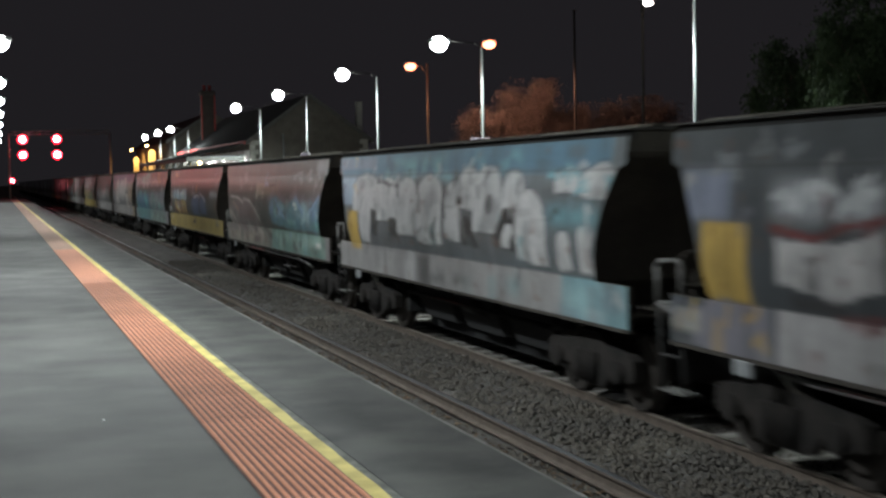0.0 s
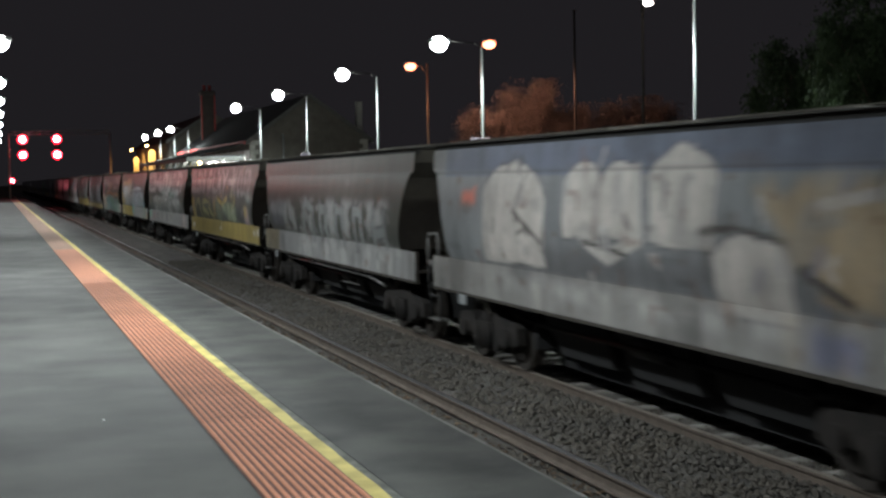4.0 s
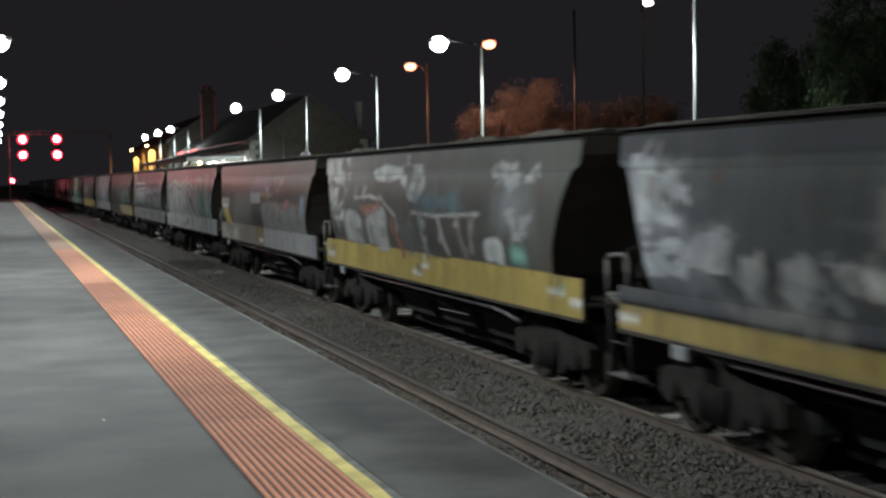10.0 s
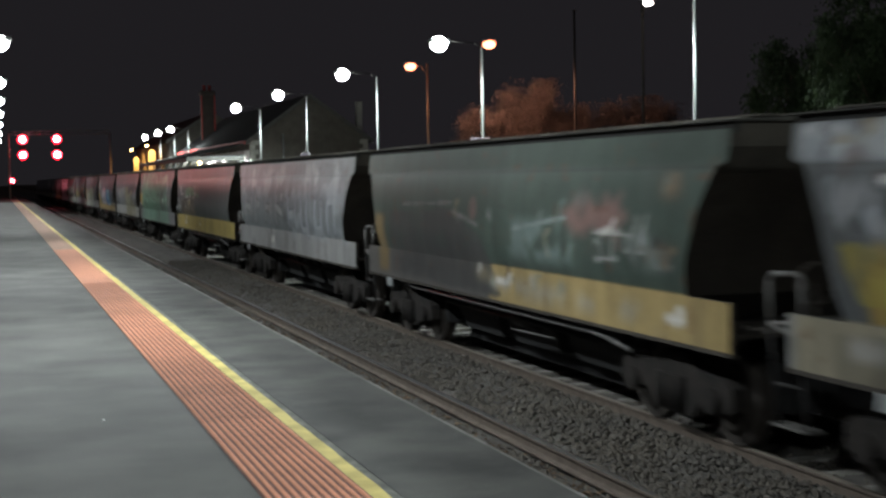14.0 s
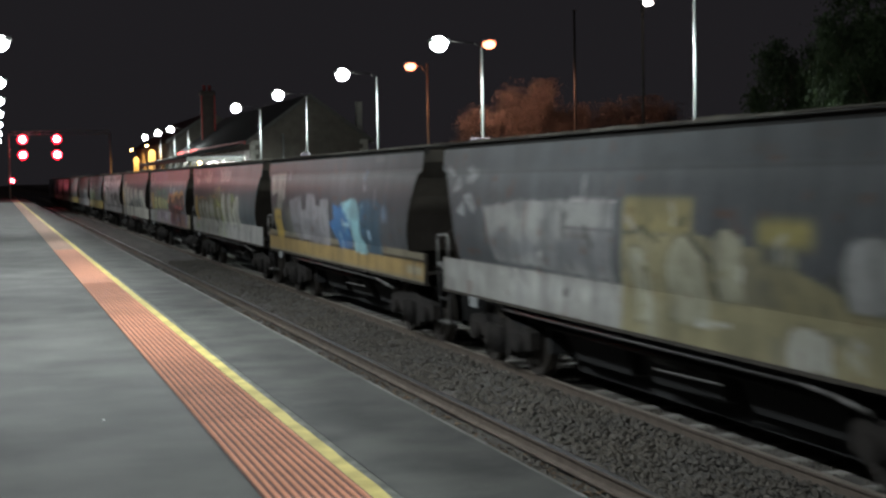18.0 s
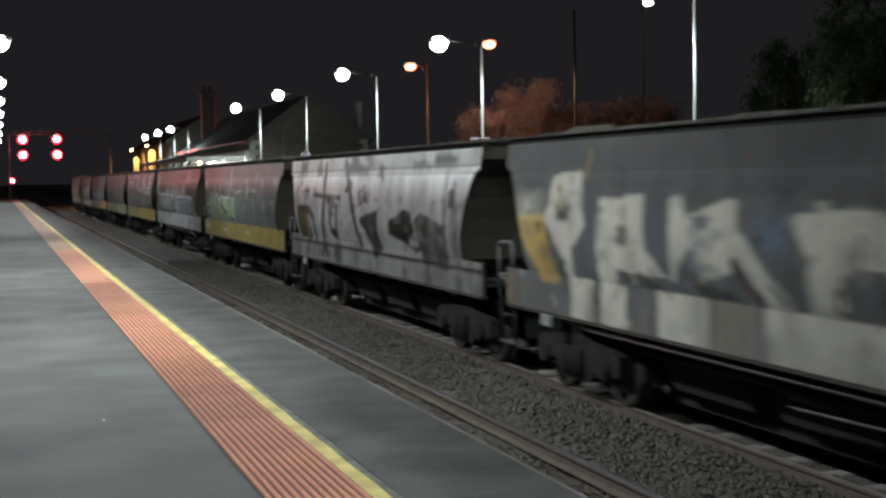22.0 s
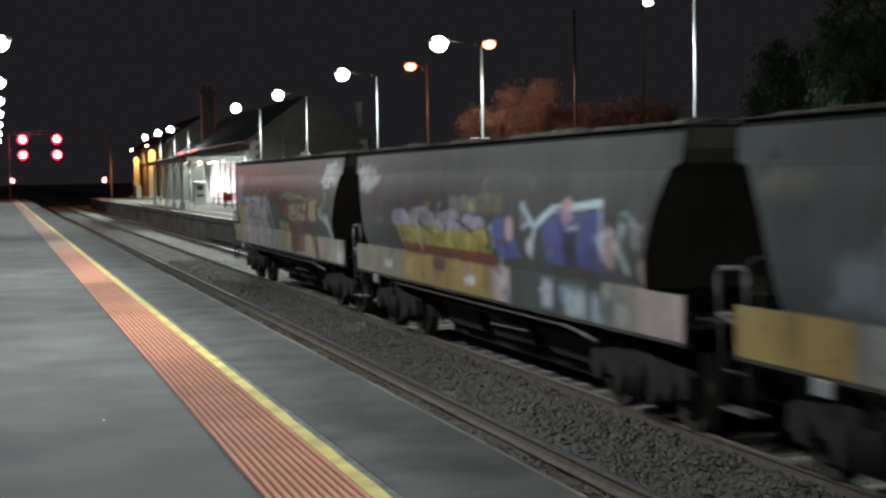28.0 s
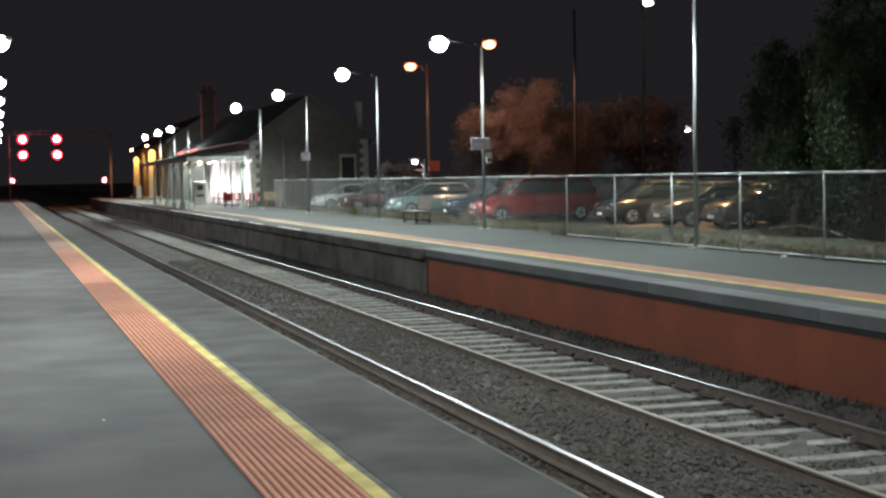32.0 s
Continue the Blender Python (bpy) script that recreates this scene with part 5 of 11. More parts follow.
on(8, "haze", [(0.528, 0.224), (0.648, 0.24), (0.647, 0.037), (0.541, 0.038)], (0.356, 0.351, 0.323))
on(8, "haze", [(0.478, 0.209), (0.507, 0.21), (0.507, 0.107), (0.485, 0.104)], (0.13, 0.13, 0.12))
on(8, "rect", -0.001, 0.076, 0.086, 0.2, (0.216, 0.372, 0.269), 0.01)
on(8, "haze", [(0.079, 0.162), (0.194, 0.195), (0.199, 0.027), (0.093, 0.017)], (0.312, 0.221, 0.214))
on(8, "cloud", 0.2, 0.63, 0.105, 0.182, (0.13, 0.13, 0.12), 0.4, 2)
on(8, "text", 0.575, 0.645, 0.57, 0.95, "N", (0.334, 0.334, 0.324), 0.18)
on(8, "text", 0.67, 0.9, 0.56, 0.97, "CLEO", (0.334, 0.334, 0.324), 0.17)
on(8, "haze", [(0.737, 0.534), (0.797, 0.574), (0.826, 0.3), (0.75, 0.24)], (0.321, 0.321, 0.312))
on(8, "haze", [(0.356, 0.451), (0.864, 0.512), (0.879, 0.291), (0.384, 0.255)], (0.164, 0.167, 0.155))
on(8, "piece", 0.579, 0.872, 0.345, 0.508, 3, (0.297, 0.302, 0.284), (0.052, 0.052, 0.048), 0.18)
on(8, "sill", 0.86, 0.944, (0.31, 0.267, 0.251))
on(8, "rect", 0.873, 0.912, 0.107, 0.175, (0.434, 0.401, 0.37), 0.01)
on(8, "cloud", 0.639, 0.724, 0.484, 0.585, (0.127, 0.282, 0.218), 0.5, 2.2)
on(9, "base", (0.079, 0.083, 0.075))
on(9, "sill", -1, 0.454, (0.322, 0.252, 0.084))
on(9, "sill", 0.455, 0.873, (0.29, 0.285, 0.273))
on(9, "sill", 0.907, 2, (0.275, 0.219, 0.149))
on(9, "haze", [(0.096, 0.799), (0.288, 0.839), (0.435, 0.836), (0.469, 0.596), (0.48, 0.543), (0.13, 0.433)], (0.417, 0.325, 0.14))
on(9, "rect", 0.269, 0.45, 0.536, 0.846, (0.404, 0.313, 0.138), 0.02)
on(9, "hump", 0.112, 0.172, 0.414, 0.731, (0.537, 0.537, 0.537))
on(9, "hump", 0.177, 0.251, 0.436, 0.732, (0.537, 0.537, 0.537))
on(9, "hump", 0.251, 0.314, 0.453, 0.705, (0.537, 0.537, 0.537))
on(9, "hump", 0.328, 0.428, 0.485, 0.749, (0.537, 0.537, 0.537))
on(9, "poly", [(0.16, 0.456), (0.342, 0.524), (0.48, 0.516), (0.468, 0.259), (0.29, 0.254), (0.169, 0.265)], (0.297, 0.297, 0.288))
on(9, "line", [(0.112, 0.737), (0.172, 0.723), (0.245, 0.738), (0.308, 0.7)], 0.03, (0.452, 0.202, 0.119))
on(9, "line", [(0.33, 0.688), (0.376, 0.759), (0.426, 0.705)], 0.03, (0.452, 0.202, 0.119))
on(9, "line", [(0.131, 0.722), (0.156, 0.693)], 0.04, (0.032, 0.03, 0.03))
on(9, "line", [(0.199, 0.723), (0.236, 0.724)], 0.04, (0.032, 0.03, 0.03))
on(9, "line", [(0.271, 0.706), (0.299, 0.699)], 0.04, (0.032, 0.03, 0.03))
on(9, "line", [(0.415, 0.556), (0.486, 0.535), (0.516, 0.555), (0.553, 0.596)], 0.09, (0.018, 0.016, 0.019))
on(9, "line", [(0.185, 0.33), (0.209, 0.381)], 0.08, (0.08, 0.076, 0.072))
on(9, "line", [(0.367, 0.319), (0.391, 0.268)], 0.1, (0.043, 0.042, 0.043))
on(9, "line", [(0.44, 0.372), (0.459, 0.358)], 0.1, (0.063, 0.06, 0.063))
on(9, "poly", [(0.06, 0.519), (0.142, 0.533), (0.166, 0.299), (0.071, 0.264)], (0.392, 0.267, 0.078))
on(9, "poly", [(0.479, 0.562), (0.531, 0.659), (0.613, 0.67), (0.681, 0.668), (0.776, 0.674), (0.835, 0.622), (0.87, 0.556), (0.875, 0.27), (0.477, 0.226)], (0.326, 0.335, 0.35))
on(9, "line", [(0.491, 0.599), (0.539, 0.649), (0.607, 0.63)], 0.05, (0.655, 0.67, 0.707))
on(9, "line", [(0.614, 0.638), (0.681, 0.668), (0.76, 0.649)], 0.06, (0.655, 0.67, 0.707))
on(9, "line", [(0.777, 0.645), (0.839, 0.639)], 0.06, (0.655, 0.67, 0.707))
on(9, "line", [(0.482, 0.562), (0.537, 0.61), (0.584, 0.554)], 0.06, (0.038, 0.035, 0.04))
on(9, "line", [(0.608, 0.597), (0.658, 0.539), (0.708, 0.584), (0.746, 0.613)], 0.07, (0.038, 0.035, 0.04))
on(9, "line", [(0.784, 0.582), (0.82, 0.598), (0.856, 0.549)], 0.07, (0.038, 0.035, 0.04))
on(9, "line", [(0.574, 0.628), (0.593, 0.368)], 0.13, (0.142, 0.38, 0.311))
on(9, "line", [(0.754, 0.531), (0.775, 0.285)], 0.14, (0.142, 0.38, 0.311))
on(9, "line", [(0.53, 0.683), (0.564, 0.565)], 0.1, (0.307, 0.303, 0.396))
on(9, "line", [(0.55, 0.46), (0.521, 0.241)], 0.09, (0.102, 0.074, 0.064))
on(9, "line", [(0.691, 0.457), (0.707, 0.275)], 0.12, (0.102, 0.074, 0.064))
on(9, "line", [(0.811, 0.484), (0.855, 0.357)], 0.12, (0.102, 0.074, 0.064))
on(9, "rect", 0.879, 0.893, 0.397, 0.566, (0.336, 0.416, 0.51), 0.01)
on(9, "rect", 0.898, 0.917, 0.288, 0.386, (0.156, 0.168, 0.342), 0.01)
on(9, "rect", 0.452, 0.501, 0.072, 0.273, (0.123, 0.364, 0.288), 0.008)
on(9, "line", [(0.884, 0.394), (0.889, -0.017)], 0.22, (0.115, 0.364, 0.297))
on(9, "cloud", 0.477, 0.859, 0.113, 0.189, (0.173, 0.214, 0.2), 0.4, 2.4)
on(9, "rect", 0.957, 0.985, 0.12, 0.193, (0.582, 0.575, 0.53), 0.004)
on(9, "rect", 0.906, 0.931, 0.153, 0.231, (0.394, 0.261, 0.106), 0.006)
on(9, "rect", 0.465, 0.511, 0.068, 0.213, (0.09, 0.311, 0.242), 0.012)
on(9, "rect", 0.44, 0.466, 0.112, 0.198, (0.297, 0.284, 0.297), 0.01)
on(9, "rect", 0.046, 0.085, 0.047, 0.111, (0.582, 0.575, 0.53), 0.004)
on(10, "base", (0.059, 0.064, 0.056))
on(10, "sill", -1, 2, (0.142, 0.191, 0.165))
on(10, "rect", 0.366, 0.476, 0.657, 0.794, (0.215, 0.212, 0.175), 0.004)
on(10, "line", [(0.372, 0.662), (0.471, 0.663)], 0.03, (0.019, 0.018, 0.015))
on(10, "rect", 0.477, 0.598, 0.623, 0.807, (0.188, 0.171, 0.109), 0.004)
on(10, "tags", 0.633, 0.707, 0.782, 0.904, (0.183, 0.189, 0.176), 7)
on(10, "rect", 0.777, 0.832, 0.815, 0.881, (0.231, 0.239, 0.224), 0.006)
on(10, "tags", 0.776, 0.83, 0.807, 0.903, (0.348, 0.357, 0.338), 8)
on(10, "tags", 0.885, 0.96, 0.759, 0.927, (0.337, 0.356, 0.337), 16)
on(10, "tags", 0.083, 0.347, 0.765, 0.893, (0.156, 0.162, 0.15), 6)
on(10, "rect", 0.894, 0.96, 0.77, 0.902, (0.134, 0.145, 0.14), 0.006)
on(10, "line", [(0.686, 0.579), (0.733, 0.656), (0.768, 0.646)], 0.06, (0.318, 0.309, 0.291))
on(10, "line", [(0.763, 0.632), (0.844, 0.63)], 0.05, (0.282, 0.274, 0.257))
on(10, "blob", 0.666, 0.605, 0.012, 0.06, (0.252, 0.222, 0.193))
on(10, "blob", 0.745, 0.663, 0.012, 0.07, (0.252, 0.222, 0.193))
on(10, "blob", 0.814, 0.659, 0.012, 0.06, (0.254, 0.231, 0.202))
on(10, "haze", [(0.258, 0.528), (0.529, 0.602), (0.53, 0.536), (0.258, 0.468)], (0.184, 0.165, 0.147))
on(10, "poly", [(0.136, 0.415), (0.372, 0.516), (0.53, 0.53), (0.646, 0.509), (0.716, 0.478), (0.745, 0.524), (0.846, 0.531), (0.925, 0.477), (0.921, 0.358), (0.877, 0.396), (0.837, 0.411), (0.745, 0.449), (0.726, 0.316), (0.657, 0.415), (0.53, 0.457), (0.166, 0.354)], (0.475, 0.208, 0.076))
on(10, "poly", [(0.164, 0.337), (0.5, 0.45), (0.657, 0.403), (0.735, 0.277), (0.905, 0.278), (0.895, 0.024), (0.69, 0.031), (0.151, 0.016)], (0.202, 0.283, 0.242))
on(10, "cloud", 0.188, 0.892, 0.082, 0.352, (0.148, 0.198, 0.292), 0.42, 1.8)
on(10, "cloud", 0.188, 0.892, 0.082, 0.352, (0.06, 0.073, 0.073), 0.3, 2.2)
on(10, "cloud", 0.188, 0.899, 0.063, 0.352, (0.155, 0.321, 0.172), 0.38, 1.8)
on(10, "cloud", 0.188, 0.892, 0.082, 0.352, (0.321, 0.401, 0.35), 0.3, 2.2)
on(10, "line", [(0.164, 0.388), (0.257, 0.44), (0.368, 0.463)], 0.08, (0.013, 0.012, 0.012))
on(10, "line", [(0.161, 0.349), (0.256, 0.404), (0.367, 0.43)], 0.035, (0.585, 0.585, 0.559))
on(10, "line", [(0.374, 0.435), (0.439, 0.478), (0.508, 0.479)], 0.08, (0.013, 0.012, 0.012))
on(10, "line", [(0.373, 0.402), (0.439, 0.446), (0.508, 0.449)], 0.035, (0.585, 0.585, 0.559))
on(10, "line", [(0.515, 0.447), (0.609, 0.445), (0.675, 0.429), (0.72, 0.348), (0.76, 0.28)], 0.08, (0.013, 0.012, 0.012))
on(10, "line", [(0.514, 0.417), (0.609, 0.417), (0.674, 0.402), (0.718, 0.322), (0.758, 0.253)], 0.035, (0.585, 0.585, 0.559))
on(10, "line", [(0.75, 0.465), (0.784, 0.469), (0.824, 0.454)], 0.08, (0.013, 0.012, 0.012))
on(10, "line", [(0.75, 0.44), (0.784, 0.444), (0.824, 0.43)], 0.035, (0.585, 0.585, 0.559))
on(10, "line", [(0.851, 0.386), (0.877, 0.401), (0.907, 0.378)], 0.08, (0.013, 0.012, 0.012))
on(10, "line", [(0.85, 0.363), (0.876, 0.378), (0.906, 0.356)], 0.035, (0.585, 0.585, 0.559))
on(10, "cloud", 0.065, 0.184, 0.03, 0.432, (0.281, 0.232, 0.19), 0.7, 2.4)
on(10, "cloud", 0.065, 0.184, 0.03, 0.432, (0.405, 0.27, 0.196), 0.45, 2.8)
on(10, "rect", 0.069, 0.148, 0.363, 0.401, (0.361, 0.322, 0.277), 0.006)
on(10, "haze", [(0.071, 0.367), (0.192, 0.415), (0.177, 0.265), (0.056, 0.199)], (0.286, 0.221, 0.156))
on(10, "sill", 0.907, 0.941, (0.069, 0.069, 0.066))
on(10, "rect", 0.941, 0.992, 0.038, 0.247, (0.462, 0.364, 0.299), 0.006)
on(10, "blob", 0.883, 0.354, 0.02, 0.1, (0.05, 0.05, 0.055))
on(10, "tags", 0.111, 0.2, 0.725, 0.857, (0.417, 0.44, 0.417), 12)
on(10, "line", [(0.113, 0.846), (0.194, 0.844)], 0.05, (0.429, 0.441, 0.418))
on(10, "line", [(0.122, 0.724), (0.186, 0.717)], 0.05, (0.387, 0.398, 0.377))
on(10, "tags", 0.304, 0.353, 0.744, 0.846, (0.432, 0.454, 0.432), 12)
on(10, "cloud", 0.304, 0.353, 0.74, 0.844, (0.35, 0.37, 0.35), 0.5, 2.4)
on(10, "cloud", 0.009, 0.066, 0.69, 0.854, (0.29, 0.317, 0.299), 0.6, 2.4)
on(10, "rect", 0.368, 0.471, 0.654, 0.789, (0.322, 0.295, 0.237), 0.006)
on(10, "line", [(0.373, 0.625), (0.471, 0.63)], 0.05, (0.017, 0.016, 0.015))
on(10, "rect", 0.374, 0.473, 0.547, 0.603, (0.275, 0.25, 0.206), 0.006)
on(10, "haze", [(0.084, 0.446), (0.168, 0.481), (0.17, 0.113), (0.077, 0.119)], (0.425, 0.303, 0.23))
on(10, "haze", [(0.302, 0.284), (0.352, 0.284), (0.347, 0.143), (0.305, 0.14)], (0.153, 0.371, 0.321))
on(10, "haze", [(0.179, 0.335), (0.233, 0.342), (0.225, 0.143), (0.175, 0.142)], (0.275, 0.347, 0.3))
on(10, "line", [(0.247, 0.36), (0.247, 0.258), (0.225, 0.143)], 0.12, (0.051, 0.048, 0.046))
on(10, "line", [(0.306, 0.358), (0.312, 0.265)], 0.1, (0.056, 0.053, 0.051))
on(10, "line", [(0.255, 0.287), (0.302, 0.284)], 0.1, (0.056, 0.053, 0.051))
on(10, "haze", [(0.374, 0.228), (0.451, 0.251), (0.449, 0.105), (0.38, 0.12)], (0.15, 0.305, 0.416))
on(11, "base", (0.079, 0.087, 0.09))
on(11, "band", -1, 2, 0.875, 0.885, (0.029, 0.03, 0.034))
on(11, "band", -1, 2, 0.885, 1, (0.057, 0.06, 0.066))
on(11, "sill", -1, 2, (0.085, 0.089, 0.093))
on(11, "band", -1, 2, 0.125, 0.16, (0.011, 0.011, 0.012))
on(11, "band", -1, 2, 0, 0.125, (0.334, 0.254, 0.093))
on(11, "rect", 0.635, 0.714, 0.883, 0.942, (0.288, 0.297, 0.297), 0.004)
on(11, "rect", 0.367, 0.472, 0.51, 0.736, (0.186, 0.173, 0.155), 0.004)
on(11, "rect", 0.466, 0.557, 0.543, 0.73, (0.126, 0.116, 0.102), 0.004)
on(11, "line", [(0.372, 0.573), (0.471, 0.579)], 0.02, (0.051, 0.048, 0.046))
on(11, "line", [(0.556, 0.687), (0.624, 0.682)], 0.03, (0.444, 0.444, 0.444))
on(11, "rect", 0.575, 0.599, 0.704, 0.752, (0.297, 0.297, 0.288), 0.006)
on(11, "line", [(0.169, 0.462), (0.228, 0.254)], 0.13, (0.202, 0.209, 0.202))
on(11, "line", [(0.285, 0.447), (0.33, 0.272)], 0.13, (0.202, 0.209, 0.202))
on(11, "line", [(0.373, 0.424), (0.388, 0.223)], 0.13, (0.202, 0.209, 0.202))
on(11, "line", [(0.424, 0.458), (0.44, 0.237)], 0.13, (0.202, 0.209, 0.202))
on(11, "line", [(0.478, 0.492), (0.496, 0.239)], 0.13, (0.202, 0.209, 0.202))
on(11, "line", [(0.528, 0.45), (0.539, 0.241)], 0.13, (0.202, 0.209, 0.202))
on(11, "haze", [(0.008, 0.69), (0.145, 0.537), (0.188, 0.233), (0.017, 0.221)], (0.142, 0.148, 0.153))
on(11, "blob", 0.528, 0.471, 0.014, 0.05, (0.217, 0.109, 0.092))
on(11, "rect", 0.658, 0.836, 0.526, 0.744, (0.326, 0.336, 0.355), 0.012)
on(11, "haze", [(0.642, 0.464), (0.845, 0.582), (0.902, 0.422), (0.894, 0.202), (0.641, 0.213)], (0.204, 0.211, 0.218))
on(11, "tags", 0.865, 0.902, 0.25, 0.497, (0.246, 0.262, 0.262), 8)
on(11, "rect", 0.911, 0.944, 0.781, 0.866, (0.244, 0.252, 0.252), 0.008)
on(11, "rect", 0.019, 0.093, 0.489, 0.86, (0.197, 0.211, 0.226), 0.012)
on(11, "line", [(0.774, 0.472), (0.839, 0.49)], 0.02, (0.053, 0.053, 0.05))
on(11, "line", [(0.417, 0.467), (0.557, 0.516)], 0.03, (0.252, 0.252, 0.244))
on(11, "poly", [(0.568, 0.386), (0.612, 0.456), (0.641, 0.185), (0.567, 0.164)], (0.071, 0.071, 0.074))
on(11, "rect", 0.405, 0.438, 0.066, 0.116, (0.582, 0.575, 0.53), 0.004)
on(11, "rect", 0.917, 0.938, 0.105, 0.149, (0.582, 0.575, 0.53), 0.004)
on(11, "tags", 0.032, 0.117, 0.554, 0.865, (0.417, 0.428, 0.428), 14)
on(11, "cloud", 0.033, 0.121, 0.555, 0.851, (0.324, 0.334, 0.334), 0.5, 2.4)
on(11, "line", [(0.046, 0.682), (0.083, 0.589), (0.112, 0.567)], 0.08, (0.446, 0.458, 0.458))
on(11, "line", [(0.045, 0.822), (0.099, 0.813)], 0.08, (0.446, 0.458, 0.458))
on(11, "tags", 0.06, 0.126, 0.293, 0.467, (0.353, 0.373, 0.383), 12)
on(11, "line", [(0.06, 0.455), (0.122, 0.477)], 0.06, (0.393, 0.414, 0.425))
on(11, "haze", [(0.122, 0.542), (0.189, 0.555), (0.185, 0.393), (0.157, 0.306), (0.13, 0.374)], (0.255, 0.263, 0.263))
on(11, "hump", 0.128, 0.192, 0.358, 0.53, (0.337, 0.347, 0.347))
on(11, "poly", [(0.209, 0.438), (0.235, 0.458), (0.24, 0.341), (0.211, 0.219), (0.208, 0.328)], (0.297, 0.297, 0.288))
on(11, "poly", [(0.26, 0.43), (0.296, 0.454), (0.296, 0.298), (0.278, 0.22), (0.256, 0.301)], (0.263, 0.263, 0.255))
on(11, "poly", [(0.309, 0.447), (0.336, 0.466), (0.39, 0.405), (0.388, 0.313), (0.334, 0.338)], (0.298, 0.302, 0.289))
on(11, "haze", [(0.167, 0.209), (0.24, 0.27), (0.291, 0.228), (0.328, 0.184), (0.191, 0.147)], (0.218, 0.214, 0.197))
on(11, "line", [(0.239, 0.459), (0.255, 0.348)], 0.1, (0.035, 0.035, 0.037))
on(11, "rect", -0.008, 0.037, 0.044, 0.088, (0.596, 0.583, 0.518), 0.004)
on(12, "base", (0.078, 0.08, 0.071))
on(12, "sill", -1, 2, (0.322, 0.251, 0.081))
on(12, "tags", 0.004, 0.154, 0.522, 0.983, (0.349, 0.358, 0.349), 22)
on(12, "cloud", -0.004, 0.157, 0.523, 0.984, (0.299, 0.308, 0.299), 0.5, 2.6)
on(12, "poly", [(0.291, 0.856), (0.348, 0.907), (0.426, 0.883), (0.452, 0.914), (0.525, 0.888), (0.536, 0.716), (0.505, 0.605), (0.471, 0.638), (0.438, 0.739), (0.395, 0.765), (0.311, 0.79)], (0.447, 0.471, 0.459))
on(12, "cloud", 0.293, 0.534, 0.644, 0.929, (0.081, 0.083, 0.074), 0.36, 2)
on(12, "rect", 0.075, 0.136, 0.419, 0.457, (0.285, 0.285, 0.277), 0.004)
on(12, "rect", 0.072, 0.133, 0.266, 0.351, (0.054, 0.054, 0.057), 0.004)
on(12, "hump", 0.143, 0.238, 0.233, 0.517, (0.27, 0.279, 0.27))
on(12, "hump", 0.272, 0.329, 0.241, 0.496, (0.27, 0.279, 0.27))
on(12, "hump", 0.314, 0.373, 0.195, 0.557, (0.27, 0.279, 0.27))
on(12, "line", [(0.291, 0.411), (0.291, 0.231)], 0.08, (0.041, 0.038, 0.036))
on(12, "poly", [(0.222, 0.555), (0.343, 0.579), (0.314, 0.528), (0.274, 0.467)], (0.231, 0.104, 0.077))
on(12, "line", [(0.397, 0.426), (0.414, 0.35), (0.433, 0.211)], 0.22, (0.247, 0.1, 0.067))
on(12, "line", [(0.197, 0.625), (0.283, 0.648), (0.329, 0.623)], 0.05, (0.385, 0.385, 0.365))
on(12, "line", [(0.328, 0.652), (0.411, 0.498), (0.429, 0.396)], 0.05, (0.385, 0.385, 0.365))
on(12, "haze", [(0.43, 0.449), (0.536, 0.526), (0.536, 0.237), (0.437, 0.213)], (0.103, 0.107, 0.103))
on(12, "rect", 0.008, 0.058, 0.062, 0.112, (0.582, 0.575, 0.53), 0.004)
on(12, "rect", 0.51, 0.542, 0.116, 0.15, (0.582, 0.575, 0.53), 0.004)
on(12, "poly", [(0.493, 0.505), (0.735, 0.544), (0.726, 0.257), (0.534, 0.199)], (0.07, 0.066, 0.06))
on(12, "line", [(0.489, 0.534), (0.583, 0.519), (0.739, 0.55)], 0.05, (0.336, 0.345, 0.336))
on(12, "line", [(0.516, 0.487), (0.544, 0.232)], 0.08, (0.299, 0.308, 0.299))
on(12, "line", [(0.594, 0.511), (0.623, 0.26)], 0.09, (0.323, 0.333, 0.323))
on(12, "line", [(0.663, 0.532), (0.688, 0.243)], 0.12, (0.211, 0.19, 0.159))
on(12, "line", [(0.707, 0.514), (0.713, 0.291)], 0.08, (0.323, 0.333, 0.323))
on(12, "haze", [(0.485, 0.679), (0.661, 0.703), (0.693, 0.569), (0.507, 0.552)], (0.095, 0.167, 0.193))
on(12, "tags", 0.776, 0.909, 0.752, 0.858, (0.336, 0.345, 0.336), 12)
on(12, "rect", 0.788, 0.881, 0.461, 0.737, (0.168, 0.178, 0.184), 0.03)
on(12, "hump", 0.751, 0.811, 0.236, 0.398, (0.388, 0.399, 0.388))
on(12, "rect", 0.826, 0.873, 0.262, 0.354, (0.173, 0.347, 0.291), 0.012)
on(12, "tags", 0.781, 0.891, 0.436, 0.587, (0.266, 0.274, 0.274), 8)
on(12, "rect", 0.525, 0.542, 0.412, 0.481, (0.308, 0.308, 0.29), 0.004)
on(12, "rect", 0.472, 0.511, 0.051, 0.093, (0.582, 0.575, 0.53), 0.004)
on(12, "rect", 0.92, 0.959, 0.11, 0.146, (0.582, 0.575, 0.53), 0.004)
on(12, "rect", 0.973, 1.006, 0.063, 0.108, (0.582, 0.575, 0.53), 0.004)
on(13, "base", (0.071, 0.071, 0.063))
on(13, "sill", -1, 0.445, (0.161, 0.147, 0.125))
on(13, "sill", 0.446, 0.532, (0.159, 0.115, 0.066))
on(13, "sill", 0.533, 2, (0.281, 0.285, 0.276))
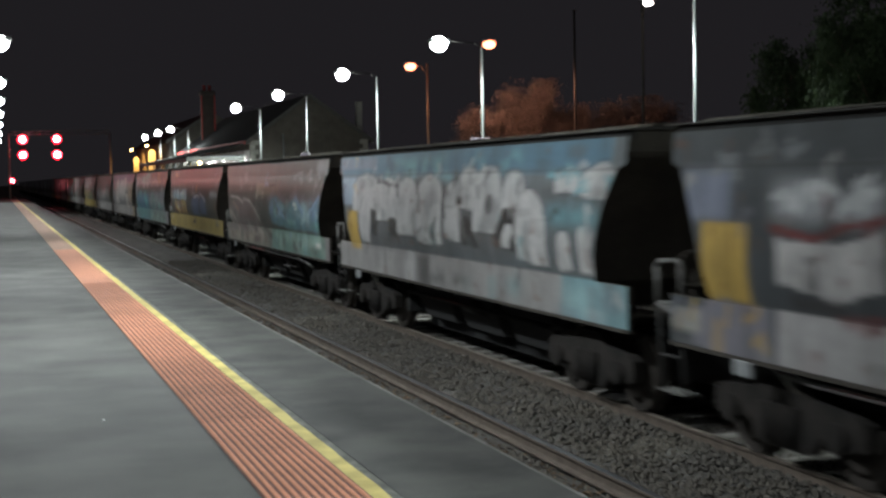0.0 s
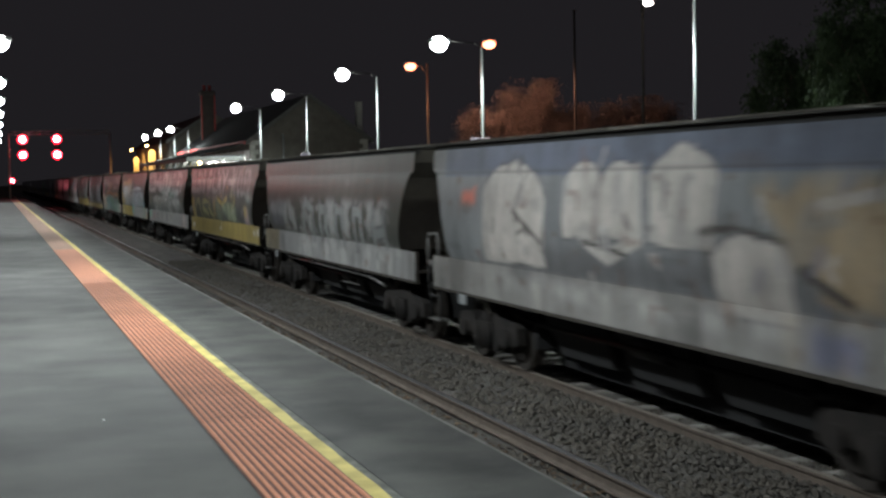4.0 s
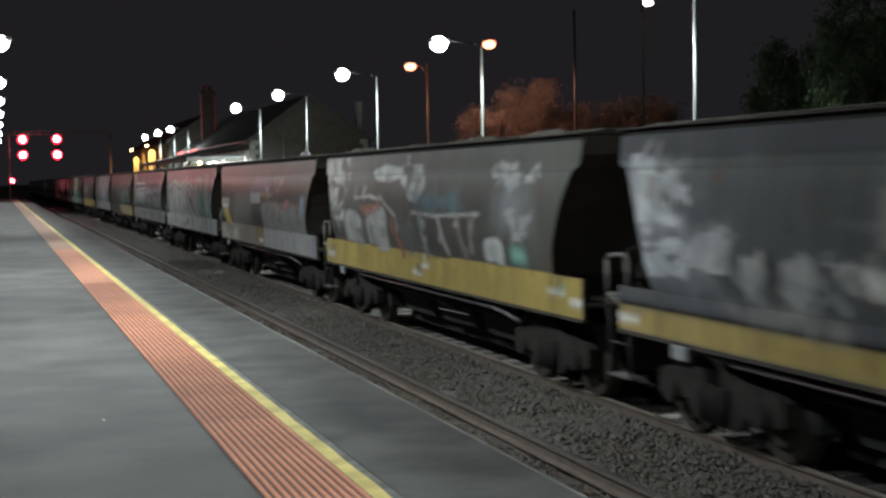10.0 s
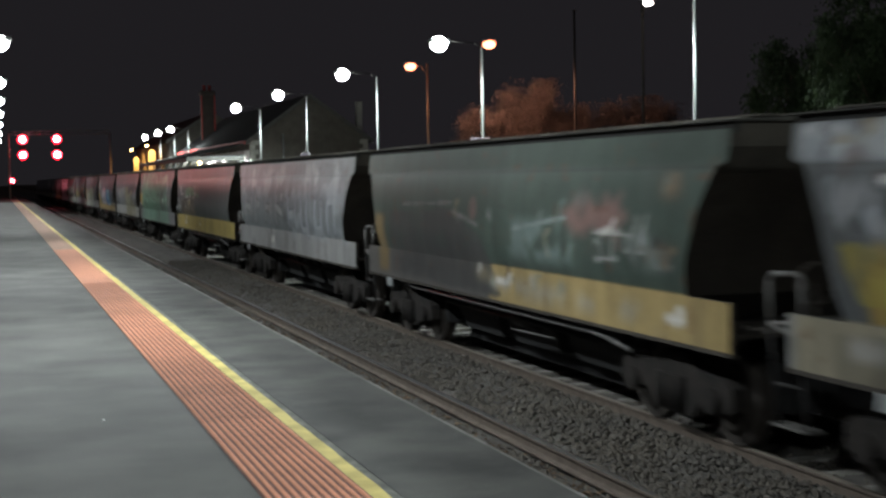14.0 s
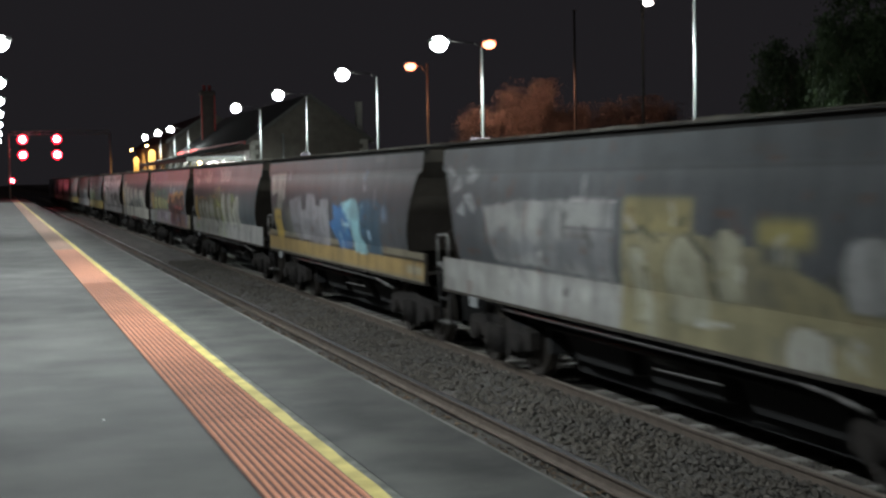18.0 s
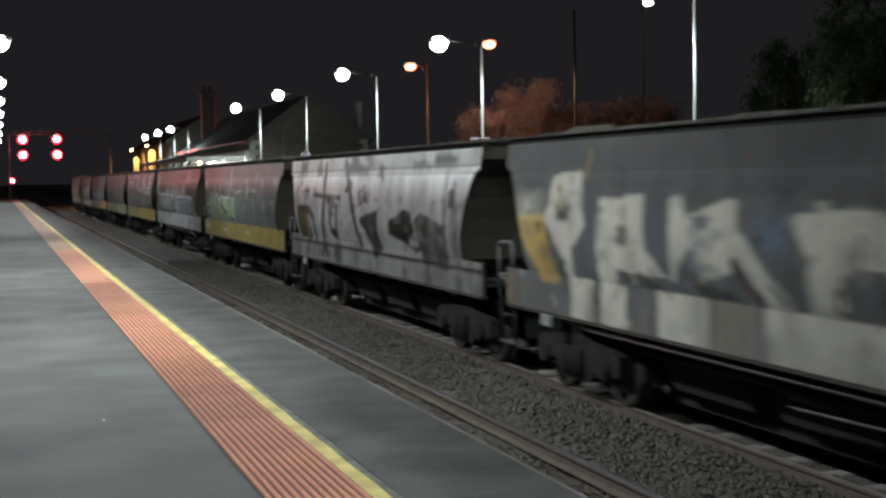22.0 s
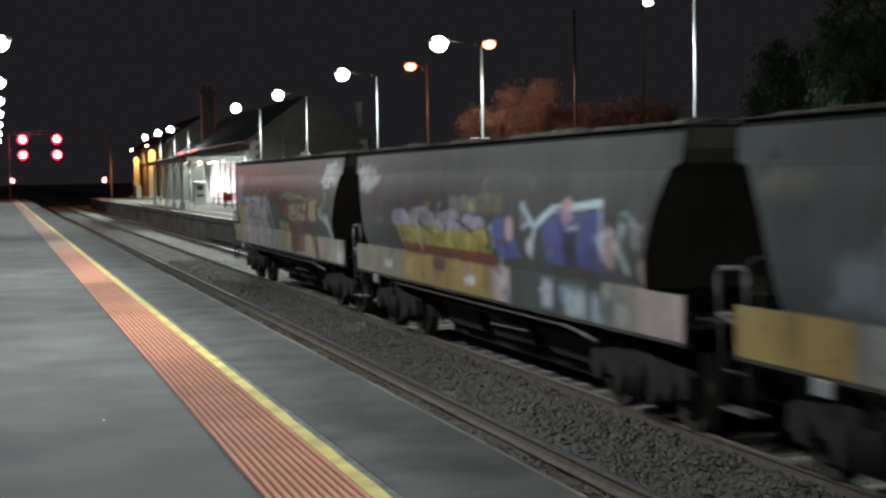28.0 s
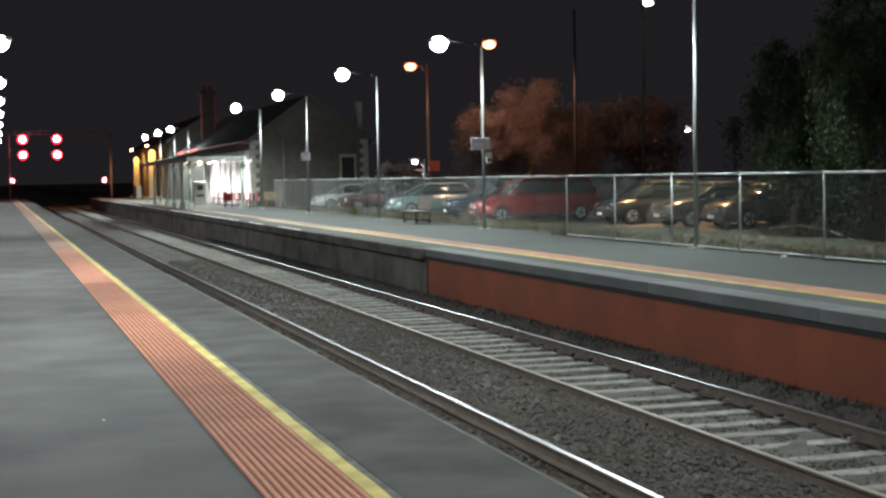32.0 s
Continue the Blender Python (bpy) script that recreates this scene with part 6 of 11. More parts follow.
on(13, "rect", 0.051, 0.131, 0.424, 0.535, (0.584, 0.584, 0.544), 0.004)
on(13, "poly", [(0.076, 0.414), (0.141, 0.426), (0.163, 0.218), (0.101, 0.199)], (0.478, 0.336, 0.085))
on(13, "rect", 0.241, 0.413, 0.258, 0.645, (0.111, 0.108, 0.102), 0.006)
on(13, "rect", 0.45, 0.63, 0.657, 0.834, (0.103, 0.122, 0.155), 0.006)
on(13, "rect", 0.418, 0.523, 0.516, 0.649, (0.283, 0.291, 0.291), 0.004)
on(13, "line", [(0.43, 0.486), (0.524, 0.496)], 0.03, (0.017, 0.016, 0.015))
on(13, "rect", 0.525, 0.651, 0.598, 0.65, (0.206, 0.178, 0.122), 0.004)
on(13, "rect", 0.432, 0.519, 0.224, 0.468, (0.042, 0.042, 0.037), 0.008)
on(13, "poly", [(0.542, 0.499), (0.612, 0.565), (0.673, 0.529), (0.739, 0.541), (0.808, 0.566), (0.932, 0.48), (0.932, 0.23), (0.548, 0.202)], (0.196, 0.196, 0.193))
on(13, "line", [(0.538, 0.439), (0.554, 0.244), (0.585, 0.095)], 0.05, (0.342, 0.215, 0.201))
on(13, "blob", 0.785, 0.516, 0.022, 0.06, (0.424, 0.161, 0.145))
on(13, "blob", 0.599, 0.563, 0.014, 0.05, (0.283, 0.184, 0.172))
on(13, "rect", 0.871, 0.886, 0.468, 0.551, (0.265, 0.146, 0.135), 0.01)
on(13, "blob", 0.917, 0.536, 0.014, 0.1, (0.184, 0.296, 0.395))
on(13, "line", [(0.718, 0.523), (0.763, 0.351)], 0.05, (0.334, 0.334, 0.324))
on(13, "line", [(0.662, 0.436), (0.704, 0.33)], 0.05, (0.062, 0.059, 0.056))
on(13, "line", [(0.861, 0.537), (0.899, 0.324)], 0.06, (0.062, 0.059, 0.056))
on(13, "cloud", 0.544, 0.931, 0.527, 0.572, (0.32, 0.212, 0.195), 0.4, 2.4)
on(13, "tags", 0.651, 0.734, 0.738, 0.822, (0.219, 0.219, 0.205), 6)
on(13, "rect", 0.654, 0.718, 0.58, 0.767, (0.106, 0.101, 0.093), 0.012)
on(13, "sill", 0.964, 0.982, (0.201, 0.245, 0.313))
on(13, "rect", 0.981, 0.997, 0.053, 0.154, (0.334, 0.334, 0.324), 0.006)
on(13, "cloud", 0.545, 0.951, 0.064, 0.174, (0.304, 0.229, 0.222), 0.35, 2)
on(13, "rect", 0.482, 0.522, 0.044, 0.089, (0.582, 0.575, 0.53), 0.004)
on(13, "cloud", 0.012, 0.257, -0.003, 0.18, (0.353, 0.344, 0.297), 0.5, 2.4)
on(13, "cloud", 0.012, 0.257, -0.003, 0.18, (0.125, 0.115, 0.097), 0.35, 2.4)
on(13, "rect", 0.165, 0.205, 0.078, 0.111, (0.513, 0.501, 0.442), 0.01)
on(13, "rect", 0.055, 0.144, 0.45, 0.553, (0.519, 0.519, 0.494), 0.006)
on(13, "line", [(0.068, 0.509), (0.137, 0.507)], 0.04, (0.132, 0.132, 0.132))
on(13, "haze", [(0.21, 0.466), (0.265, 0.464), (0.26, 0.261), (0.204, 0.25)], (0.124, 0.129, 0.119))
on(13, "tags", 0.144, 0.167, 0.475, 0.547, (0.19, 0.19, 0.177), 4)
on(14, "base", (0.161, 0.176, 0.177))
on(14, "sill", -1, 2, (0.384, 0.379, 0.359))
on(14, "poly", [(0.102, 0.565), (0.203, 0.743), (0.245, 0.743), (0.336, 0.63), (0.409, 0.732), (0.483, 0.817), (0.492, 0.621), (0.507, 0.708), (0.532, 0.719), (0.616, 0.62), (0.658, 0.78), (0.694, 0.8), (0.704, 0.531), (0.732, 0.229), (0.087, 0.224)], (0.344, 0.34, 0.321))
on(14, "line", [(0.069, 0.655), (0.193, 0.796), (0.256, 0.787), (0.337, 0.672), (0.407, 0.777), (0.483, 0.849)], 0.16, (0.171, 0.412, 0.359))
on(14, "line", [(0.497, 0.739), (0.524, 0.759), (0.616, 0.657), (0.657, 0.815), (0.696, 0.829), (0.706, 0.594), (0.727, 0.434), (0.738, 0.356)], 0.16, (0.171, 0.412, 0.359))
on(14, "line", [(0.086, 0.563), (0.203, 0.749), (0.244, 0.749), (0.336, 0.636), (0.409, 0.738), (0.482, 0.823)], 0.035, (0.015, 0.015, 0.015))
on(14, "line", [(0.506, 0.713), (0.531, 0.724), (0.616, 0.624), (0.658, 0.784), (0.694, 0.8)], 0.035, (0.015, 0.015, 0.015))
on(14, "line", [(0.165, 0.6), (0.172, 0.459)], 0.11, (0.044, 0.039, 0.037))
on(14, "line", [(0.23, 0.698), (0.251, 0.45), (0.254, 0.283)], 0.11, (0.142, 0.093, 0.071))
on(14, "line", [(0.338, 0.523), (0.356, 0.414), (0.372, 0.308)], 0.11, (0.042, 0.036, 0.034))
on(14, "line", [(0.499, 0.687), (0.514, 0.483), (0.517, 0.304)], 0.11, (0.118, 0.076, 0.059))
on(14, "line", [(0.559, 0.507), (0.604, 0.435)], 0.11, (0.019, 0.018, 0.018))
on(14, "line", [(0.604, 0.423), (0.632, 0.318)], 0.11, (0.107, 0.058, 0.049))
on(14, "line", [(0.199, 0.338), (0.196, 0.202)], 0.11, (0.077, 0.07, 0.064))
on(14, "line", [(0.367, 0.3), (0.366, 0.108)], 0.11, (0.197, 0.141, 0.093))
on(14, "line", [(0.565, 0.225), (0.58, 0.136)], 0.11, (0.168, 0.133, 0.108))
on(14, "line", [(0.655, 0.318), (0.666, 0.233)], 0.11, (0.107, 0.09, 0.078))
on(14, "line", [(0.613, 0.601), (0.618, 0.393)], 0.11, (0.187, 0.156, 0.123))
on(14, "blob", 0.504, 0.597, 0.007, 0.05, (0.395, 0.246, 0.128))
on(14, "poly", [(0.403, 0.033), (0.423, 0.096), (0.512, 0.203), (0.512, 0.156), (0.448, 0.041)], (0.088, 0.088, 0.086))
on(14, "poly", [(0.195, 0.051), (0.257, 0.13), (0.257, 0.092)], (0.095, 0.095, 0.093))
on(14, "rect", 0.086, 0.103, 0.058, 0.484, (0.199, 0.377, 0.337), 0.012)
on(14, "line", [(0.769, 0.703), (0.752, 0.498), (0.78, 0.319)], 0.24, (0.151, 0.396, 0.345))
on(14, "line", [(0.871, 0.721), (0.889, 0.461), (0.928, 0.245), (0.934, 0.024)], 0.17, (0.157, 0.397, 0.345))
on(14, "rect", 0.944, 0.978, 0.695, 0.796, (0.288, 0.297, 0.297), 0.01)
on(14, "line", [(0.803, 0.442), (0.835, 0.353), (0.833, 0.126)], 0.12, (0.039, 0.035, 0.033))
on(14, "rect", 0.915, 0.953, 0.3, 0.527, (0.189, 0.202, 0.224), 0.02)
on(14, "poly", [(0.802, 0.557), (0.825, 0.72), (0.864, 0.805), (0.864, 0.612), (0.882, 0.398), (0.898, 0.233), (0.839, 0.241), (0.822, 0.381)], (0.314, 0.328, 0.332))
on(14, "line", [(0.701, 0.82), (0.748, 0.824), (0.733, 0.53), (0.784, 0.321)], 0.17, (0.162, 0.48, 0.411))
on(14, "line", [(0.83, 0.858), (0.873, 0.855), (0.868, 0.612), (0.89, 0.4), (0.916, 0.292)], 0.17, (0.162, 0.48, 0.411))
on(14, "line", [(0.92, 0.288), (0.913, 0.042)], 0.12, (0.162, 0.48, 0.411))
on(14, "line", [(0.821, 0.494), (0.847, 0.34), (0.836, 0.153)], 0.09, (0.147, 0.11, 0.081))
on(14, "line", [(0.913, 0.436), (0.944, 0.326)], 0.08, (0.047, 0.046, 0.044))
on(14, "rect", 0.918, 0.95, 0.46, 0.543, (0.34, 0.36, 0.37), 0.012)
on(14, "tags", 0.947, 0.986, 0.71, 0.84, (0.377, 0.387, 0.398), 6)
on(14, "cloud", 0.093, 0.887, 0.027, 0.18, (0.362, 0.372, 0.362), 0.5, 2.4)
on(14, "line", [(0.38, 0.518), (0.419, 0.228)], 0.06, (0.08, 0.076, 0.072))
on(14, "line", [(0.5, 0.654), (0.582, 0.392), (0.648, 0.296)], 0.06, (0.08, 0.076, 0.072))
on(14, "line", [(0.175, 0.636), (0.25, 0.27)], 0.06, (0.09, 0.082, 0.071))
on(15, "base", (0.091, 0.098, 0.101))
on(15, "sill", -1, 2, (0.231, 0.231, 0.223))
on(15, "rect", 0.017, 0.127, 0.837, 0.986, (0.33, 0.354, 0.379), 0.006)
on(15, "rect", 0.092, 0.119, 0.173, 0.47, (0.295, 0.213, 0.073), 0.006)
on(15, "rect", 0.136, 0.441, 0.344, 0.616, (0.223, 0.226, 0.23), 0.008)
on(15, "line", [(0.103, 0.766), (0.443, 0.769)], 0.05, (0.57, 0.57, 0.57))
on(15, "line", [(0.131, 0.631), (0.423, 0.665)], 0.05, (0.489, 0.489, 0.489))
on(15, "line", [(0.437, 0.753), (0.448, 0.449)], 0.05, (0.444, 0.444, 0.444))
on(15, "line", [(0.215, 0.434), (0.253, 0.219)], 0.05, (0.044, 0.044, 0.047))
on(15, "line", [(0.381, 0.467), (0.397, 0.236)], 0.06, (0.054, 0.054, 0.057))
on(15, "piece", 0.457, 0.679, 0.326, 0.553, 4, (0.223, 0.226, 0.23), (0.054, 0.054, 0.057), 0.16)
on(15, "cloud", 0.464, 0.68, 0.342, 0.547, (0.265, 0.269, 0.273), 0.5, 1.8)
on(15, "line", [(0.464, 0.554), (0.582, 0.566)], 0.05, (0.446, 0.458, 0.458))
on(15, "line", [(0.571, 0.662), (0.611, 0.676), (0.619, 0.585)], 0.07, (0.389, 0.4, 0.4))
on(15, "line", [(0.464, 0.516), (0.538, 0.523)], 0.05, (0.026, 0.026, 0.028))
on(15, "line", [(0.634, 0.532), (0.725, 0.575), (0.756, 0.629)], 0.06, (0.026, 0.026, 0.028))
on(15, "poly", [(0.676, 0.593), (0.715, 0.662), (0.785, 0.701), (0.848, 0.691), (0.864, 0.411), (0.837, 0.355), (0.711, 0.349)], (0.274, 0.274, 0.266))
on(15, "piece", 0.689, 0.864, 0.388, 0.621, 3, (0.334, 0.334, 0.324), (0.07, 0.07, 0.07), 0.2)
on(15, "piece", 0.863, 0.937, 0.356, 0.597, 2, (0.265, 0.269, 0.273), (0.065, 0.065, 0.068), 0.18)
on(15, "line", [(0.708, 0.533), (0.724, 0.359)], 0.06, (0.053, 0.053, 0.053))
on(15, "line", [(0.764, 0.618), (0.781, 0.476)], 0.05, (0.034, 0.034, 0.034))
on(15, "line", [(0.83, 0.599), (0.913, 0.62)], 0.04, (0.444, 0.444, 0.444))
on(15, "line", [(0.834, 0.568), (0.9, 0.576)], 0.05, (0.022, 0.022, 0.023))
on(15, "cloud", 0.885, 0.936, 0.64, 0.805, (0.255, 0.263, 0.263), 0.6, 1.8)
on(15, "cloud", 0.857, 0.936, 0.315, 0.585, (0.203, 0.206, 0.21), 0.5, 1.6)
on(15, "cloud", 0.565, 0.622, 0.78, 0.868, (0.084, 0.133, 0.246), 0.6, 1.6)
on(15, "cloud", 0.748, 0.802, 0.833, 0.949, (0.084, 0.133, 0.246), 0.6, 1.6)
on(15, "cloud", 0.179, 0.931, 0.064, 0.194, (0.132, 0.132, 0.132), 0.42, 2.2)
on(15, "rect", 0.45, 0.525, 0.132, 0.224, (0.139, 0.156, 0.175), 0.012)
on(15, "haze", [(0.474, 0.578), (0.931, 0.598), (0.93, 0.274), (0.468, 0.303)], (0.126, 0.132, 0.137))
on(15, "rect", 0.124, 0.418, 0.492, 0.58, (0.349, 0.354, 0.359), 0.01)
on(15, "line", [(0.105, 0.76), (0.45, 0.766)], 0.045, (0.489, 0.489, 0.489))
on(15, "line", [(0.131, 0.627), (0.414, 0.653)], 0.045, (0.459, 0.459, 0.459))
on(15, "line", [(0.447, 0.75), (0.454, 0.378)], 0.06, (0.521, 0.521, 0.521))
on(15, "hump", 0.565, 0.636, 0.56, 0.68, (0.3, 0.305, 0.314))
on(15, "hump", 0.724, 0.781, 0.541, 0.67, (0.3, 0.305, 0.314))
on(15, "hump", 0.674, 0.72, 0.531, 0.613, (0.3, 0.305, 0.314))
on(15, "hump", 0.892, 0.946, 0.628, 0.795, (0.3, 0.305, 0.314))
on(15, "line", [(0.522, 0.591), (0.577, 0.582)], 0.05, (0.459, 0.459, 0.459))
on(15, "line", [(0.645, 0.519), (0.697, 0.602), (0.725, 0.638)], 0.05, (0.489, 0.489, 0.489))
on(15, "line", [(0.793, 0.624), (0.843, 0.599), (0.906, 0.609)], 0.05, (0.489, 0.489, 0.489))
on(15, "line", [(0.645, 0.485), (0.781, 0.554), (0.911, 0.576)], 0.04, (0.015, 0.015, 0.016))
on(15, "poly", [(0.727, 0.506), (0.807, 0.536), (0.85, 0.468), (0.877, 0.356), (0.836, 0.276), (0.761, 0.286), (0.733, 0.376)], (0.264, 0.268, 0.264))
on(15, "poly", [(0.906, 0.538), (0.942, 0.558), (0.932, 0.289), (0.907, 0.308)], (0.265, 0.269, 0.273))
on(15, "poly", [(0.454, 0.378), (0.551, 0.419), (0.542, 0.285), (0.457, 0.3)], (0.083, 0.083, 0.085))
on(15, "poly", [(0.645, 0.492), (0.713, 0.487), (0.684, 0.294), (0.629, 0.294)], (0.089, 0.089, 0.091))
on(15, "rect", 0.814, 0.855, 0.379, 0.429, (0.132, 0.132, 0.132), 0.012)
on(15, "line", [(0.587, 0.518), (0.608, 0.341)], 0.06, (0.054, 0.054, 0.057))
on(15, "cloud", 0.916, 0.992, 0.791, 0.992, (0.333, 0.333, 0.314), 0.5, 1.8)
on(15, "rect", 0.975, 0.998, 0.128, 0.224, (0.582, 0.575, 0.53), 0.004)
on(15, "tags", 0.864, 0.971, 0.603, 0.885, (0.312, 0.321, 0.321), 10)
on(15, "cloud", 0.012, 0.121, 0.844, 0.983, (0.407, 0.428, 0.44), 0.65, 1.8)
on(15, "line", [(0.016, 0.96), (0.101, 0.957)], 0.06, (0.447, 0.459, 0.471))
on(15, "poly", [(0.068, 0.511), (0.118, 0.521), (0.121, 0.311), (0.086, 0.313)], (0.312, 0.267, 0.072))
on(15, "sill", 0.007, 0.125, (0.25, 0.227, 0.166))
on(15, "rect", 0.069, 0.109, 0.088, 0.164, (0.437, 0.426, 0.384), 0.008)
on(15, "cloud", 0.045, 0.129, 0.543, 0.762, (0.267, 0.275, 0.283), 0.45, 2)
on(16, "base", (0.06, 0.081, 0.068))
on(16, "sill", -1, 0.493, (0.097, 0.094, 0.088))
on(16, "sill", 0.494, 2, (0.325, 0.246, 0.113))
on(16, "rect", 0.056, 0.101, 0.039, 0.504, (0.194, 0.144, 0.073), 0.008)
on(16, "poly", [(0.132, 0.526), (0.372, 0.579), (0.479, 0.414), (0.53, 0.029), (0.112, 0.043)], (0.064, 0.064, 0.062))
on(16, "line", [(0.191, 0.596), (0.382, 0.621)], 0.04, (0.2, 0.2, 0.194))
on(16, "line", [(0.388, 0.561), (0.473, 0.477)], 0.05, (0.18, 0.174, 0.167))
on(16, "blob", 0.458, 0.589, 0.013, 0.08, (0.157, 0.111, 0.1))
on(16, "cloud", 0.57, 0.724, 0.301, 0.532, (0.15, 0.197, 0.181), 0.6, 1.8)
on(16, "haze", [(0.705, 0.608), (0.746, 0.689), (0.823, 0.67), (0.839, 0.58), (0.811, 0.48), (0.724, 0.482)], (0.216, 0.134, 0.119))
on(16, "line", [(0.777, 0.495), (0.826, 0.498), (0.86, 0.48)], 0.035, (0.32, 0.32, 0.302))
on(16, "line", [(0.779, 0.349), (0.823, 0.366)], 0.03, (0.287, 0.296, 0.287))
on(16, "line", [(0.84, 0.414), (0.873, 0.413)], 0.03, (0.287, 0.296, 0.287))
on(16, "line", [(0.89, 0.349), (0.92, 0.352)], 0.03, (0.264, 0.272, 0.256))
on(16, "cloud", 0.811, 0.914, 0.338, 0.504, (0.137, 0.159, 0.148), 0.5, 2)
on(16, "line", [(0.582, 0.476), (0.714, 0.563)], 0.04, (0.211, 0.256, 0.24))
on(16, "cloud", 0.504, 0.908, 0.055, 0.145, (0.33, 0.293, 0.214), 0.45, 2)
on(16, "rect", 0.518, 0.554, 0.109, 0.152, (0.582, 0.575, 0.53), 0.004)
on(16, "rect", 0.9, 0.933, 0.083, 0.123, (0.582, 0.575, 0.53), 0.004)
on(16, "rect", 0.903, 0.929, 0.699, 0.783, (0.196, 0.14, 0.089), 0.015)
on(16, "rect", 0.458, 0.504, 0.145, 0.173, (0.287, 0.246, 0.146), 0.02)
on(17, "base", (0.153, 0.167, 0.17))
on(17, "sill", -1, 2, (0.252, 0.252, 0.244))
on(17, "piece", 0.08, 0.5, 0.28, 0.66, 4, (0.264, 0.268, 0.264), (0.07, 0.07, 0.07), 0.15)
on(17, "piece", 0.52, 0.92, 0.25, 0.64, 4, (0.303, 0.316, 0.33), (0.077, 0.084, 0.101), 0.16)
on(17, "cloud", 0.05, 0.95, 0.6, 0.95, (0.268, 0.28, 0.289), 0.45, 1.8)
on(17, "rect", 0.35, 0.38, 0.08, 0.15, (0.582, 0.575, 0.53), 0.003)
on(17, "cloud", 0.5, 0.95, 0.2, 0.7, (0.257, 0.274, 0.282), 0.45, 1.6)
on(18, "base", (0.07, 0.078, 0.078))
on(18, "sill", -1, 2, (0.322, 0.251, 0.081))
on(18, "poly", [(0.114, 0.469), (0.189, 0.538), (0.389, 0.591), (0.384, 0.263), (0.108, 0.233)], (0.1, 0.079, 0.059))
on(18, "cloud", 0.119, 0.385, 0.275, 0.482, (0.048, 0.043, 0.036), 0.42, 2)
on(18, "cloud", 0.119, 0.385, 0.275, 0.482, (0.165, 0.13, 0.089), 0.36, 2.2)
on(18, "poly", [(0.189, 0.519), (0.223, 0.666), (0.28, 0.7), (0.357, 0.695), (0.389, 0.648), (0.398, 0.584), (0.321, 0.57), (0.208, 0.518)], (0.098, 0.257, 0.13))
on(18, "poly", [(0.428, 0.604), (0.474, 0.641), (0.475, 0.522), (0.434, 0.542)], (0.094, 0.228, 0.121))
on(18, "rect", 0.095, 0.126, 0.619, 0.709, (0.294, 0.331, 0.331), 0.006)
on(18, "rect", 0.123, 0.177, 0.571, 0.596, (0.407, 0.381, 0.355), 0.004)
on(18, "rect", 0.129, 0.175, 0.467, 0.555, (0.127, 0.117, 0.112), 0.006)
on(18, "rect", 0.046, 0.092, 0.441, 0.49, (0.222, 0.23, 0.222), 0.006)
on(18, "rect", 0.063, 0.111, 0.336, 0.385, (0.239, 0.239, 0.217), 0.006)
on(18, "line", [(0.194, 0.485), (0.276, 0.517), (0.291, 0.581)], 0.05, (0.015, 0.014, 0.013))
on(18, "line", [(0.32, 0.622), (0.355, 0.622)], 0.06, (0.015, 0.014, 0.013))
on(18, "line", [(0.363, 0.559), (0.395, 0.562)], 0.05, (0.015, 0.014, 0.013))
on(18, "poly", [(0.272, 0.491), (0.292, 0.521), (0.306, 0.367), (0.283, 0.383)], (0.436, 0.321, 0.084))
on(18, "line", [(0.203, 0.522), (0.275, 0.547)], 0.04, (0.483, 0.459, 0.436))
on(18, "line", [(0.295, 0.565), (0.321, 0.546)], 0.04, (0.483, 0.459, 0.436))
on(18, "line", [(0.363, 0.532), (0.389, 0.534)], 0.04, (0.483, 0.459, 0.436))
on(18, "rect", 0.367, 0.474, 0.606, 0.722, (0.131, 0.118, 0.093), 0.006)
on(18, "line", [(0.389, 0.576), (0.425, 0.568)], 0.03, (0.249, 0.241, 0.226))
on(18, "cloud", 0.389, 0.46, 0.272, 0.521, (0.087, 0.082, 0.087), 0.5, 2)
on(18, "rect", 0.003, 0.037, 0.341, 0.518, (0.122, 0.122, 0.068), 0.012)
on(18, "rect", 0.164, 0.202, 0.083, 0.127, (0.582, 0.575, 0.53), 0.004)
on(18, "rect", 0.447, 0.468, 0.09, 0.135, (0.582, 0.575, 0.53), 0.004)
on(19, "base", (0.073, 0.075, 0.071))
on(19, "sill", -1, 0.077, (0.18, 0.174, 0.171))
on(19, "sill", 0.079, 0.852, (0.149, 0.243, 0.182))
on(19, "sill", 0.859, 2, (0.171, 0.162, 0.165))
on(19, "poly", [(0.118, 0.805), (0.139, 0.937), (0.177, 0.983), (0.216, 0.921), (0.227, 0.827), (0.239, 0.926), (0.267, 0.966), (0.291, 0.824), (0.321, 0.944), (0.354, 0.96), (0.385, 0.803), (0.441, 0.794), (0.439, 0.954), (0.531, 0.963), (0.554, 0.79), (0.614, 0.794), (0.613, 0.905), (0.639, 0.95), (0.661, 0.919), (0.678, 0.791), (0.679, 0.896), (0.705, 0.928), (0.729, 0.884), (0.746, 0.739), (0.744, 0.653), (0.711, 0.561), (0.678, 0.576), (0.663, 0.271), (0.606, 0.203), (0.112, 0.205)], (0.107, 0.198, 0.136))
on(19, "poly", [(0.755, 0.929), (0.814, 0.951), (0.831, 0.807), (0.811, 0.509), (0.858, 0.499), (0.855, 0.265), (0.72, 0.244), (0.718, 0.436), (0.751, 0.494), (0.767, 0.571)], (0.107, 0.198, 0.136))
on(19, "cloud", 0.108, 0.748, 0.32, 0.973, (0.116, 0.227, 0.153), 0.42, 1.4)
on(19, "cloud", 0.108, 0.856, 0.366, 0.973, (0.219, 0.397, 0.281), 0.3, 1.8)
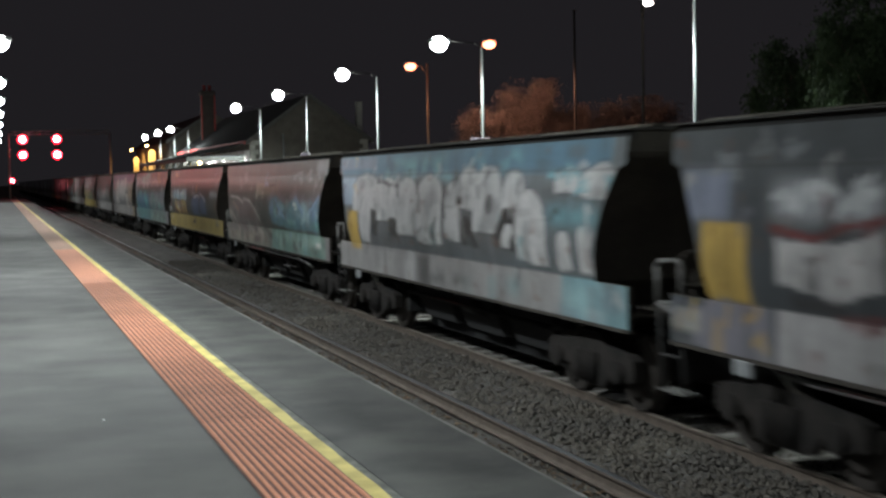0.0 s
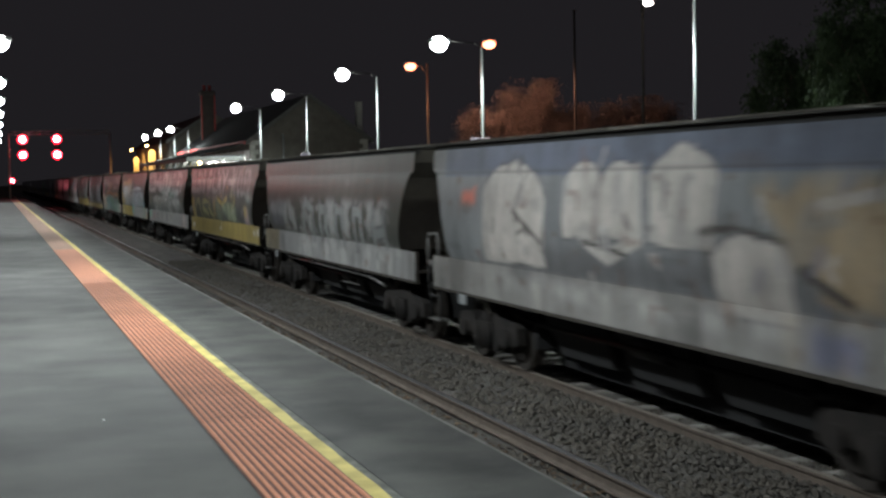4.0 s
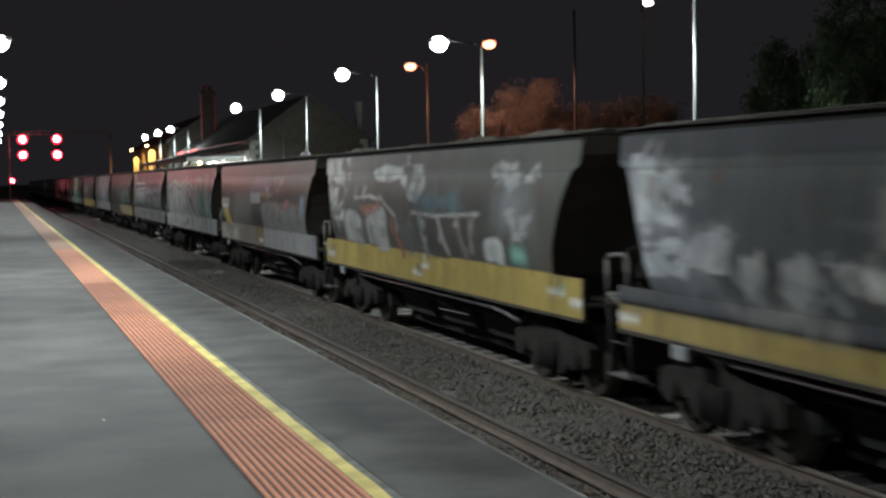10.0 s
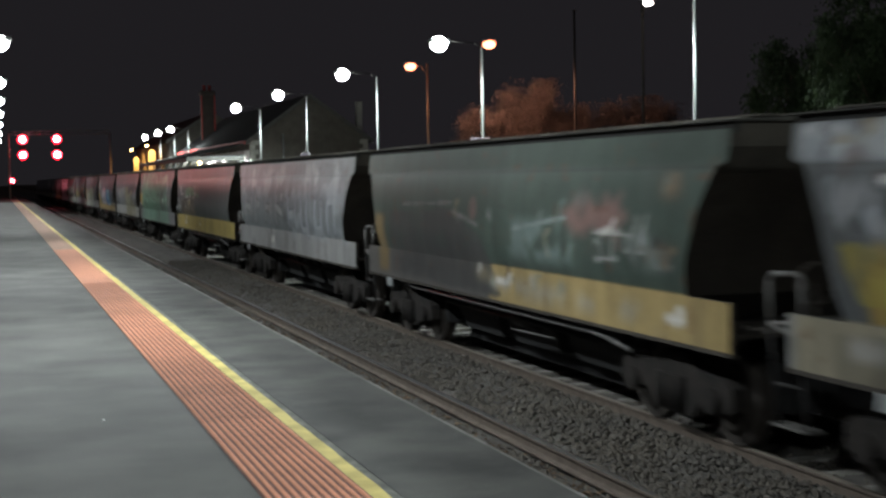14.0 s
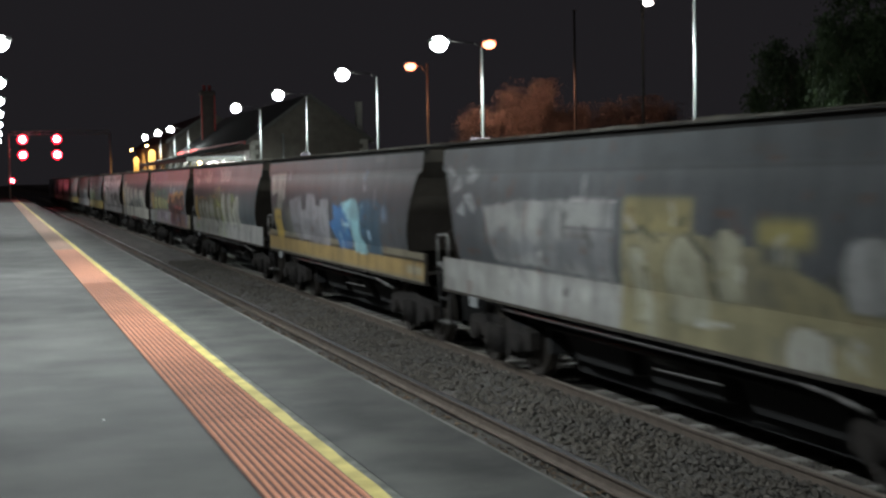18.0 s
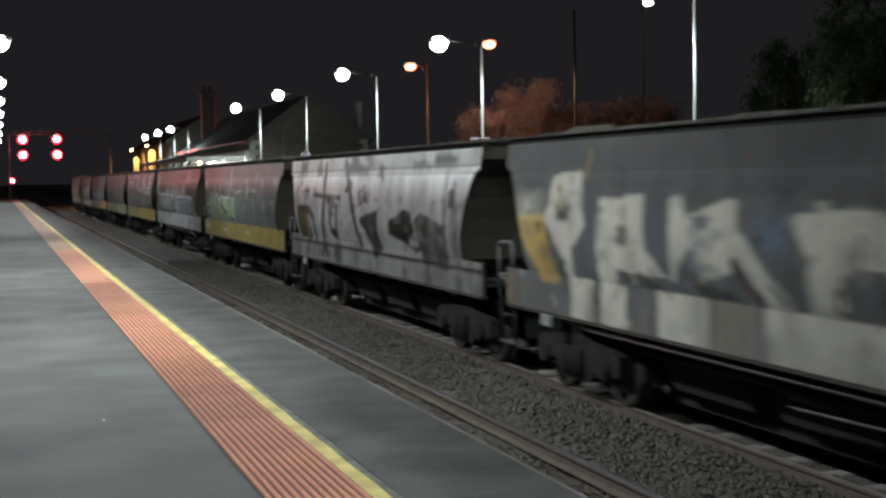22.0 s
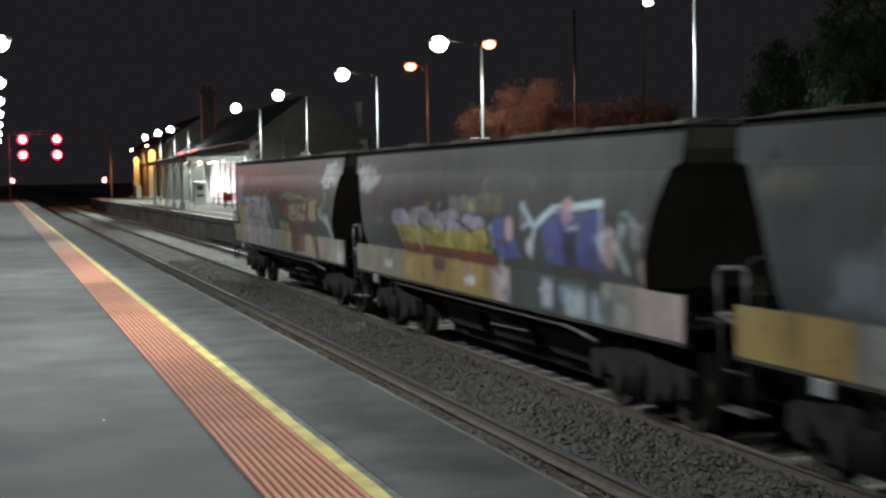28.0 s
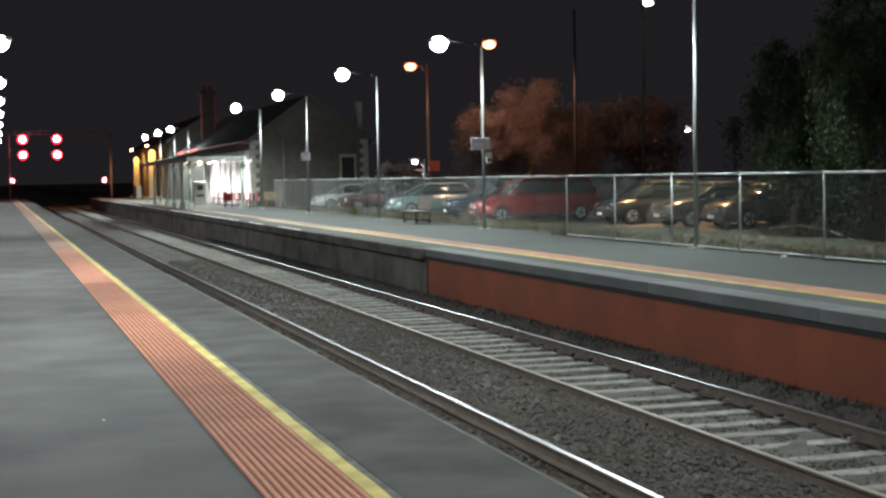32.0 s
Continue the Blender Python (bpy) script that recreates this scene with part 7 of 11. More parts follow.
on(19, "line", [(0.247, 0.534), (0.295, 0.487), (0.339, 0.384)], 0.12, (0.053, 0.056, 0.051))
on(19, "line", [(0.173, 0.408), (0.248, 0.25)], 0.12, (0.053, 0.056, 0.051))
on(19, "line", [(0.357, 0.583), (0.38, 0.519)], 0.12, (0.053, 0.056, 0.051))
on(19, "line", [(0.47, 0.456), (0.501, 0.432)], 0.12, (0.053, 0.056, 0.051))
on(19, "line", [(0.596, 0.546), (0.637, 0.521), (0.651, 0.556)], 0.12, (0.053, 0.056, 0.051))
on(19, "line", [(0.666, 0.473), (0.742, 0.547)], 0.12, (0.053, 0.056, 0.051))
on(19, "line", [(0.559, 0.3), (0.595, 0.17)], 0.12, (0.053, 0.056, 0.051))
on(19, "line", [(0.771, 0.33), (0.796, 0.412), (0.817, 0.511)], 0.12, (0.053, 0.056, 0.051))
on(19, "line", [(0.71, 0.253), (0.78, 0.358), (0.799, 0.295)], 0.12, (0.053, 0.056, 0.051))
on(19, "line", [(0.406, 0.916), (0.404, 0.835)], 0.09, (0.289, 0.307, 0.298))
on(19, "line", [(0.41, 0.72), (0.428, 0.608)], 0.08, (0.289, 0.307, 0.298))
on(19, "hump", 0.722, 0.754, 0.397, 0.482, (0.361, 0.469, 0.381))
on(19, "blob", 0.851, 0.767, 0.012, 0.05, (0.271, 0.253, 0.259))
on(19, "blob", 0.863, 0.684, 0.014, 0.07, (0.319, 0.298, 0.305))
on(19, "rect", 0.892, 0.918, 0.512, 0.555, (0.219, 0.206, 0.211), 0.01)
on(19, "rect", 0.887, 0.918, 0.392, 0.443, (0.199, 0.187, 0.192), 0.012)
on(19, "line", [(0.83, 0.559), (0.887, 0.55)], 0.06, (0.187, 0.162, 0.181))
on(19, "line", [(0.881, 0.527), (0.886, 0.293)], 0.08, (0.188, 0.166, 0.181))
on(19, "haze", [(0.856, 0.366), (0.926, 0.354), (0.919, 0.185), (0.848, 0.183)], (0.138, 0.127, 0.138))
on(19, "rect", 0.057, 0.115, 0.311, 0.561, (0.392, 0.267, 0.078), 0.004)
on(19, "blob", 0.073, 0.725, 0.008, 0.07, (0.494, 0.519, 0.519))
on(19, "cloud", 0.111, 0.848, 0.048, 0.133, (0.199, 0.302, 0.235), 0.4, 1.8)
on(19, "rect", 0.574, 0.6, 0.002, 0.218, (0.132, 0.137, 0.126), 0.012)
on(20, "base", (0.085, 0.091, 0.096))
on(20, "sill", -1, 0.486, (0.284, 0.284, 0.263))
on(20, "sill", 0.487, 0.856, (0.246, 0.223, 0.135))
on(20, "sill", 0.862, 2, (0.301, 0.301, 0.275))
on(20, "tags", 0.028, 0.12, 0.559, 0.891, (0.302, 0.32, 0.32), 6)
on(20, "poly", [(0.153, 0.605), (0.258, 0.654), (0.479, 0.659), (0.472, 0.239), (0.183, 0.263)], (0.269, 0.273, 0.261))
on(20, "line", [(0.264, 0.614), (0.274, 0.297)], 0.03, (0.116, 0.116, 0.116))
on(20, "line", [(0.367, 0.623), (0.373, 0.324)], 0.03, (0.116, 0.116, 0.116))
on(20, "line", [(0.378, 0.505), (0.479, 0.507)], 0.03, (0.13, 0.125, 0.125))
on(20, "line", [(0.389, 0.661), (0.479, 0.659)], 0.05, (0.332, 0.322, 0.313))
on(20, "rect", 0.498, 0.616, 0.511, 0.685, (0.217, 0.192, 0.099), 0.006)
on(20, "haze", [(0.15, 0.435), (0.479, 0.493), (0.466, 0.244), (0.184, 0.272)], (0.134, 0.14, 0.145))
on(20, "poly", [(0.498, 0.496), (0.609, 0.522), (0.706, 0.474), (0.787, 0.356), (0.858, 0.251), (0.853, 0.035), (0.478, -0.004)], (0.231, 0.212, 0.127))
on(20, "hump", 0.51, 0.542, 0.069, 0.43, (0.288, 0.284, 0.21))
on(20, "hump", 0.571, 0.633, 0.098, 0.503, (0.288, 0.284, 0.21))
on(20, "hump", 0.649, 0.689, 0.231, 0.547, (0.288, 0.284, 0.21))
on(20, "line", [(0.503, 0.497), (0.532, 0.536), (0.561, 0.475)], 0.04, (0.093, 0.089, 0.058))
on(20, "line", [(0.609, 0.516), (0.646, 0.399), (0.648, 0.245)], 0.05, (0.065, 0.065, 0.048))
on(20, "rect", 0.711, 0.775, 0.49, 0.601, (0.306, 0.271, 0.109), 0.01)
on(20, "rect", 0.712, 0.759, 0.416, 0.476, (0.09, 0.098, 0.086), 0.01)
on(20, "hump", 0.739, 0.789, 0.012, 0.166, (0.382, 0.382, 0.333))
on(20, "hump", 0.81, 0.858, 0.277, 0.546, (0.231, 0.235, 0.228))
on(20, "cloud", 0.86, 0.933, 0.382, 0.624, (0.205, 0.212, 0.227), 0.6, 1.6)
on(20, "line", [(0.869, 0.6), (0.91, 0.589)], 0.03, (0.35, 0.36, 0.36))
on(20, "line", [(0.87, 0.436), (0.918, 0.435)], 0.03, (0.35, 0.36, 0.36))
on(20, "rect", 0.934, 0.963, 0.689, 0.811, (0.266, 0.274, 0.274), 0.01)
on(20, "rect", 0.797, 0.829, 0.051, 0.113, (0.323, 0.287, 0.152), 0.012)
on(20, "line", [(0.614, 0.104), (0.664, 0.123)], 0.04, (0.44, 0.44, 0.396))
on(20, "cloud", 0.028, 0.479, 0.073, 0.183, (0.372, 0.372, 0.352), 0.5, 1.8)
on(20, "cloud", 0.86, 0.987, 0.038, 0.2, (0.384, 0.384, 0.354), 0.5, 1.8)
on(21, "base", (0.081, 0.085, 0.09))
on(21, "band", -1, 2, 0.875, 0.885, (0.025, 0.026, 0.03))
on(21, "band", -1, 2, 0.885, 1, (0.057, 0.06, 0.068))
on(21, "sill", -1, 2, (0.208, 0.187, 0.134))
on(21, "band", -1, 2, 0.15, 0.17, (0.023, 0.021, 0.02))
on(21, "band", -1, 2, 0.02, 0.15, (0.346, 0.247, 0.105))
on(21, "poly", [(0.031, 0.849), (0.115, 0.88), (0.162, 0.869), (0.171, 0.596), (0.131, 0.52), (0.102, 0.662), (0.059, 0.622)], (0.4, 0.41, 0.374))
on(21, "rect", 0.104, 0.148, 0.469, 0.626, (0.295, 0.304, 0.261), 0.008)
on(21, "rect", 0.173, 0.229, 0.191, 0.492, (0.137, 0.137, 0.121), 0.012)
on(21, "rect", 0.079, 0.139, 0.154, 0.468, (0.479, 0.342, 0.092), 0.006)
on(21, "blob", 0.202, 0.838, 0.006, 0.06, (0.258, 0.275, 0.292))
on(21, "poly", [(0.213, 0.58), (0.308, 0.623), (0.318, 0.48), (0.348, 0.492), (0.352, 0.658), (0.407, 0.632), (0.426, 0.531), (0.452, 0.535), (0.457, 0.598), (0.508, 0.61), (0.514, 0.338), (0.5, 0.155), (0.244, 0.196)], (0.27, 0.266, 0.278))
on(21, "cloud", 0.226, 0.498, 0.167, 0.568, (0.2, 0.194, 0.2), 0.4, 1.6)
on(21, "poly", [(0.514, 0.386), (0.553, 0.417), (0.54, 0.567), (0.581, 0.534), (0.603, 0.587), (0.643, 0.457), (0.648, 0.162), (0.571, 0.149), (0.53, 0.317)], (0.062, 0.157, 0.317))
on(21, "cloud", 0.58, 0.64, 0.193, 0.438, (0.058, 0.108, 0.237), 0.35, 1.8)
on(21, "poly", [(0.693, 0.579), (0.782, 0.624), (0.82, 0.568), (0.814, 0.134), (0.72, 0.161)], (0.055, 0.094, 0.127))
on(21, "poly", [(0.598, 0.572), (0.64, 0.603), (0.679, 0.618), (0.699, 0.54), (0.706, 0.275), (0.735, 0.156), (0.662, 0.131), (0.65, 0.388), (0.613, 0.492)], (0.256, 0.457, 0.493))
on(21, "line", [(0.603, 0.383), (0.648, 0.376)], 0.05, (0.349, 0.513, 0.591))
on(21, "cloud", 0.709, 0.818, 0.294, 0.587, (0.059, 0.125, 0.197), 0.4, 1.6)
on(21, "blob", 0.752, 0.31, 0.008, 0.05, (0.285, 0.399, 0.491))
on(21, "line", [(0.716, 0.824), (0.732, 0.7)], 0.06, (0.231, 0.254, 0.287))
on(21, "rect", 0.925, 0.992, 0.051, 0.117, (0.381, 0.341, 0.238), 0.004)
on(21, "rect", 0.827, 0.849, 0.445, 0.539, (0.18, 0.244, 0.321), 0.01)
on(22, "base", (0.084, 0.098, 0.106))
on(22, "sill", -1, 2, (0.358, 0.358, 0.339))
on(22, "tags", 0.054, 0.156, 0.736, 0.936, (0.294, 0.321, 0.34), 10)
on(22, "tags", 0.205, 0.334, 0.791, 0.901, (0.306, 0.334, 0.353), 12)
on(22, "tags", 0.486, 0.615, 0.809, 0.936, (0.306, 0.334, 0.353), 20)
on(22, "cloud", 0.486, 0.615, 0.809, 0.949, (0.24, 0.264, 0.289), 0.5, 1.8)
on(22, "rect", 0.411, 0.502, 0.594, 0.693, (0.216, 0.209, 0.181), 0.004)
on(22, "rect", 0.447, 0.502, 0.568, 0.657, (0.178, 0.172, 0.154), 0.004)
on(22, "rect", 0.076, 0.118, 0.191, 0.572, (0.447, 0.302, 0.087), 0.004)
on(22, "haze", [(0.132, 0.533), (0.521, 0.586), (0.743, 0.539), (0.739, 0.272), (0.512, 0.221), (0.124, 0.207)], (0.187, 0.19, 0.084))
on(22, "hump", 0.14, 0.173, 0.089, 0.486, (0.362, 0.362, 0.314))
on(22, "hump", 0.197, 0.233, 0.117, 0.516, (0.362, 0.362, 0.314))
on(22, "hump", 0.256, 0.306, 0.089, 0.507, (0.362, 0.362, 0.314))
on(22, "hump", 0.326, 0.388, 0.132, 0.538, (0.362, 0.362, 0.314))
on(22, "hump", 0.44, 0.467, 0.091, 0.43, (0.362, 0.362, 0.314))
on(22, "hump", 0.513, 0.561, 0.171, 0.631, (0.362, 0.362, 0.314))
on(22, "hump", 0.592, 0.648, 0.175, 0.606, (0.362, 0.362, 0.314))
on(22, "hump", 0.669, 0.698, 0.184, 0.516, (0.362, 0.362, 0.314))
on(22, "hump", 0.707, 0.748, 0.155, 0.589, (0.362, 0.362, 0.314))
on(22, "line", [(0.193, 0.502), (0.193, 0.165)], 0.04, (0.093, 0.097, 0.077))
on(22, "line", [(0.256, 0.45), (0.235, 0.183)], 0.05, (0.064, 0.067, 0.057))
on(22, "line", [(0.319, 0.464), (0.316, 0.186)], 0.05, (0.053, 0.053, 0.05))
on(22, "line", [(0.392, 0.278), (0.443, 0.187)], 0.09, (0.026, 0.026, 0.028))
on(22, "line", [(0.585, 0.524), (0.604, 0.387), (0.575, 0.179)], 0.08, (0.038, 0.038, 0.035))
on(22, "blob", 0.672, 0.478, 0.01, 0.06, (0.052, 0.052, 0.046))
on(22, "line", [(0.66, 0.318), (0.661, 0.16)], 0.08, (0.038, 0.038, 0.038))
on(22, "line", [(0.132, 0.526), (0.214, 0.552), (0.269, 0.528)], 0.045, (0.35, 0.212, 0.084))
on(22, "line", [(0.365, 0.568), (0.429, 0.566)], 0.045, (0.35, 0.212, 0.084))
on(22, "line", [(0.45, 0.444), (0.492, 0.44)], 0.05, (0.35, 0.212, 0.084))
on(22, "line", [(0.511, 0.662), (0.56, 0.675)], 0.03, (0.357, 0.225, 0.123))
on(22, "line", [(0.438, 0.513), (0.478, 0.446)], 0.1, (0.346, 0.443, 0.12))
on(22, "line", [(0.512, 0.43), (0.512, 0.221), (0.522, 0.033)], 0.11, (0.321, 0.402, 0.115))
on(22, "line", [(0.33, 0.587), (0.349, 0.53)], 0.07, (0.346, 0.443, 0.12))
on(22, "blob", 0.663, 0.559, 0.016, 0.06, (0.286, 0.362, 0.109))
on(22, "cloud", 0.438, 0.503, 0.138, 0.352, (0.243, 0.251, 0.155), 0.4, 2)
on(22, "rect", 0.06, 0.115, 0.062, 0.11, (0.223, 0.334, 0.126), 0.008)
on(22, "rect", 0.375, 0.428, 0.04, 0.096, (0.155, 0.155, 0.149), 0.015)
on(22, "cloud", 0.108, 0.736, 0.064, 0.166, (0.24, 0.24, 0.225), 0.35, 2)
on(23, "base", (0.133, 0.154, 0.164))
on(23, "sill", -1, 2, (0.209, 0.163, 0.169))
on(23, "band", -1, 0.13, 0.8, 1, (0.063, 0.069, 0.073))
on(23, "band", 0.13, 0.5, 0.8, 1, (0.105, 0.119, 0.152))
on(23, "band", 0.5, 2, 0.8, 1, (0.061, 0.064, 0.068))
on(23, "cloud", 0.041, 0.141, 0.736, 0.945, (0.295, 0.322, 0.351), 0.6, 2.4)
on(23, "rect", 0.039, 0.137, 0.634, 0.662, (0.053, 0.053, 0.053), 0.004)
on(23, "poly", [(0.081, 0.576), (0.154, 0.585), (0.167, 0.269), (0.088, 0.241)], (0.392, 0.267, 0.078))
on(23, "sill", -1, 0.153, (0.296, 0.296, 0.279))
on(23, "haze", [(0.177, 0.505), (0.5, 0.512), (0.521, 0.317), (0.171, 0.236)], (0.208, 0.194, 0.123))
on(23, "hump", 0.177, 0.241, 0.256, 0.492, (0.446, 0.429, 0.198))
on(23, "hump", 0.271, 0.345, 0.278, 0.497, (0.446, 0.429, 0.198))
on(23, "hump", 0.362, 0.401, 0.266, 0.504, (0.446, 0.429, 0.198))
on(23, "hump", 0.409, 0.446, 0.272, 0.491, (0.446, 0.429, 0.198))
on(23, "hump", 0.461, 0.509, 0.274, 0.45, (0.446, 0.429, 0.198))
on(23, "line", [(0.258, 0.488), (0.258, 0.269)], 0.06, (0.029, 0.03, 0.025))
on(23, "line", [(0.353, 0.478), (0.354, 0.276)], 0.06, (0.029, 0.03, 0.025))
on(23, "line", [(0.409, 0.505), (0.44, 0.337)], 0.05, (0.029, 0.03, 0.025))
on(23, "blob", 0.256, 0.619, 0.008, 0.07, (0.122, 0.328, 0.177))
on(23, "blob", 0.314, 0.574, 0.014, 0.06, (0.131, 0.354, 0.194))
on(23, "blob", 0.368, 0.607, 0.01, 0.06, (0.122, 0.328, 0.177))
on(23, "blob", 0.436, 0.626, 0.012, 0.06, (0.12, 0.316, 0.169))
on(23, "blob", 0.506, 0.551, 0.008, 0.07, (0.125, 0.306, 0.168))
on(23, "haze", [(0.273, 0.676), (0.334, 0.752), (0.355, 0.623), (0.287, 0.585)], (0.196, 0.164, 0.125))
on(23, "blob", 0.204, 0.575, 0.01, 0.05, (0.32, 0.259, 0.251))
on(23, "poly", [(0.169, 0.242), (0.381, 0.263), (0.527, 0.232), (0.524, 0.038), (0.151, 0.008)], (0.304, 0.264, 0.296))
on(23, "cloud", 0.163, 0.522, 0.067, 0.233, (0.168, 0.141, 0.156), 0.45, 2.2)
on(23, "cloud", 0.163, 0.522, 0.067, 0.233, (0.424, 0.376, 0.413), 0.35, 2.2)
on(23, "line", [(0.138, -0.033), (0.176, 0.188), (0.175, 0.372)], 0.12, (0.124, 0.358, 0.233))
on(23, "line", [(0.506, 0.513), (0.525, 0.368), (0.53, 0.035)], 0.14, (0.134, 0.358, 0.226))
on(23, "line", [(0.547, 0.254), (0.565, 0.167), (0.568, 0.037)], 0.24, (0.073, 0.136, 0.284))
on(23, "sill", 0.594, 2, (0.148, 0.102, 0.098))
on(23, "poly", [(0.544, 0.38), (0.574, 0.476), (0.598, 0.534), (0.638, 0.516), (0.662, 0.548), (0.697, 0.428), (0.713, 0.463), (0.749, 0.568), (0.819, 0.584), (0.815, -0.027), (0.598, 0.019), (0.584, 0.202), (0.542, 0.277)], (0.061, 0.03, 0.03))
on(23, "line", [(0.532, 0.44), (0.562, 0.435), (0.569, 0.499), (0.598, 0.57), (0.618, 0.556), (0.641, 0.535), (0.663, 0.574), (0.699, 0.445), (0.724, 0.492), (0.748, 0.597)], 0.13, (0.458, 0.184, 0.074))
on(23, "line", [(0.545, 0.315), (0.577, 0.245), (0.593, 0.043)], 0.1, (0.281, 0.073, 0.058))
on(23, "rect", 0.633, 0.669, 0.443, 0.486, (0.297, 0.284, 0.297), 0.012)
on(23, "line", [(0.645, 0.321), (0.695, 0.332)], 0.05, (0.231, 0.185, 0.195))
on(23, "line", [(0.65, 0.393), (0.68, 0.384)], 0.05, (0.213, 0.175, 0.185))
on(23, "poly", [(0.674, 0.572), (0.712, 0.539), (0.708, 0.477), (0.692, 0.482)], (0.065, 0.132, 0.314))
on(23, "blob", 0.604, 0.667, 0.016, 0.09, (0.372, 0.372, 0.352))
on(23, "blob", 0.687, 0.627, 0.018, 0.06, (0.391, 0.401, 0.412))
on(23, "blob", 0.624, 0.595, 0.012, 0.05, (0.1, 0.143, 0.269))
on(23, "poly", [(0.654, 0.404), (0.708, 0.551), (0.778, 0.571), (0.808, 0.503), (0.865, 0.594), (0.902, 0.535), (0.91, 0.27), (0.641, 0.241)], (0.066, 0.032, 0.032))
on(23, "line", [(0.655, 0.422), (0.705, 0.561), (0.771, 0.602), (0.805, 0.512), (0.862, 0.624), (0.899, 0.57), (0.912, 0.393)], 0.12, (0.481, 0.25, 0.086))
on(23, "line", [(0.716, 0.536), (0.73, 0.405)], 0.08, (0.451, 0.23, 0.082))
on(23, "line", [(0.818, 0.52), (0.823, 0.398)], 0.08, (0.451, 0.23, 0.082))
on(23, "line", [(0.69, 0.344), (0.769, 0.351)], 0.1, (0.328, 0.073, 0.075))
on(23, "line", [(0.801, 0.328), (0.863, 0.333)], 0.1, (0.328, 0.073, 0.075))
on(23, "line", [(0.744, 0.161), (0.757, 0.036)], 0.1, (0.308, 0.146, 0.086))
on(23, "line", [(0.835, 0.169), (0.855, 0.027)], 0.12, (0.308, 0.146, 0.086))
on(23, "line", [(0.686, 0.187), (0.677, 0.046)], 0.09, (0.282, 0.11, 0.085))
on(23, "sill", 0.945, 2, (0.248, 0.225, 0.153))
on(23, "rect", 0.941, 0.999, 0.069, 0.226, (0.381, 0.35, 0.223), 0.008)
on(23, "rect", 0.918, 0.94, 0.056, 0.222, (0.16, 0.178, 0.301), 0.01)
on(24, "base", (0.072, 0.075, 0.075))
on(24, "sill", -1, 2, (0.114, 0.112, 0.105))
on(24, "haze", [(0.016, 0.7), (0.537, 0.695), (0.639, 0.64), (0.634, 0.147), (0.005, 0.058)], (0.111, 0.116, 0.116))
on(24, "haze", [(0.187, 0.706), (0.371, 0.712), (0.37, 0.283), (0.191, 0.208)], (0.086, 0.09, 0.103))
on(24, "poly", [(0.115, 0.54), (0.13, 0.801), (0.194, 0.83), (0.209, 0.523), (0.181, 0.393), (0.176, 0.201), (0.213, 0.014), (0.178, -0.006), (0.154, 0.353)], (0.435, 0.424, 0.361))
on(24, "rect", 0.144, 0.173, 0.542, 0.634, (0.069, 0.069, 0.066), 0.006)
on(24, "rect", 0.04, 0.115, 0.507, 0.577, (0.343, 0.296, 0.127), 0.008)
on(24, "poly", [(0.04, 0.545), (0.114, 0.566), (0.139, 0.192), (0.095, 0.174)], (0.38, 0.258, 0.089))
on(24, "rect", 0.045, 0.111, 0.585, 0.701, (0.248, 0.248, 0.211), 0.012)
on(24, "poly", [(0.237, 0.678), (0.321, 0.694), (0.329, 0.434), (0.366, 0.295), (0.269, 0.3), (0.271, 0.065), (0.289, 0.032), (0.229, 0.005)], (0.435, 0.424, 0.361))
on(24, "rect", 0.272, 0.296, 0.436, 0.535, (0.111, 0.107, 0.089), 0.006)
on(24, "poly", [(0.368, 0.68), (0.386, 0.686), (0.394, 0.608), (0.457, 0.69), (0.469, 0.676), (0.472, 0.376), (0.416, 0.303), (0.417, 0.381), (0.401, 0.453), (0.37, 0.283)], (0.435, 0.424, 0.361))
on(24, "rect", 0.41, 0.43, 0.542, 0.605, (0.136, 0.147, 0.153), 0.006)
on(24, "poly", [(0.401, 0.44), (0.427, 0.359), (0.402, 0.349)], (0.187, 0.194, 0.215))
on(24, "line", [(0.473, 0.473), (0.5, 0.338), (0.527, 0.245)], 0.26, (0.435, 0.424, 0.361))
on(24, "line", [(0.468, 0.399), (0.499, 0.254)], 0.14, (0.048, 0.048, 0.048))
on(24, "line", [(0.289, 0.278), (0.348, 0.246)], 0.1, (0.048, 0.048, 0.048))
on(24, "line", [(0.408, 0.26), (0.461, 0.247)], 0.1, (0.048, 0.048, 0.048))
on(24, "poly", [(0.538, 0.609), (0.565, 0.63), (0.601, 0.652), (0.656, 0.632), (0.658, 0.504), (0.597, 0.49), (0.598, 0.272), (0.563, 0.241), (0.567, 0.411)], (0.435, 0.424, 0.361))
on(24, "rect", 0.591, 0.625, 0.391, 0.463, (0.199, 0.192, 0.185), 0.014)
on(24, "rect", 0.497, 0.537, 0.445, 0.626, (0.117, 0.148, 0.186), 0.014)
on(24, "sill", 0.166, 0.215, (0.435, 0.424, 0.361))
on(24, "sill", 0.238, 0.282, (0.435, 0.424, 0.361))
on(24, "sill", 0.34, 0.422, (0.435, 0.424, 0.361))
on(24, "sill", 0.429, 0.489, (0.193, 0.18, 0.15))
on(24, "sill", 0.5, 0.565, (0.435, 0.424, 0.361))
on(24, "sill", 0.585, 2, (0.436, 0.425, 0.372))
on(24, "text", 0.546, 0.705, -0.012, 0.63, "O", (0.435, 0.424, 0.361), 0.34)
on(24, "text", 0.743, 0.922, 0.066, 0.623, "TH", (0.435, 0.424, 0.361), 0.34)
on(24, "sill", 0.553, 0.879, (0.38, 0.37, 0.321))
on(25, "base", (0.855, 0.855, 0.855))
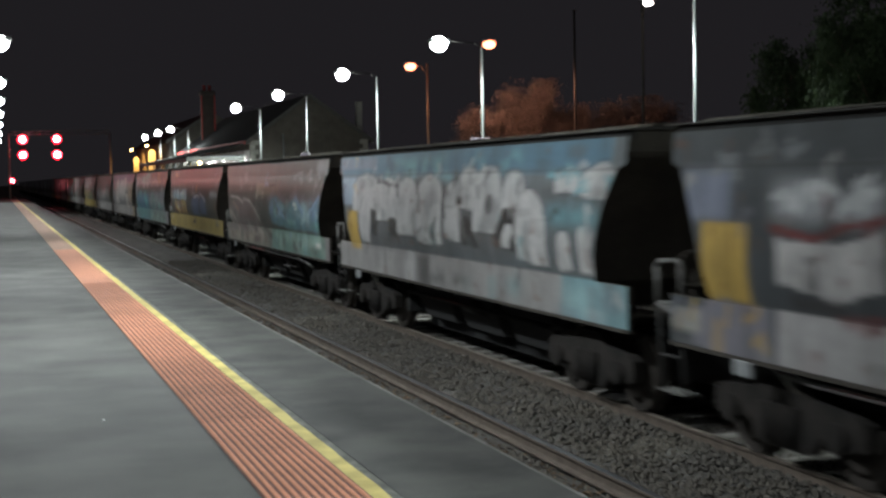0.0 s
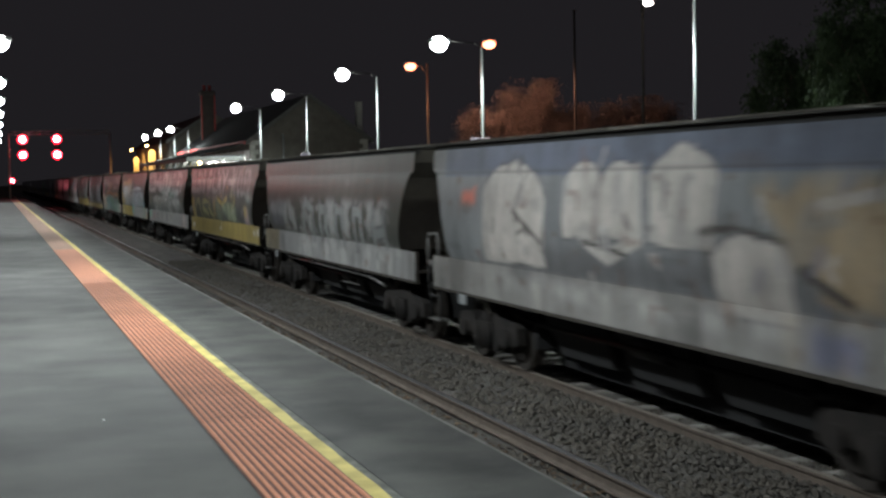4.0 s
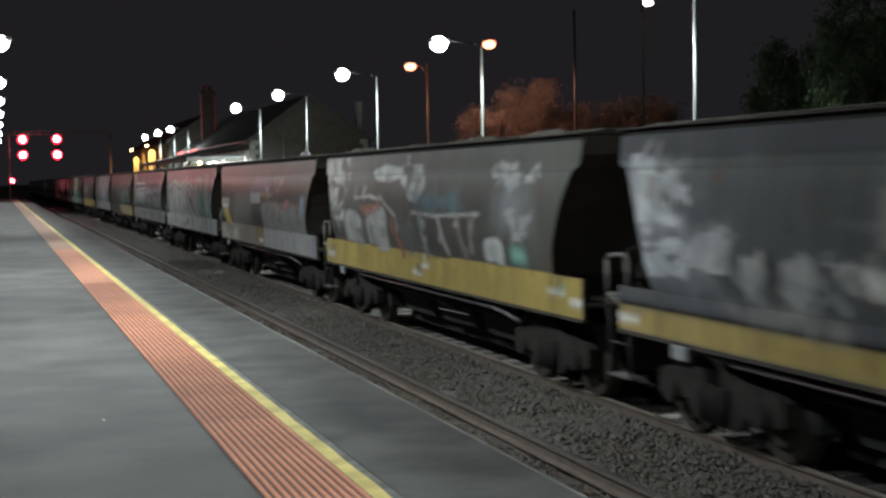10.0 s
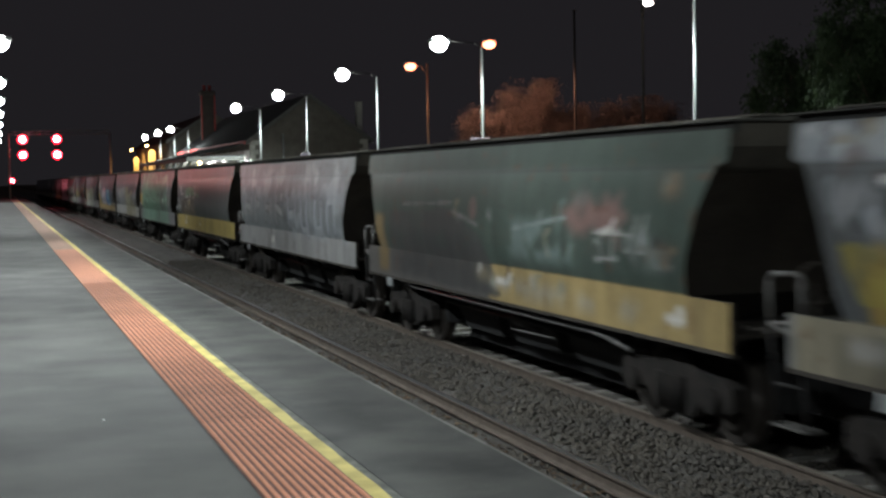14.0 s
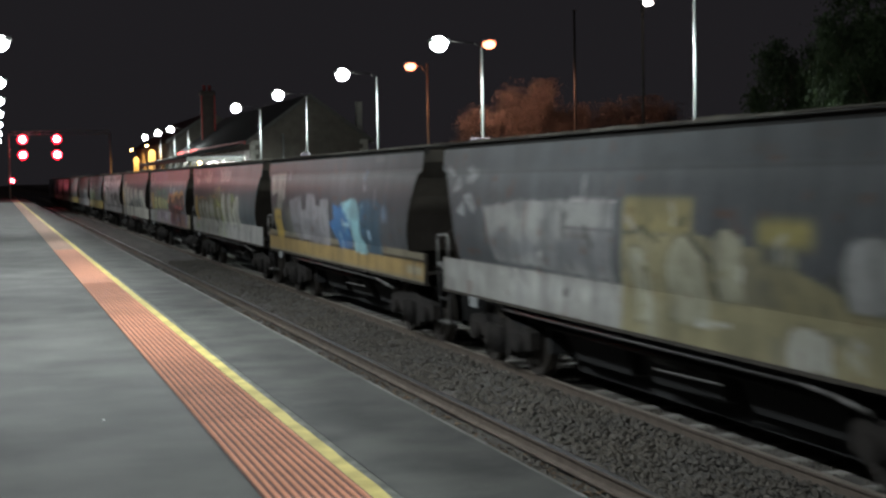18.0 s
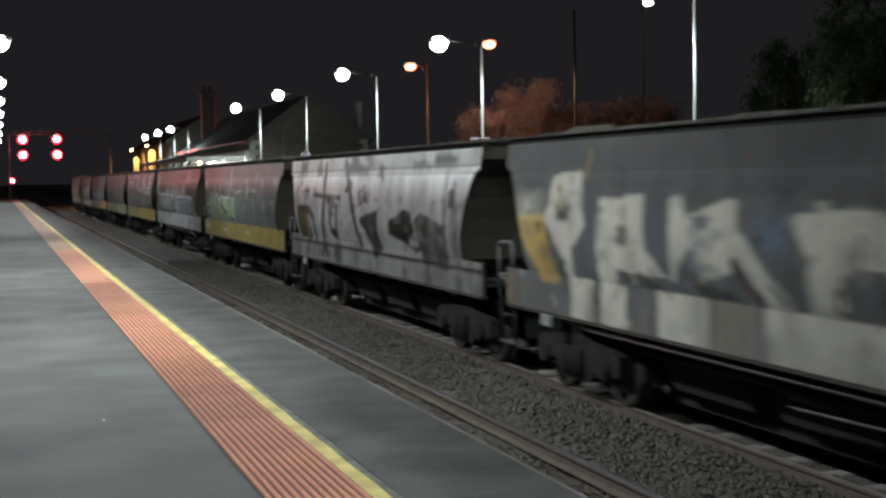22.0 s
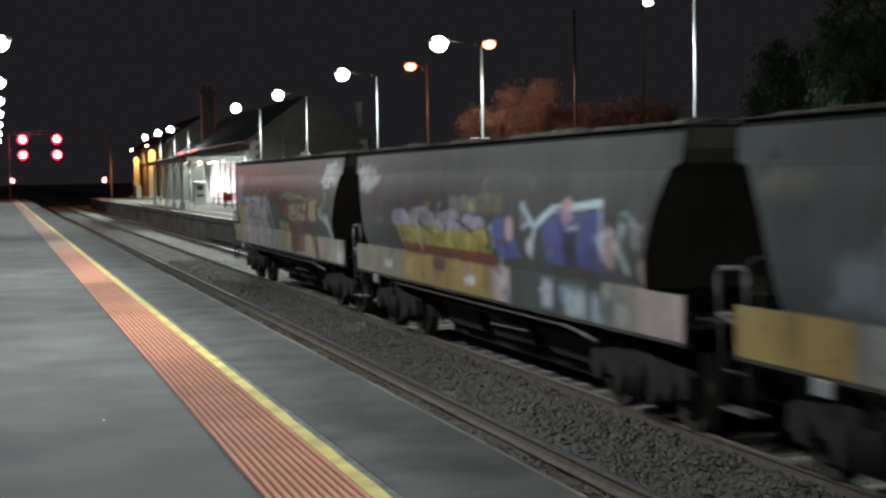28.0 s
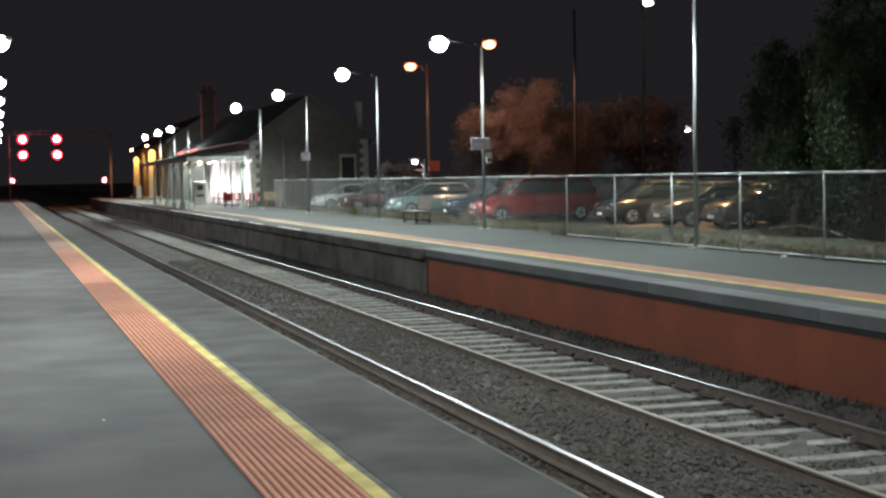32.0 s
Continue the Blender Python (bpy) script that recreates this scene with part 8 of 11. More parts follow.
on(25, "band", -1, 2, 0.875, 0.885, (0.053, 0.053, 0.053))
on(25, "band", -1, 2, 0.885, 1, (0.649, 0.649, 0.649))
on(25, "sill", -1, 2, (0.75, 0.75, 0.737))
on(25, "band", -1, 2, 0.145, 0.175, (0.029, 0.029, 0.029))
on(25, "line", [(0.105, 0.664), (0.143, 0.688), (0.159, 0.601)], 0.06, (0.021, 0.021, 0.02))
on(25, "line", [(0.591, 0.886), (0.611, 0.795)], 0.12, (0.021, 0.021, 0.02))
on(25, "line", [(0.486, 0.663), (0.509, 0.587), (0.489, 0.574)], 0.07, (0.021, 0.021, 0.02))
on(25, "line", [(0.062, 0.87), (0.068, 0.502), (0.088, 0.321)], 0.1, (0.021, 0.021, 0.02))
on(25, "line", [(0.163, 0.294), (0.126, 0.06)], 0.08, (0.021, 0.021, 0.02))
on(25, "poly", [(0.49, 0.448), (0.577, 0.5), (0.587, 0.401), (0.602, 0.196), (0.554, 0.108), (0.527, 0.333)], (0.021, 0.021, 0.02))
on(25, "poly", [(0.648, 0.442), (0.718, 0.555), (0.749, 0.53), (0.766, 0.387), (0.735, 0.28), (0.779, 0.262), (0.758, 0.217), (0.701, 0.305), (0.645, 0.334)], (0.021, 0.021, 0.02))
on(25, "line", [(0.612, 0.786), (0.601, 0.103)], 0.04, (0.31, 0.31, 0.31))
on(25, "rect", 0.883, 0.89, 0.131, 0.844, (0.31, 0.31, 0.31), 0.002)
on(25, "poly", [(0.897, 0.7), (0.925, 0.726), (0.927, 0.582), (0.9, 0.578)], (0.116, 0.116, 0.116))
on(25, "rect", 0.905, 0.933, 0.166, 0.571, (0.522, 0.535, 0.522), 0.006)
on(25, "cloud", 0.085, 0.598, -0.034, -0.047, (0.081, 0.081, 0.078), 0.4, 2)
on(25, "poly", [(0.765, 0.474), (0.787, 0.537), (0.886, 0.449), (0.88, 0.126), (0.786, 0.189)], (0.155, 0.155, 0.149))
on(25, "cloud", 0.748, 0.918, 0.879, 0.974, (0.116, 0.116, 0.116), 0.5, 2)
on(25, "rect", 0.515, 0.554, 0.063, 0.133, (0.75, 0.75, 0.75), 0.004)
on(25, "rect", 0.082, 0.157, 0.248, 0.526, (0.335, 0.255, 0.101), 0.012)
on(25, "line", [(0.268, 0.924), (0.272, 0.553), (0.241, 0.09)], 0.2, (0.046, 0.045, 0.041))
on(25, "line", [(0.296, 0.605), (0.358, 0.535), (0.347, 0.266), (0.317, 0.292)], 0.16, (0.046, 0.045, 0.041))
on(25, "poly", [(0.302, 0.526), (0.324, 0.544), (0.322, 0.347), (0.351, 0.306), (0.342, 0.251), (0.31, 0.289)], (0.046, 0.045, 0.041))
on(25, "line", [(0.397, 0.933), (0.441, 0.642), (0.469, 0.413), (0.486, 0.228)], 0.22, (0.046, 0.045, 0.041))
on(25, "line", [(0.196, 0.645), (0.29, 0.626), (0.378, 0.621)], 0.09, (0.046, 0.045, 0.041))
on(25, "poly", [(0.4, 0.667), (0.421, 0.81), (0.451, 0.648)], (0.046, 0.045, 0.041))
on(25, "blob", 0.152, 0.671, 0.008, 0.05, (0.046, 0.045, 0.041))
on(25, "line", [(0.516, 0.623), (0.54, 0.599)], 0.08, (0.046, 0.045, 0.041))
on(25, "line", [(0.082, 0.498), (0.167, 0.484), (0.195, 0.417), (0.194, 0.181)], 0.16, (0.046, 0.045, 0.041))
on(25, "line", [(0.082, 0.953), (0.1, 0.737)], 0.09, (0.046, 0.045, 0.041))
on(25, "poly", [(0.074, 0.458), (0.14, 0.488), (0.136, 0.194), (0.079, 0.192)], (0.195, 0.168, 0.051))
on(25, "poly", [(0.525, 0.489), (0.594, 0.526), (0.587, 0.206), (0.544, 0.22)], (0.058, 0.058, 0.055))
on(25, "cloud", 0.073, 0.56, 0.822, 1.024, (0.183, 0.19, 0.183), 0.45, 2)
on(25, "cloud", 0.21, 0.352, 0.05, 0.189, (0.154, 0.154, 0.143), 0.5, 2)
on(26, "base", (0.106, 0.119, 0.127))
on(26, "sill", -1, 2, (0.322, 0.251, 0.081))
on(26, "tags", 0.064, 0.433, 0.683, 0.776, (0.229, 0.252, 0.268), 10)
on(26, "rect", 0.364, 0.457, 0.646, 0.772, (0.235, 0.247, 0.255), 0.006)
on(26, "rect", 0.479, 0.584, 0.573, 0.763, (0.16, 0.16, 0.132), 0.006)
on(26, "haze", [(0.123, 0.562), (0.834, 0.637), (0.871, 0.269), (0.691, 0.243), (0.158, 0.272)], (0.144, 0.167, 0.149))
on(26, "piece", 0.134, 0.46, 0.279, 0.598, 3, (0.254, 0.315, 0.206), (0.032, 0.034, 0.037), 0.2)
on(26, "hump", 0.802, 0.862, 0.24, 0.38, (0.233, 0.291, 0.187))
on(26, "line", [(0.235, 0.534), (0.244, 0.296)], 0.07, (0.025, 0.026, 0.03))
on(26, "line", [(0.461, 0.563), (0.48, 0.326)], 0.07, (0.025, 0.026, 0.03))
on(26, "line", [(0.6, 0.612), (0.642, 0.345)], 0.07, (0.025, 0.026, 0.03))
on(26, "line", [(0.69, 0.535), (0.698, 0.334)], 0.07, (0.025, 0.026, 0.03))
on(26, "line", [(0.767, 0.549), (0.777, 0.388)], 0.07, (0.025, 0.026, 0.03))
on(26, "line", [(0.796, 0.408), (0.823, 0.403)], 0.07, (0.025, 0.026, 0.03))
on(26, "line", [(0.146, 0.599), (0.223, 0.621)], 0.045, (0.541, 0.567, 0.554))
on(26, "line", [(0.261, 0.593), (0.341, 0.615)], 0.045, (0.541, 0.567, 0.554))
on(26, "line", [(0.351, 0.564), (0.455, 0.583)], 0.045, (0.541, 0.567, 0.554))
on(26, "line", [(0.497, 0.635), (0.579, 0.667)], 0.045, (0.541, 0.567, 0.554))
on(26, "line", [(0.618, 0.651), (0.659, 0.66)], 0.045, (0.541, 0.567, 0.554))
on(26, "line", [(0.687, 0.674), (0.751, 0.656)], 0.045, (0.541, 0.567, 0.554))
on(26, "line", [(0.79, 0.606), (0.812, 0.619)], 0.045, (0.541, 0.567, 0.554))
on(26, "rect", 0.914, 0.955, 0.69, 0.806, (0.252, 0.286, 0.312), 0.012)
on(26, "rect", 0.892, 0.931, 0.503, 0.551, (0.282, 0.304, 0.327), 0.008)
on(26, "haze", [(0.836, 0.459), (0.907, 0.478), (0.905, 0.334), (0.866, 0.317)], (0.058, 0.061, 0.075))
on(26, "cloud", 0.713, 0.914, 0.575, 0.823, (0.134, 0.151, 0.188), 0.5, 1.4)
on(26, "rect", -0.02, 0.017, 0.097, 0.139, (0.582, 0.575, 0.53), 0.004)
on(26, "rect", 0.289, 0.327, 0.09, 0.137, (0.582, 0.575, 0.53), 0.004)
on(26, "rect", 0.597, 0.634, 0.109, 0.153, (0.582, 0.575, 0.53), 0.004)
on(26, "tags", 0.951, 0.974, 0.205, 0.26, (0.188, 0.128, 0.047), 4)
on(26, "haze", [(0.125, 0.539), (0.486, 0.563), (0.48, 0.219), (0.288, 0.209), (0.138, 0.257)], (0.203, 0.24, 0.176))
on(26, "rect", 0.35, 0.456, 0.634, 0.772, (0.251, 0.284, 0.292), 0.014)
on(26, "poly", [(0.127, 0.539), (0.166, 0.56), (0.181, 0.413), (0.201, 0.311), (0.231, 0.297), (0.219, 0.252), (0.138, 0.257)], (0.336, 0.43, 0.25))
on(26, "poly", [(0.184, 0.509), (0.244, 0.547), (0.248, 0.381), (0.222, 0.293), (0.2, 0.405)], (0.336, 0.43, 0.25))
on(26, "poly", [(0.253, 0.498), (0.312, 0.584), (0.305, 0.474), (0.327, 0.385), (0.284, 0.269), (0.256, 0.359)], (0.336, 0.43, 0.25))
on(26, "poly", [(0.313, 0.536), (0.395, 0.56), (0.414, 0.439), (0.392, 0.298), (0.331, 0.387)], (0.336, 0.43, 0.25))
on(26, "poly", [(0.402, 0.522), (0.486, 0.553), (0.483, 0.282), (0.417, 0.299)], (0.336, 0.43, 0.25))
on(26, "line", [(0.175, 0.384), (0.198, 0.269)], 0.1, (0.025, 0.026, 0.03))
on(26, "line", [(0.245, 0.483), (0.246, 0.329)], 0.08, (0.025, 0.026, 0.03))
on(26, "line", [(0.313, 0.452), (0.352, 0.371), (0.375, 0.358)], 0.12, (0.025, 0.026, 0.03))
on(26, "line", [(0.395, 0.366), (0.416, 0.277), (0.45, 0.274)], 0.1, (0.025, 0.026, 0.03))
on(26, "line", [(0.298, 0.521), (0.305, 0.426)], 0.08, (0.025, 0.026, 0.03))
on(26, "line", [(0.17, 0.588), (0.203, 0.611)], 0.12, (0.018, 0.018, 0.019))
on(26, "line", [(0.257, 0.567), (0.296, 0.63), (0.333, 0.627)], 0.12, (0.018, 0.018, 0.019))
on(26, "line", [(0.119, 0.601), (0.155, 0.616), (0.18, 0.562)], 0.06, (0.681, 0.711, 0.696))
on(26, "line", [(0.185, 0.555), (0.244, 0.57)], 0.05, (0.681, 0.711, 0.696))
on(26, "line", [(0.24, 0.482), (0.281, 0.562), (0.327, 0.565), (0.376, 0.547), (0.401, 0.566)], 0.06, (0.681, 0.711, 0.696))
on(26, "line", [(0.411, 0.563), (0.47, 0.564)], 0.06, (0.681, 0.711, 0.696))
on(26, "line", [(0.203, 0.595), (0.248, 0.601)], 0.08, (0.532, 0.584, 0.597))
on(26, "line", [(0.419, 0.582), (0.47, 0.584)], 0.05, (0.058, 0.064, 0.071))
on(26, "cloud", 0.012, 0.078, 0.678, 0.799, (0.372, 0.414, 0.448), 0.6, 1.8)
on(26, "line", [(0.07, 0.439), (0.115, 0.456)], 0.06, (0.378, 0.399, 0.399))
on(26, "line", [(0.084, 0.339), (0.124, 0.361)], 0.06, (0.378, 0.399, 0.399))
on(26, "rect", 0.039, 0.085, 0.093, 0.154, (0.747, 0.731, 0.686), 0.004)
on(26, "rect", 0.299, 0.34, 0.088, 0.134, (0.75, 0.75, 0.724), 0.004)
on(27, "base", (0.061, 0.069, 0.061))
on(27, "sill", -1, 2, (0.347, 0.342, 0.342))
on(27, "haze", [(0.227, 0.515), (0.311, 0.775), (0.374, 0.566), (0.448, 0.715), (0.49, 0.605), (0.556, 0.682), (0.584, 0.579), (0.648, 0.703), (0.693, 0.785), (0.74, 0.581), (0.735, 0.534)], (0.299, 0.265, 0.241))
on(27, "blob", 0.557, 0.664, 0.01, 0.06, (0.265, 0.249, 0.118))
on(27, "tags", 0.719, 0.865, 0.789, 0.91, (0.267, 0.283, 0.275), 14)
on(27, "line", [(0.722, 0.737), (0.76, 0.752)], 0.04, (0.445, 0.457, 0.445))
on(27, "poly", [(0.116, 0.547), (0.466, 0.523), (0.472, 0.275), (0.102, 0.265)], (0.195, 0.201, 0.208))
on(27, "poly", [(0.523, 0.51), (0.874, 0.526), (0.88, 0.264), (0.507, 0.218)], (0.245, 0.253, 0.261))
on(27, "line", [(0.102, 0.564), (0.214, 0.549), (0.469, 0.531)], 0.055, (0.677, 0.677, 0.677))
on(27, "line", [(0.523, 0.524), (0.722, 0.535), (0.877, 0.521)], 0.055, (0.677, 0.677, 0.677))
on(27, "line", [(0.52, 0.509), (0.496, 0.177)], 0.05, (0.605, 0.605, 0.605))
on(27, "line", [(0.615, 0.387), (0.669, 0.388)], 0.07, (0.038, 0.038, 0.038))
on(27, "line", [(0.612, 0.331), (0.641, 0.316)], 0.07, (0.038, 0.038, 0.038))
on(27, "line", [(0.754, 0.435), (0.798, 0.416)], 0.07, (0.038, 0.038, 0.038))
on(27, "line", [(0.368, 0.356), (0.436, 0.357)], 0.07, (0.038, 0.038, 0.038))
on(27, "line", [(0.695, 0.505), (0.693, 0.283)], 0.07, (0.038, 0.038, 0.038))
on(27, "line", [(0.743, 0.504), (0.742, 0.3)], 0.07, (0.038, 0.038, 0.038))
on(27, "line", [(0.585, 0.492), (0.646, 0.496)], 0.07, (0.038, 0.038, 0.038))
on(27, "cloud", 0.136, 0.869, 0.316, 0.503, (0.15, 0.156, 0.162), 0.4, 1.6)
on(27, "line", [(0.781, 0.131), (0.834, 0.113)], 0.07, (0.042, 0.039, 0.039))
on(27, "haze", [(0.889, 0.324), (0.949, 0.24), (0.965, 0.039), (0.891, 0.046)], (0.434, 0.35, 0.286))
on(27, "rect", 0.954, 0.995, 0.049, 0.169, (0.219, 0.219, 0.205), 0.008)
on(27, "cloud", 0.114, 0.86, 0.084, 0.175, (0.445, 0.445, 0.457), 0.5, 2)
on(27, "cloud", 0.114, 0.881, 0.096, 0.175, (0.201, 0.201, 0.201), 0.35, 2.4)
on(27, "rect", 0.883, 0.915, 0.361, 0.433, (0.228, 0.22, 0.206), 0.012)
on(27, "rect", 0.026, 0.093, 0.591, 0.924, (0.222, 0.23, 0.222), 0.008)
on(27, "tags", 0.019, 0.103, 0.578, 0.916, (0.391, 0.412, 0.401), 18)
on(27, "cloud", 0.019, 0.099, 0.577, 0.91, (0.3, 0.314, 0.305), 0.5, 2.6)
on(27, "haze", [(0.034, 0.539), (0.104, 0.551), (0.112, 0.204), (0.022, 0.189)], (0.12, 0.13, 0.089))
on(27, "haze", [(0.181, 0.605), (0.277, 0.609), (0.278, 0.577), (0.182, 0.565)], (0.11, 0.146, 0.17))
on(27, "line", [(0.115, 0.558), (0.206, 0.56), (0.278, 0.55), (0.395, 0.547)], 0.07, (0.589, 0.602, 0.589))
on(27, "line", [(0.122, 0.528), (0.278, 0.519), (0.395, 0.524)], 0.04, (0.048, 0.048, 0.048))
on(27, "haze", [(0.175, 0.488), (0.396, 0.504), (0.394, 0.324), (0.179, 0.313)], (0.289, 0.298, 0.302))
on(27, "line", [(0.176, 0.514), (0.183, 0.365)], 0.06, (0.07, 0.07, 0.07))
on(27, "sill", 0.013, 0.078, (0.243, 0.368, 0.319))
on(27, "haze", [(0.073, 0.157), (0.153, 0.237), (0.164, 0.05), (0.078, 0.035)], (0.431, 0.328, 0.275))
on(27, "line", [(0.164, 0.217), (0.27, 0.224), (0.389, 0.23)], 0.04, (0.082, 0.082, 0.082))
on(27, "line", [(0.205, 0.176), (0.212, 0.058)], 0.1, (0.132, 0.132, 0.132))
on(27, "line", [(0.35, 0.174), (0.359, 0.054)], 0.1, (0.132, 0.132, 0.132))
on(28, "base", (0.059, 0.062, 0.056))
on(28, "sill", -1, 2, (0.31, 0.241, 0.083))
on(28, "text", 0.02, 0.76, 0.62, 0.97, "THERTOFINK", (0.404, 0.42, 0.415), 0.15)
on(28, "text", 0.78, 0.93, 0.6, 0.97, "S", (0.447, 0.464, 0.458), 0.19)
on(28, "tags", 0.03, 0.75, 0.6, 0.7, (0.311, 0.32, 0.311), 16)
on(28, "haze", [(0.077, 0.619), (0.476, 0.594), (0.478, 0.201), (0.058, 0.16)], (0.157, 0.14, 0.124))
on(28, "cloud", 0.102, 0.462, 0.232, 0.643, (0.212, 0.174, 0.178), 0.45, 1.8)
on(28, "line", [(0.46, 0.43), (0.478, 0.219)], 0.22, (0.105, 0.162, 0.263))
on(28, "rect", 0.079, 0.101, 0.241, 0.417, (0.192, 0.137, 0.065), 0.01)
on(28, "line", [(0.531, 0.599), (0.553, 0.229)], 0.09, (0.441, 0.441, 0.414))
on(28, "line", [(0.59, 0.606), (0.611, 0.284)], 0.09, (0.441, 0.441, 0.414))
on(28, "line", [(0.651, 0.581), (0.71, 0.252)], 0.09, (0.441, 0.441, 0.414))
on(28, "line", [(0.714, 0.574), (0.768, 0.238)], 0.09, (0.441, 0.441, 0.414))
on(28, "line", [(0.699, 0.602), (0.768, 0.562), (0.865, 0.561)], 0.09, (0.441, 0.441, 0.414))
on(28, "line", [(0.847, 0.521), (0.896, 0.541), (0.905, 0.335)], 0.09, (0.441, 0.441, 0.414))
on(28, "line", [(0.796, 0.32), (0.851, 0.373)], 0.09, (0.441, 0.441, 0.414))
on(28, "line", [(0.875, 0.48), (0.879, 0.299)], 0.09, (0.441, 0.441, 0.414))
on(28, "poly", [(0.773, 0.511), (0.852, 0.522), (0.842, 0.37), (0.782, 0.366)], (0.027, 0.025, 0.024))
on(28, "poly", [(0.618, 0.56), (0.651, 0.581), (0.675, 0.368), (0.635, 0.34)], (0.031, 0.029, 0.028))
on(28, "poly", [(0.516, 0.581), (0.548, 0.534), (0.568, 0.37), (0.539, 0.396)], (0.027, 0.025, 0.024))
on(28, "poly", [(0.664, 0.427), (0.701, 0.406), (0.706, 0.262), (0.662, 0.27)], (0.307, 0.307, 0.281))
on(28, "blob", 0.55, 0.642, 0.012, 0.045, (0.518, 0.463, 0.227))
on(28, "blob", 0.665, 0.632, 0.012, 0.045, (0.518, 0.463, 0.227))
on(28, "blob", 0.81, 0.612, 0.016, 0.05, (0.518, 0.463, 0.227))
on(28, "line", [(0.762, 0.561), (0.865, 0.566)], 0.04, (0.535, 0.535, 0.51))
on(28, "cloud", 0.712, 0.855, 0.102, 0.228, (0.181, 0.128, 0.055), 0.5, 2)
on(28, "cloud", 0.058, 0.444, 0.116, 0.183, (0.277, 0.199, 0.105), 0.4, 2)
on(28, "rect", 0.097, 0.21, 0.051, 0.172, (0.266, 0.25, 0.212), 0.012)
on(28, "rect", 0.477, 0.503, 0.095, 0.144, (0.582, 0.575, 0.53), 0.004)
on(28, "rect", 0.955, 0.984, 0.126, 0.171, (0.582, 0.575, 0.53), 0.004)
on(28, "tags", 0.915, 0.946, 0.131, 0.2, (0.151, 0.1, 0.037), 4)
on(28, "rect", 0.898, 0.963, 0.87, 0.966, (0.17, 0.189, 0.189), 0.01)
on(29, "base", (0.089, 0.091, 0.087))
on(29, "sill", -1, 2, (0.25, 0.235, 0.16))
on(29, "piece", 0.12, 0.88, 0.28, 0.72, 6, (0.282, 0.273, 0.249), (0.094, 0.094, 0.09), 0.14)
on(29, "cloud", 0.3, 0.9, 0, 0.22, (0.327, 0.318, 0.265), 0.5, 1.8)
on(29, "tags", 0.6, 0.95, 0.75, 0.95, (0.191, 0.191, 0.184), 6)
on(30, "base", (0.082, 0.091, 0.094))
on(30, "sill", -1, 0.148, (0.311, 0.234, 0.098))
on(30, "sill", 0.149, 0.385, (0.26, 0.252, 0.236))
on(30, "sill", 0.387, 2, (0.32, 0.23, 0.09))
on(30, "haze", [(0.133, 0.402), (0.208, 0.597), (0.351, 0.6), (0.408, 0.533), (0.548, 0.584), (0.581, 0.472), (0.617, 0.233), (0.39, 0.268), (0.123, 0.268)], (0.185, 0.202, 0.219))
on(30, "hump", 0.194, 0.274, 0.324, 0.568, (0.25, 0.274, 0.291))
on(30, "hump", 0.278, 0.348, 0.318, 0.547, (0.25, 0.274, 0.291))
on(30, "hump", 0.353, 0.404, 0.308, 0.499, (0.25, 0.274, 0.291))
on(30, "hump", 0.429, 0.491, 0.287, 0.515, (0.25, 0.274, 0.291))
on(30, "hump", 0.505, 0.545, 0.31, 0.556, (0.25, 0.274, 0.291))
on(30, "hump", 0.557, 0.604, 0.263, 0.49, (0.25, 0.274, 0.291))
on(30, "line", [(0.29, 0.587), (0.352, 0.553), (0.403, 0.504)], 0.07, (0.016, 0.018, 0.019))
on(30, "line", [(0.406, 0.481), (0.416, 0.298)], 0.07, (0.016, 0.018, 0.019))
on(30, "line", [(0.435, 0.306), (0.478, 0.241)], 0.07, (0.016, 0.018, 0.019))
on(30, "line", [(0.538, 0.268), (0.578, 0.336)], 0.07, (0.016, 0.018, 0.019))
on(30, "line", [(0.487, 0.54), (0.548, 0.576)], 0.07, (0.016, 0.018, 0.019))
on(30, "line", [(0.224, 0.506), (0.264, 0.385)], 0.07, (0.016, 0.018, 0.019))
on(30, "line", [(0.256, 0.64), (0.353, 0.63)], 0.04, (0.434, 0.457, 0.457))
on(30, "line", [(0.187, 0.581), (0.243, 0.62)], 0.04, (0.434, 0.457, 0.457))
on(30, "line", [(0.417, 0.619), (0.448, 0.595)], 0.04, (0.434, 0.457, 0.457))
on(30, "line", [(0.495, 0.594), (0.546, 0.639)], 0.04, (0.434, 0.457, 0.457))
on(30, "blob", 0.569, 0.439, 0.014, 0.1, (0.246, 0.391, 0.434))
on(30, "rect", 0.574, 0.61, 0.539, 0.654, (0.123, 0.097, 0.065), 0.012)
on(30, "rect", 0.388, 0.412, 0.596, 0.68, (0.186, 0.179, 0.149), 0.008)
on(30, "haze", [(0.61, 0.551), (0.752, 0.559), (0.748, 0.272), (0.61, 0.241)], (0.168, 0.174, 0.184))
on(30, "piece", 0.6, 0.95, 0.25, 0.62, 4, (0.224, 0.231, 0.239), (0.086, 0.09, 0.098), 0.15)
on(30, "cloud", 0.672, 0.748, 0.272, 0.408, (0.213, 0.121, 0.112), 0.5, 2)
on(30, "blob", 0.751, 0.498, 0.012, 0.06, (0.181, 0.313, 0.26))
on(30, "rect", 0.036, 0.104, 0.7, 0.809, (0.159, 0.153, 0.126), 0.012)
on(30, "tags", 0.615, 0.714, 0.593, 0.669, (0.195, 0.202, 0.217), 6)
on(30, "cloud", 0.407, 0.745, -0.019, 0.136, (0.216, 0.169, 0.089), 0.4, 2)
on(30, "rect", 0.473, 0.5, 0.102, 0.151, (0.582, 0.575, 0.53), 0.004)
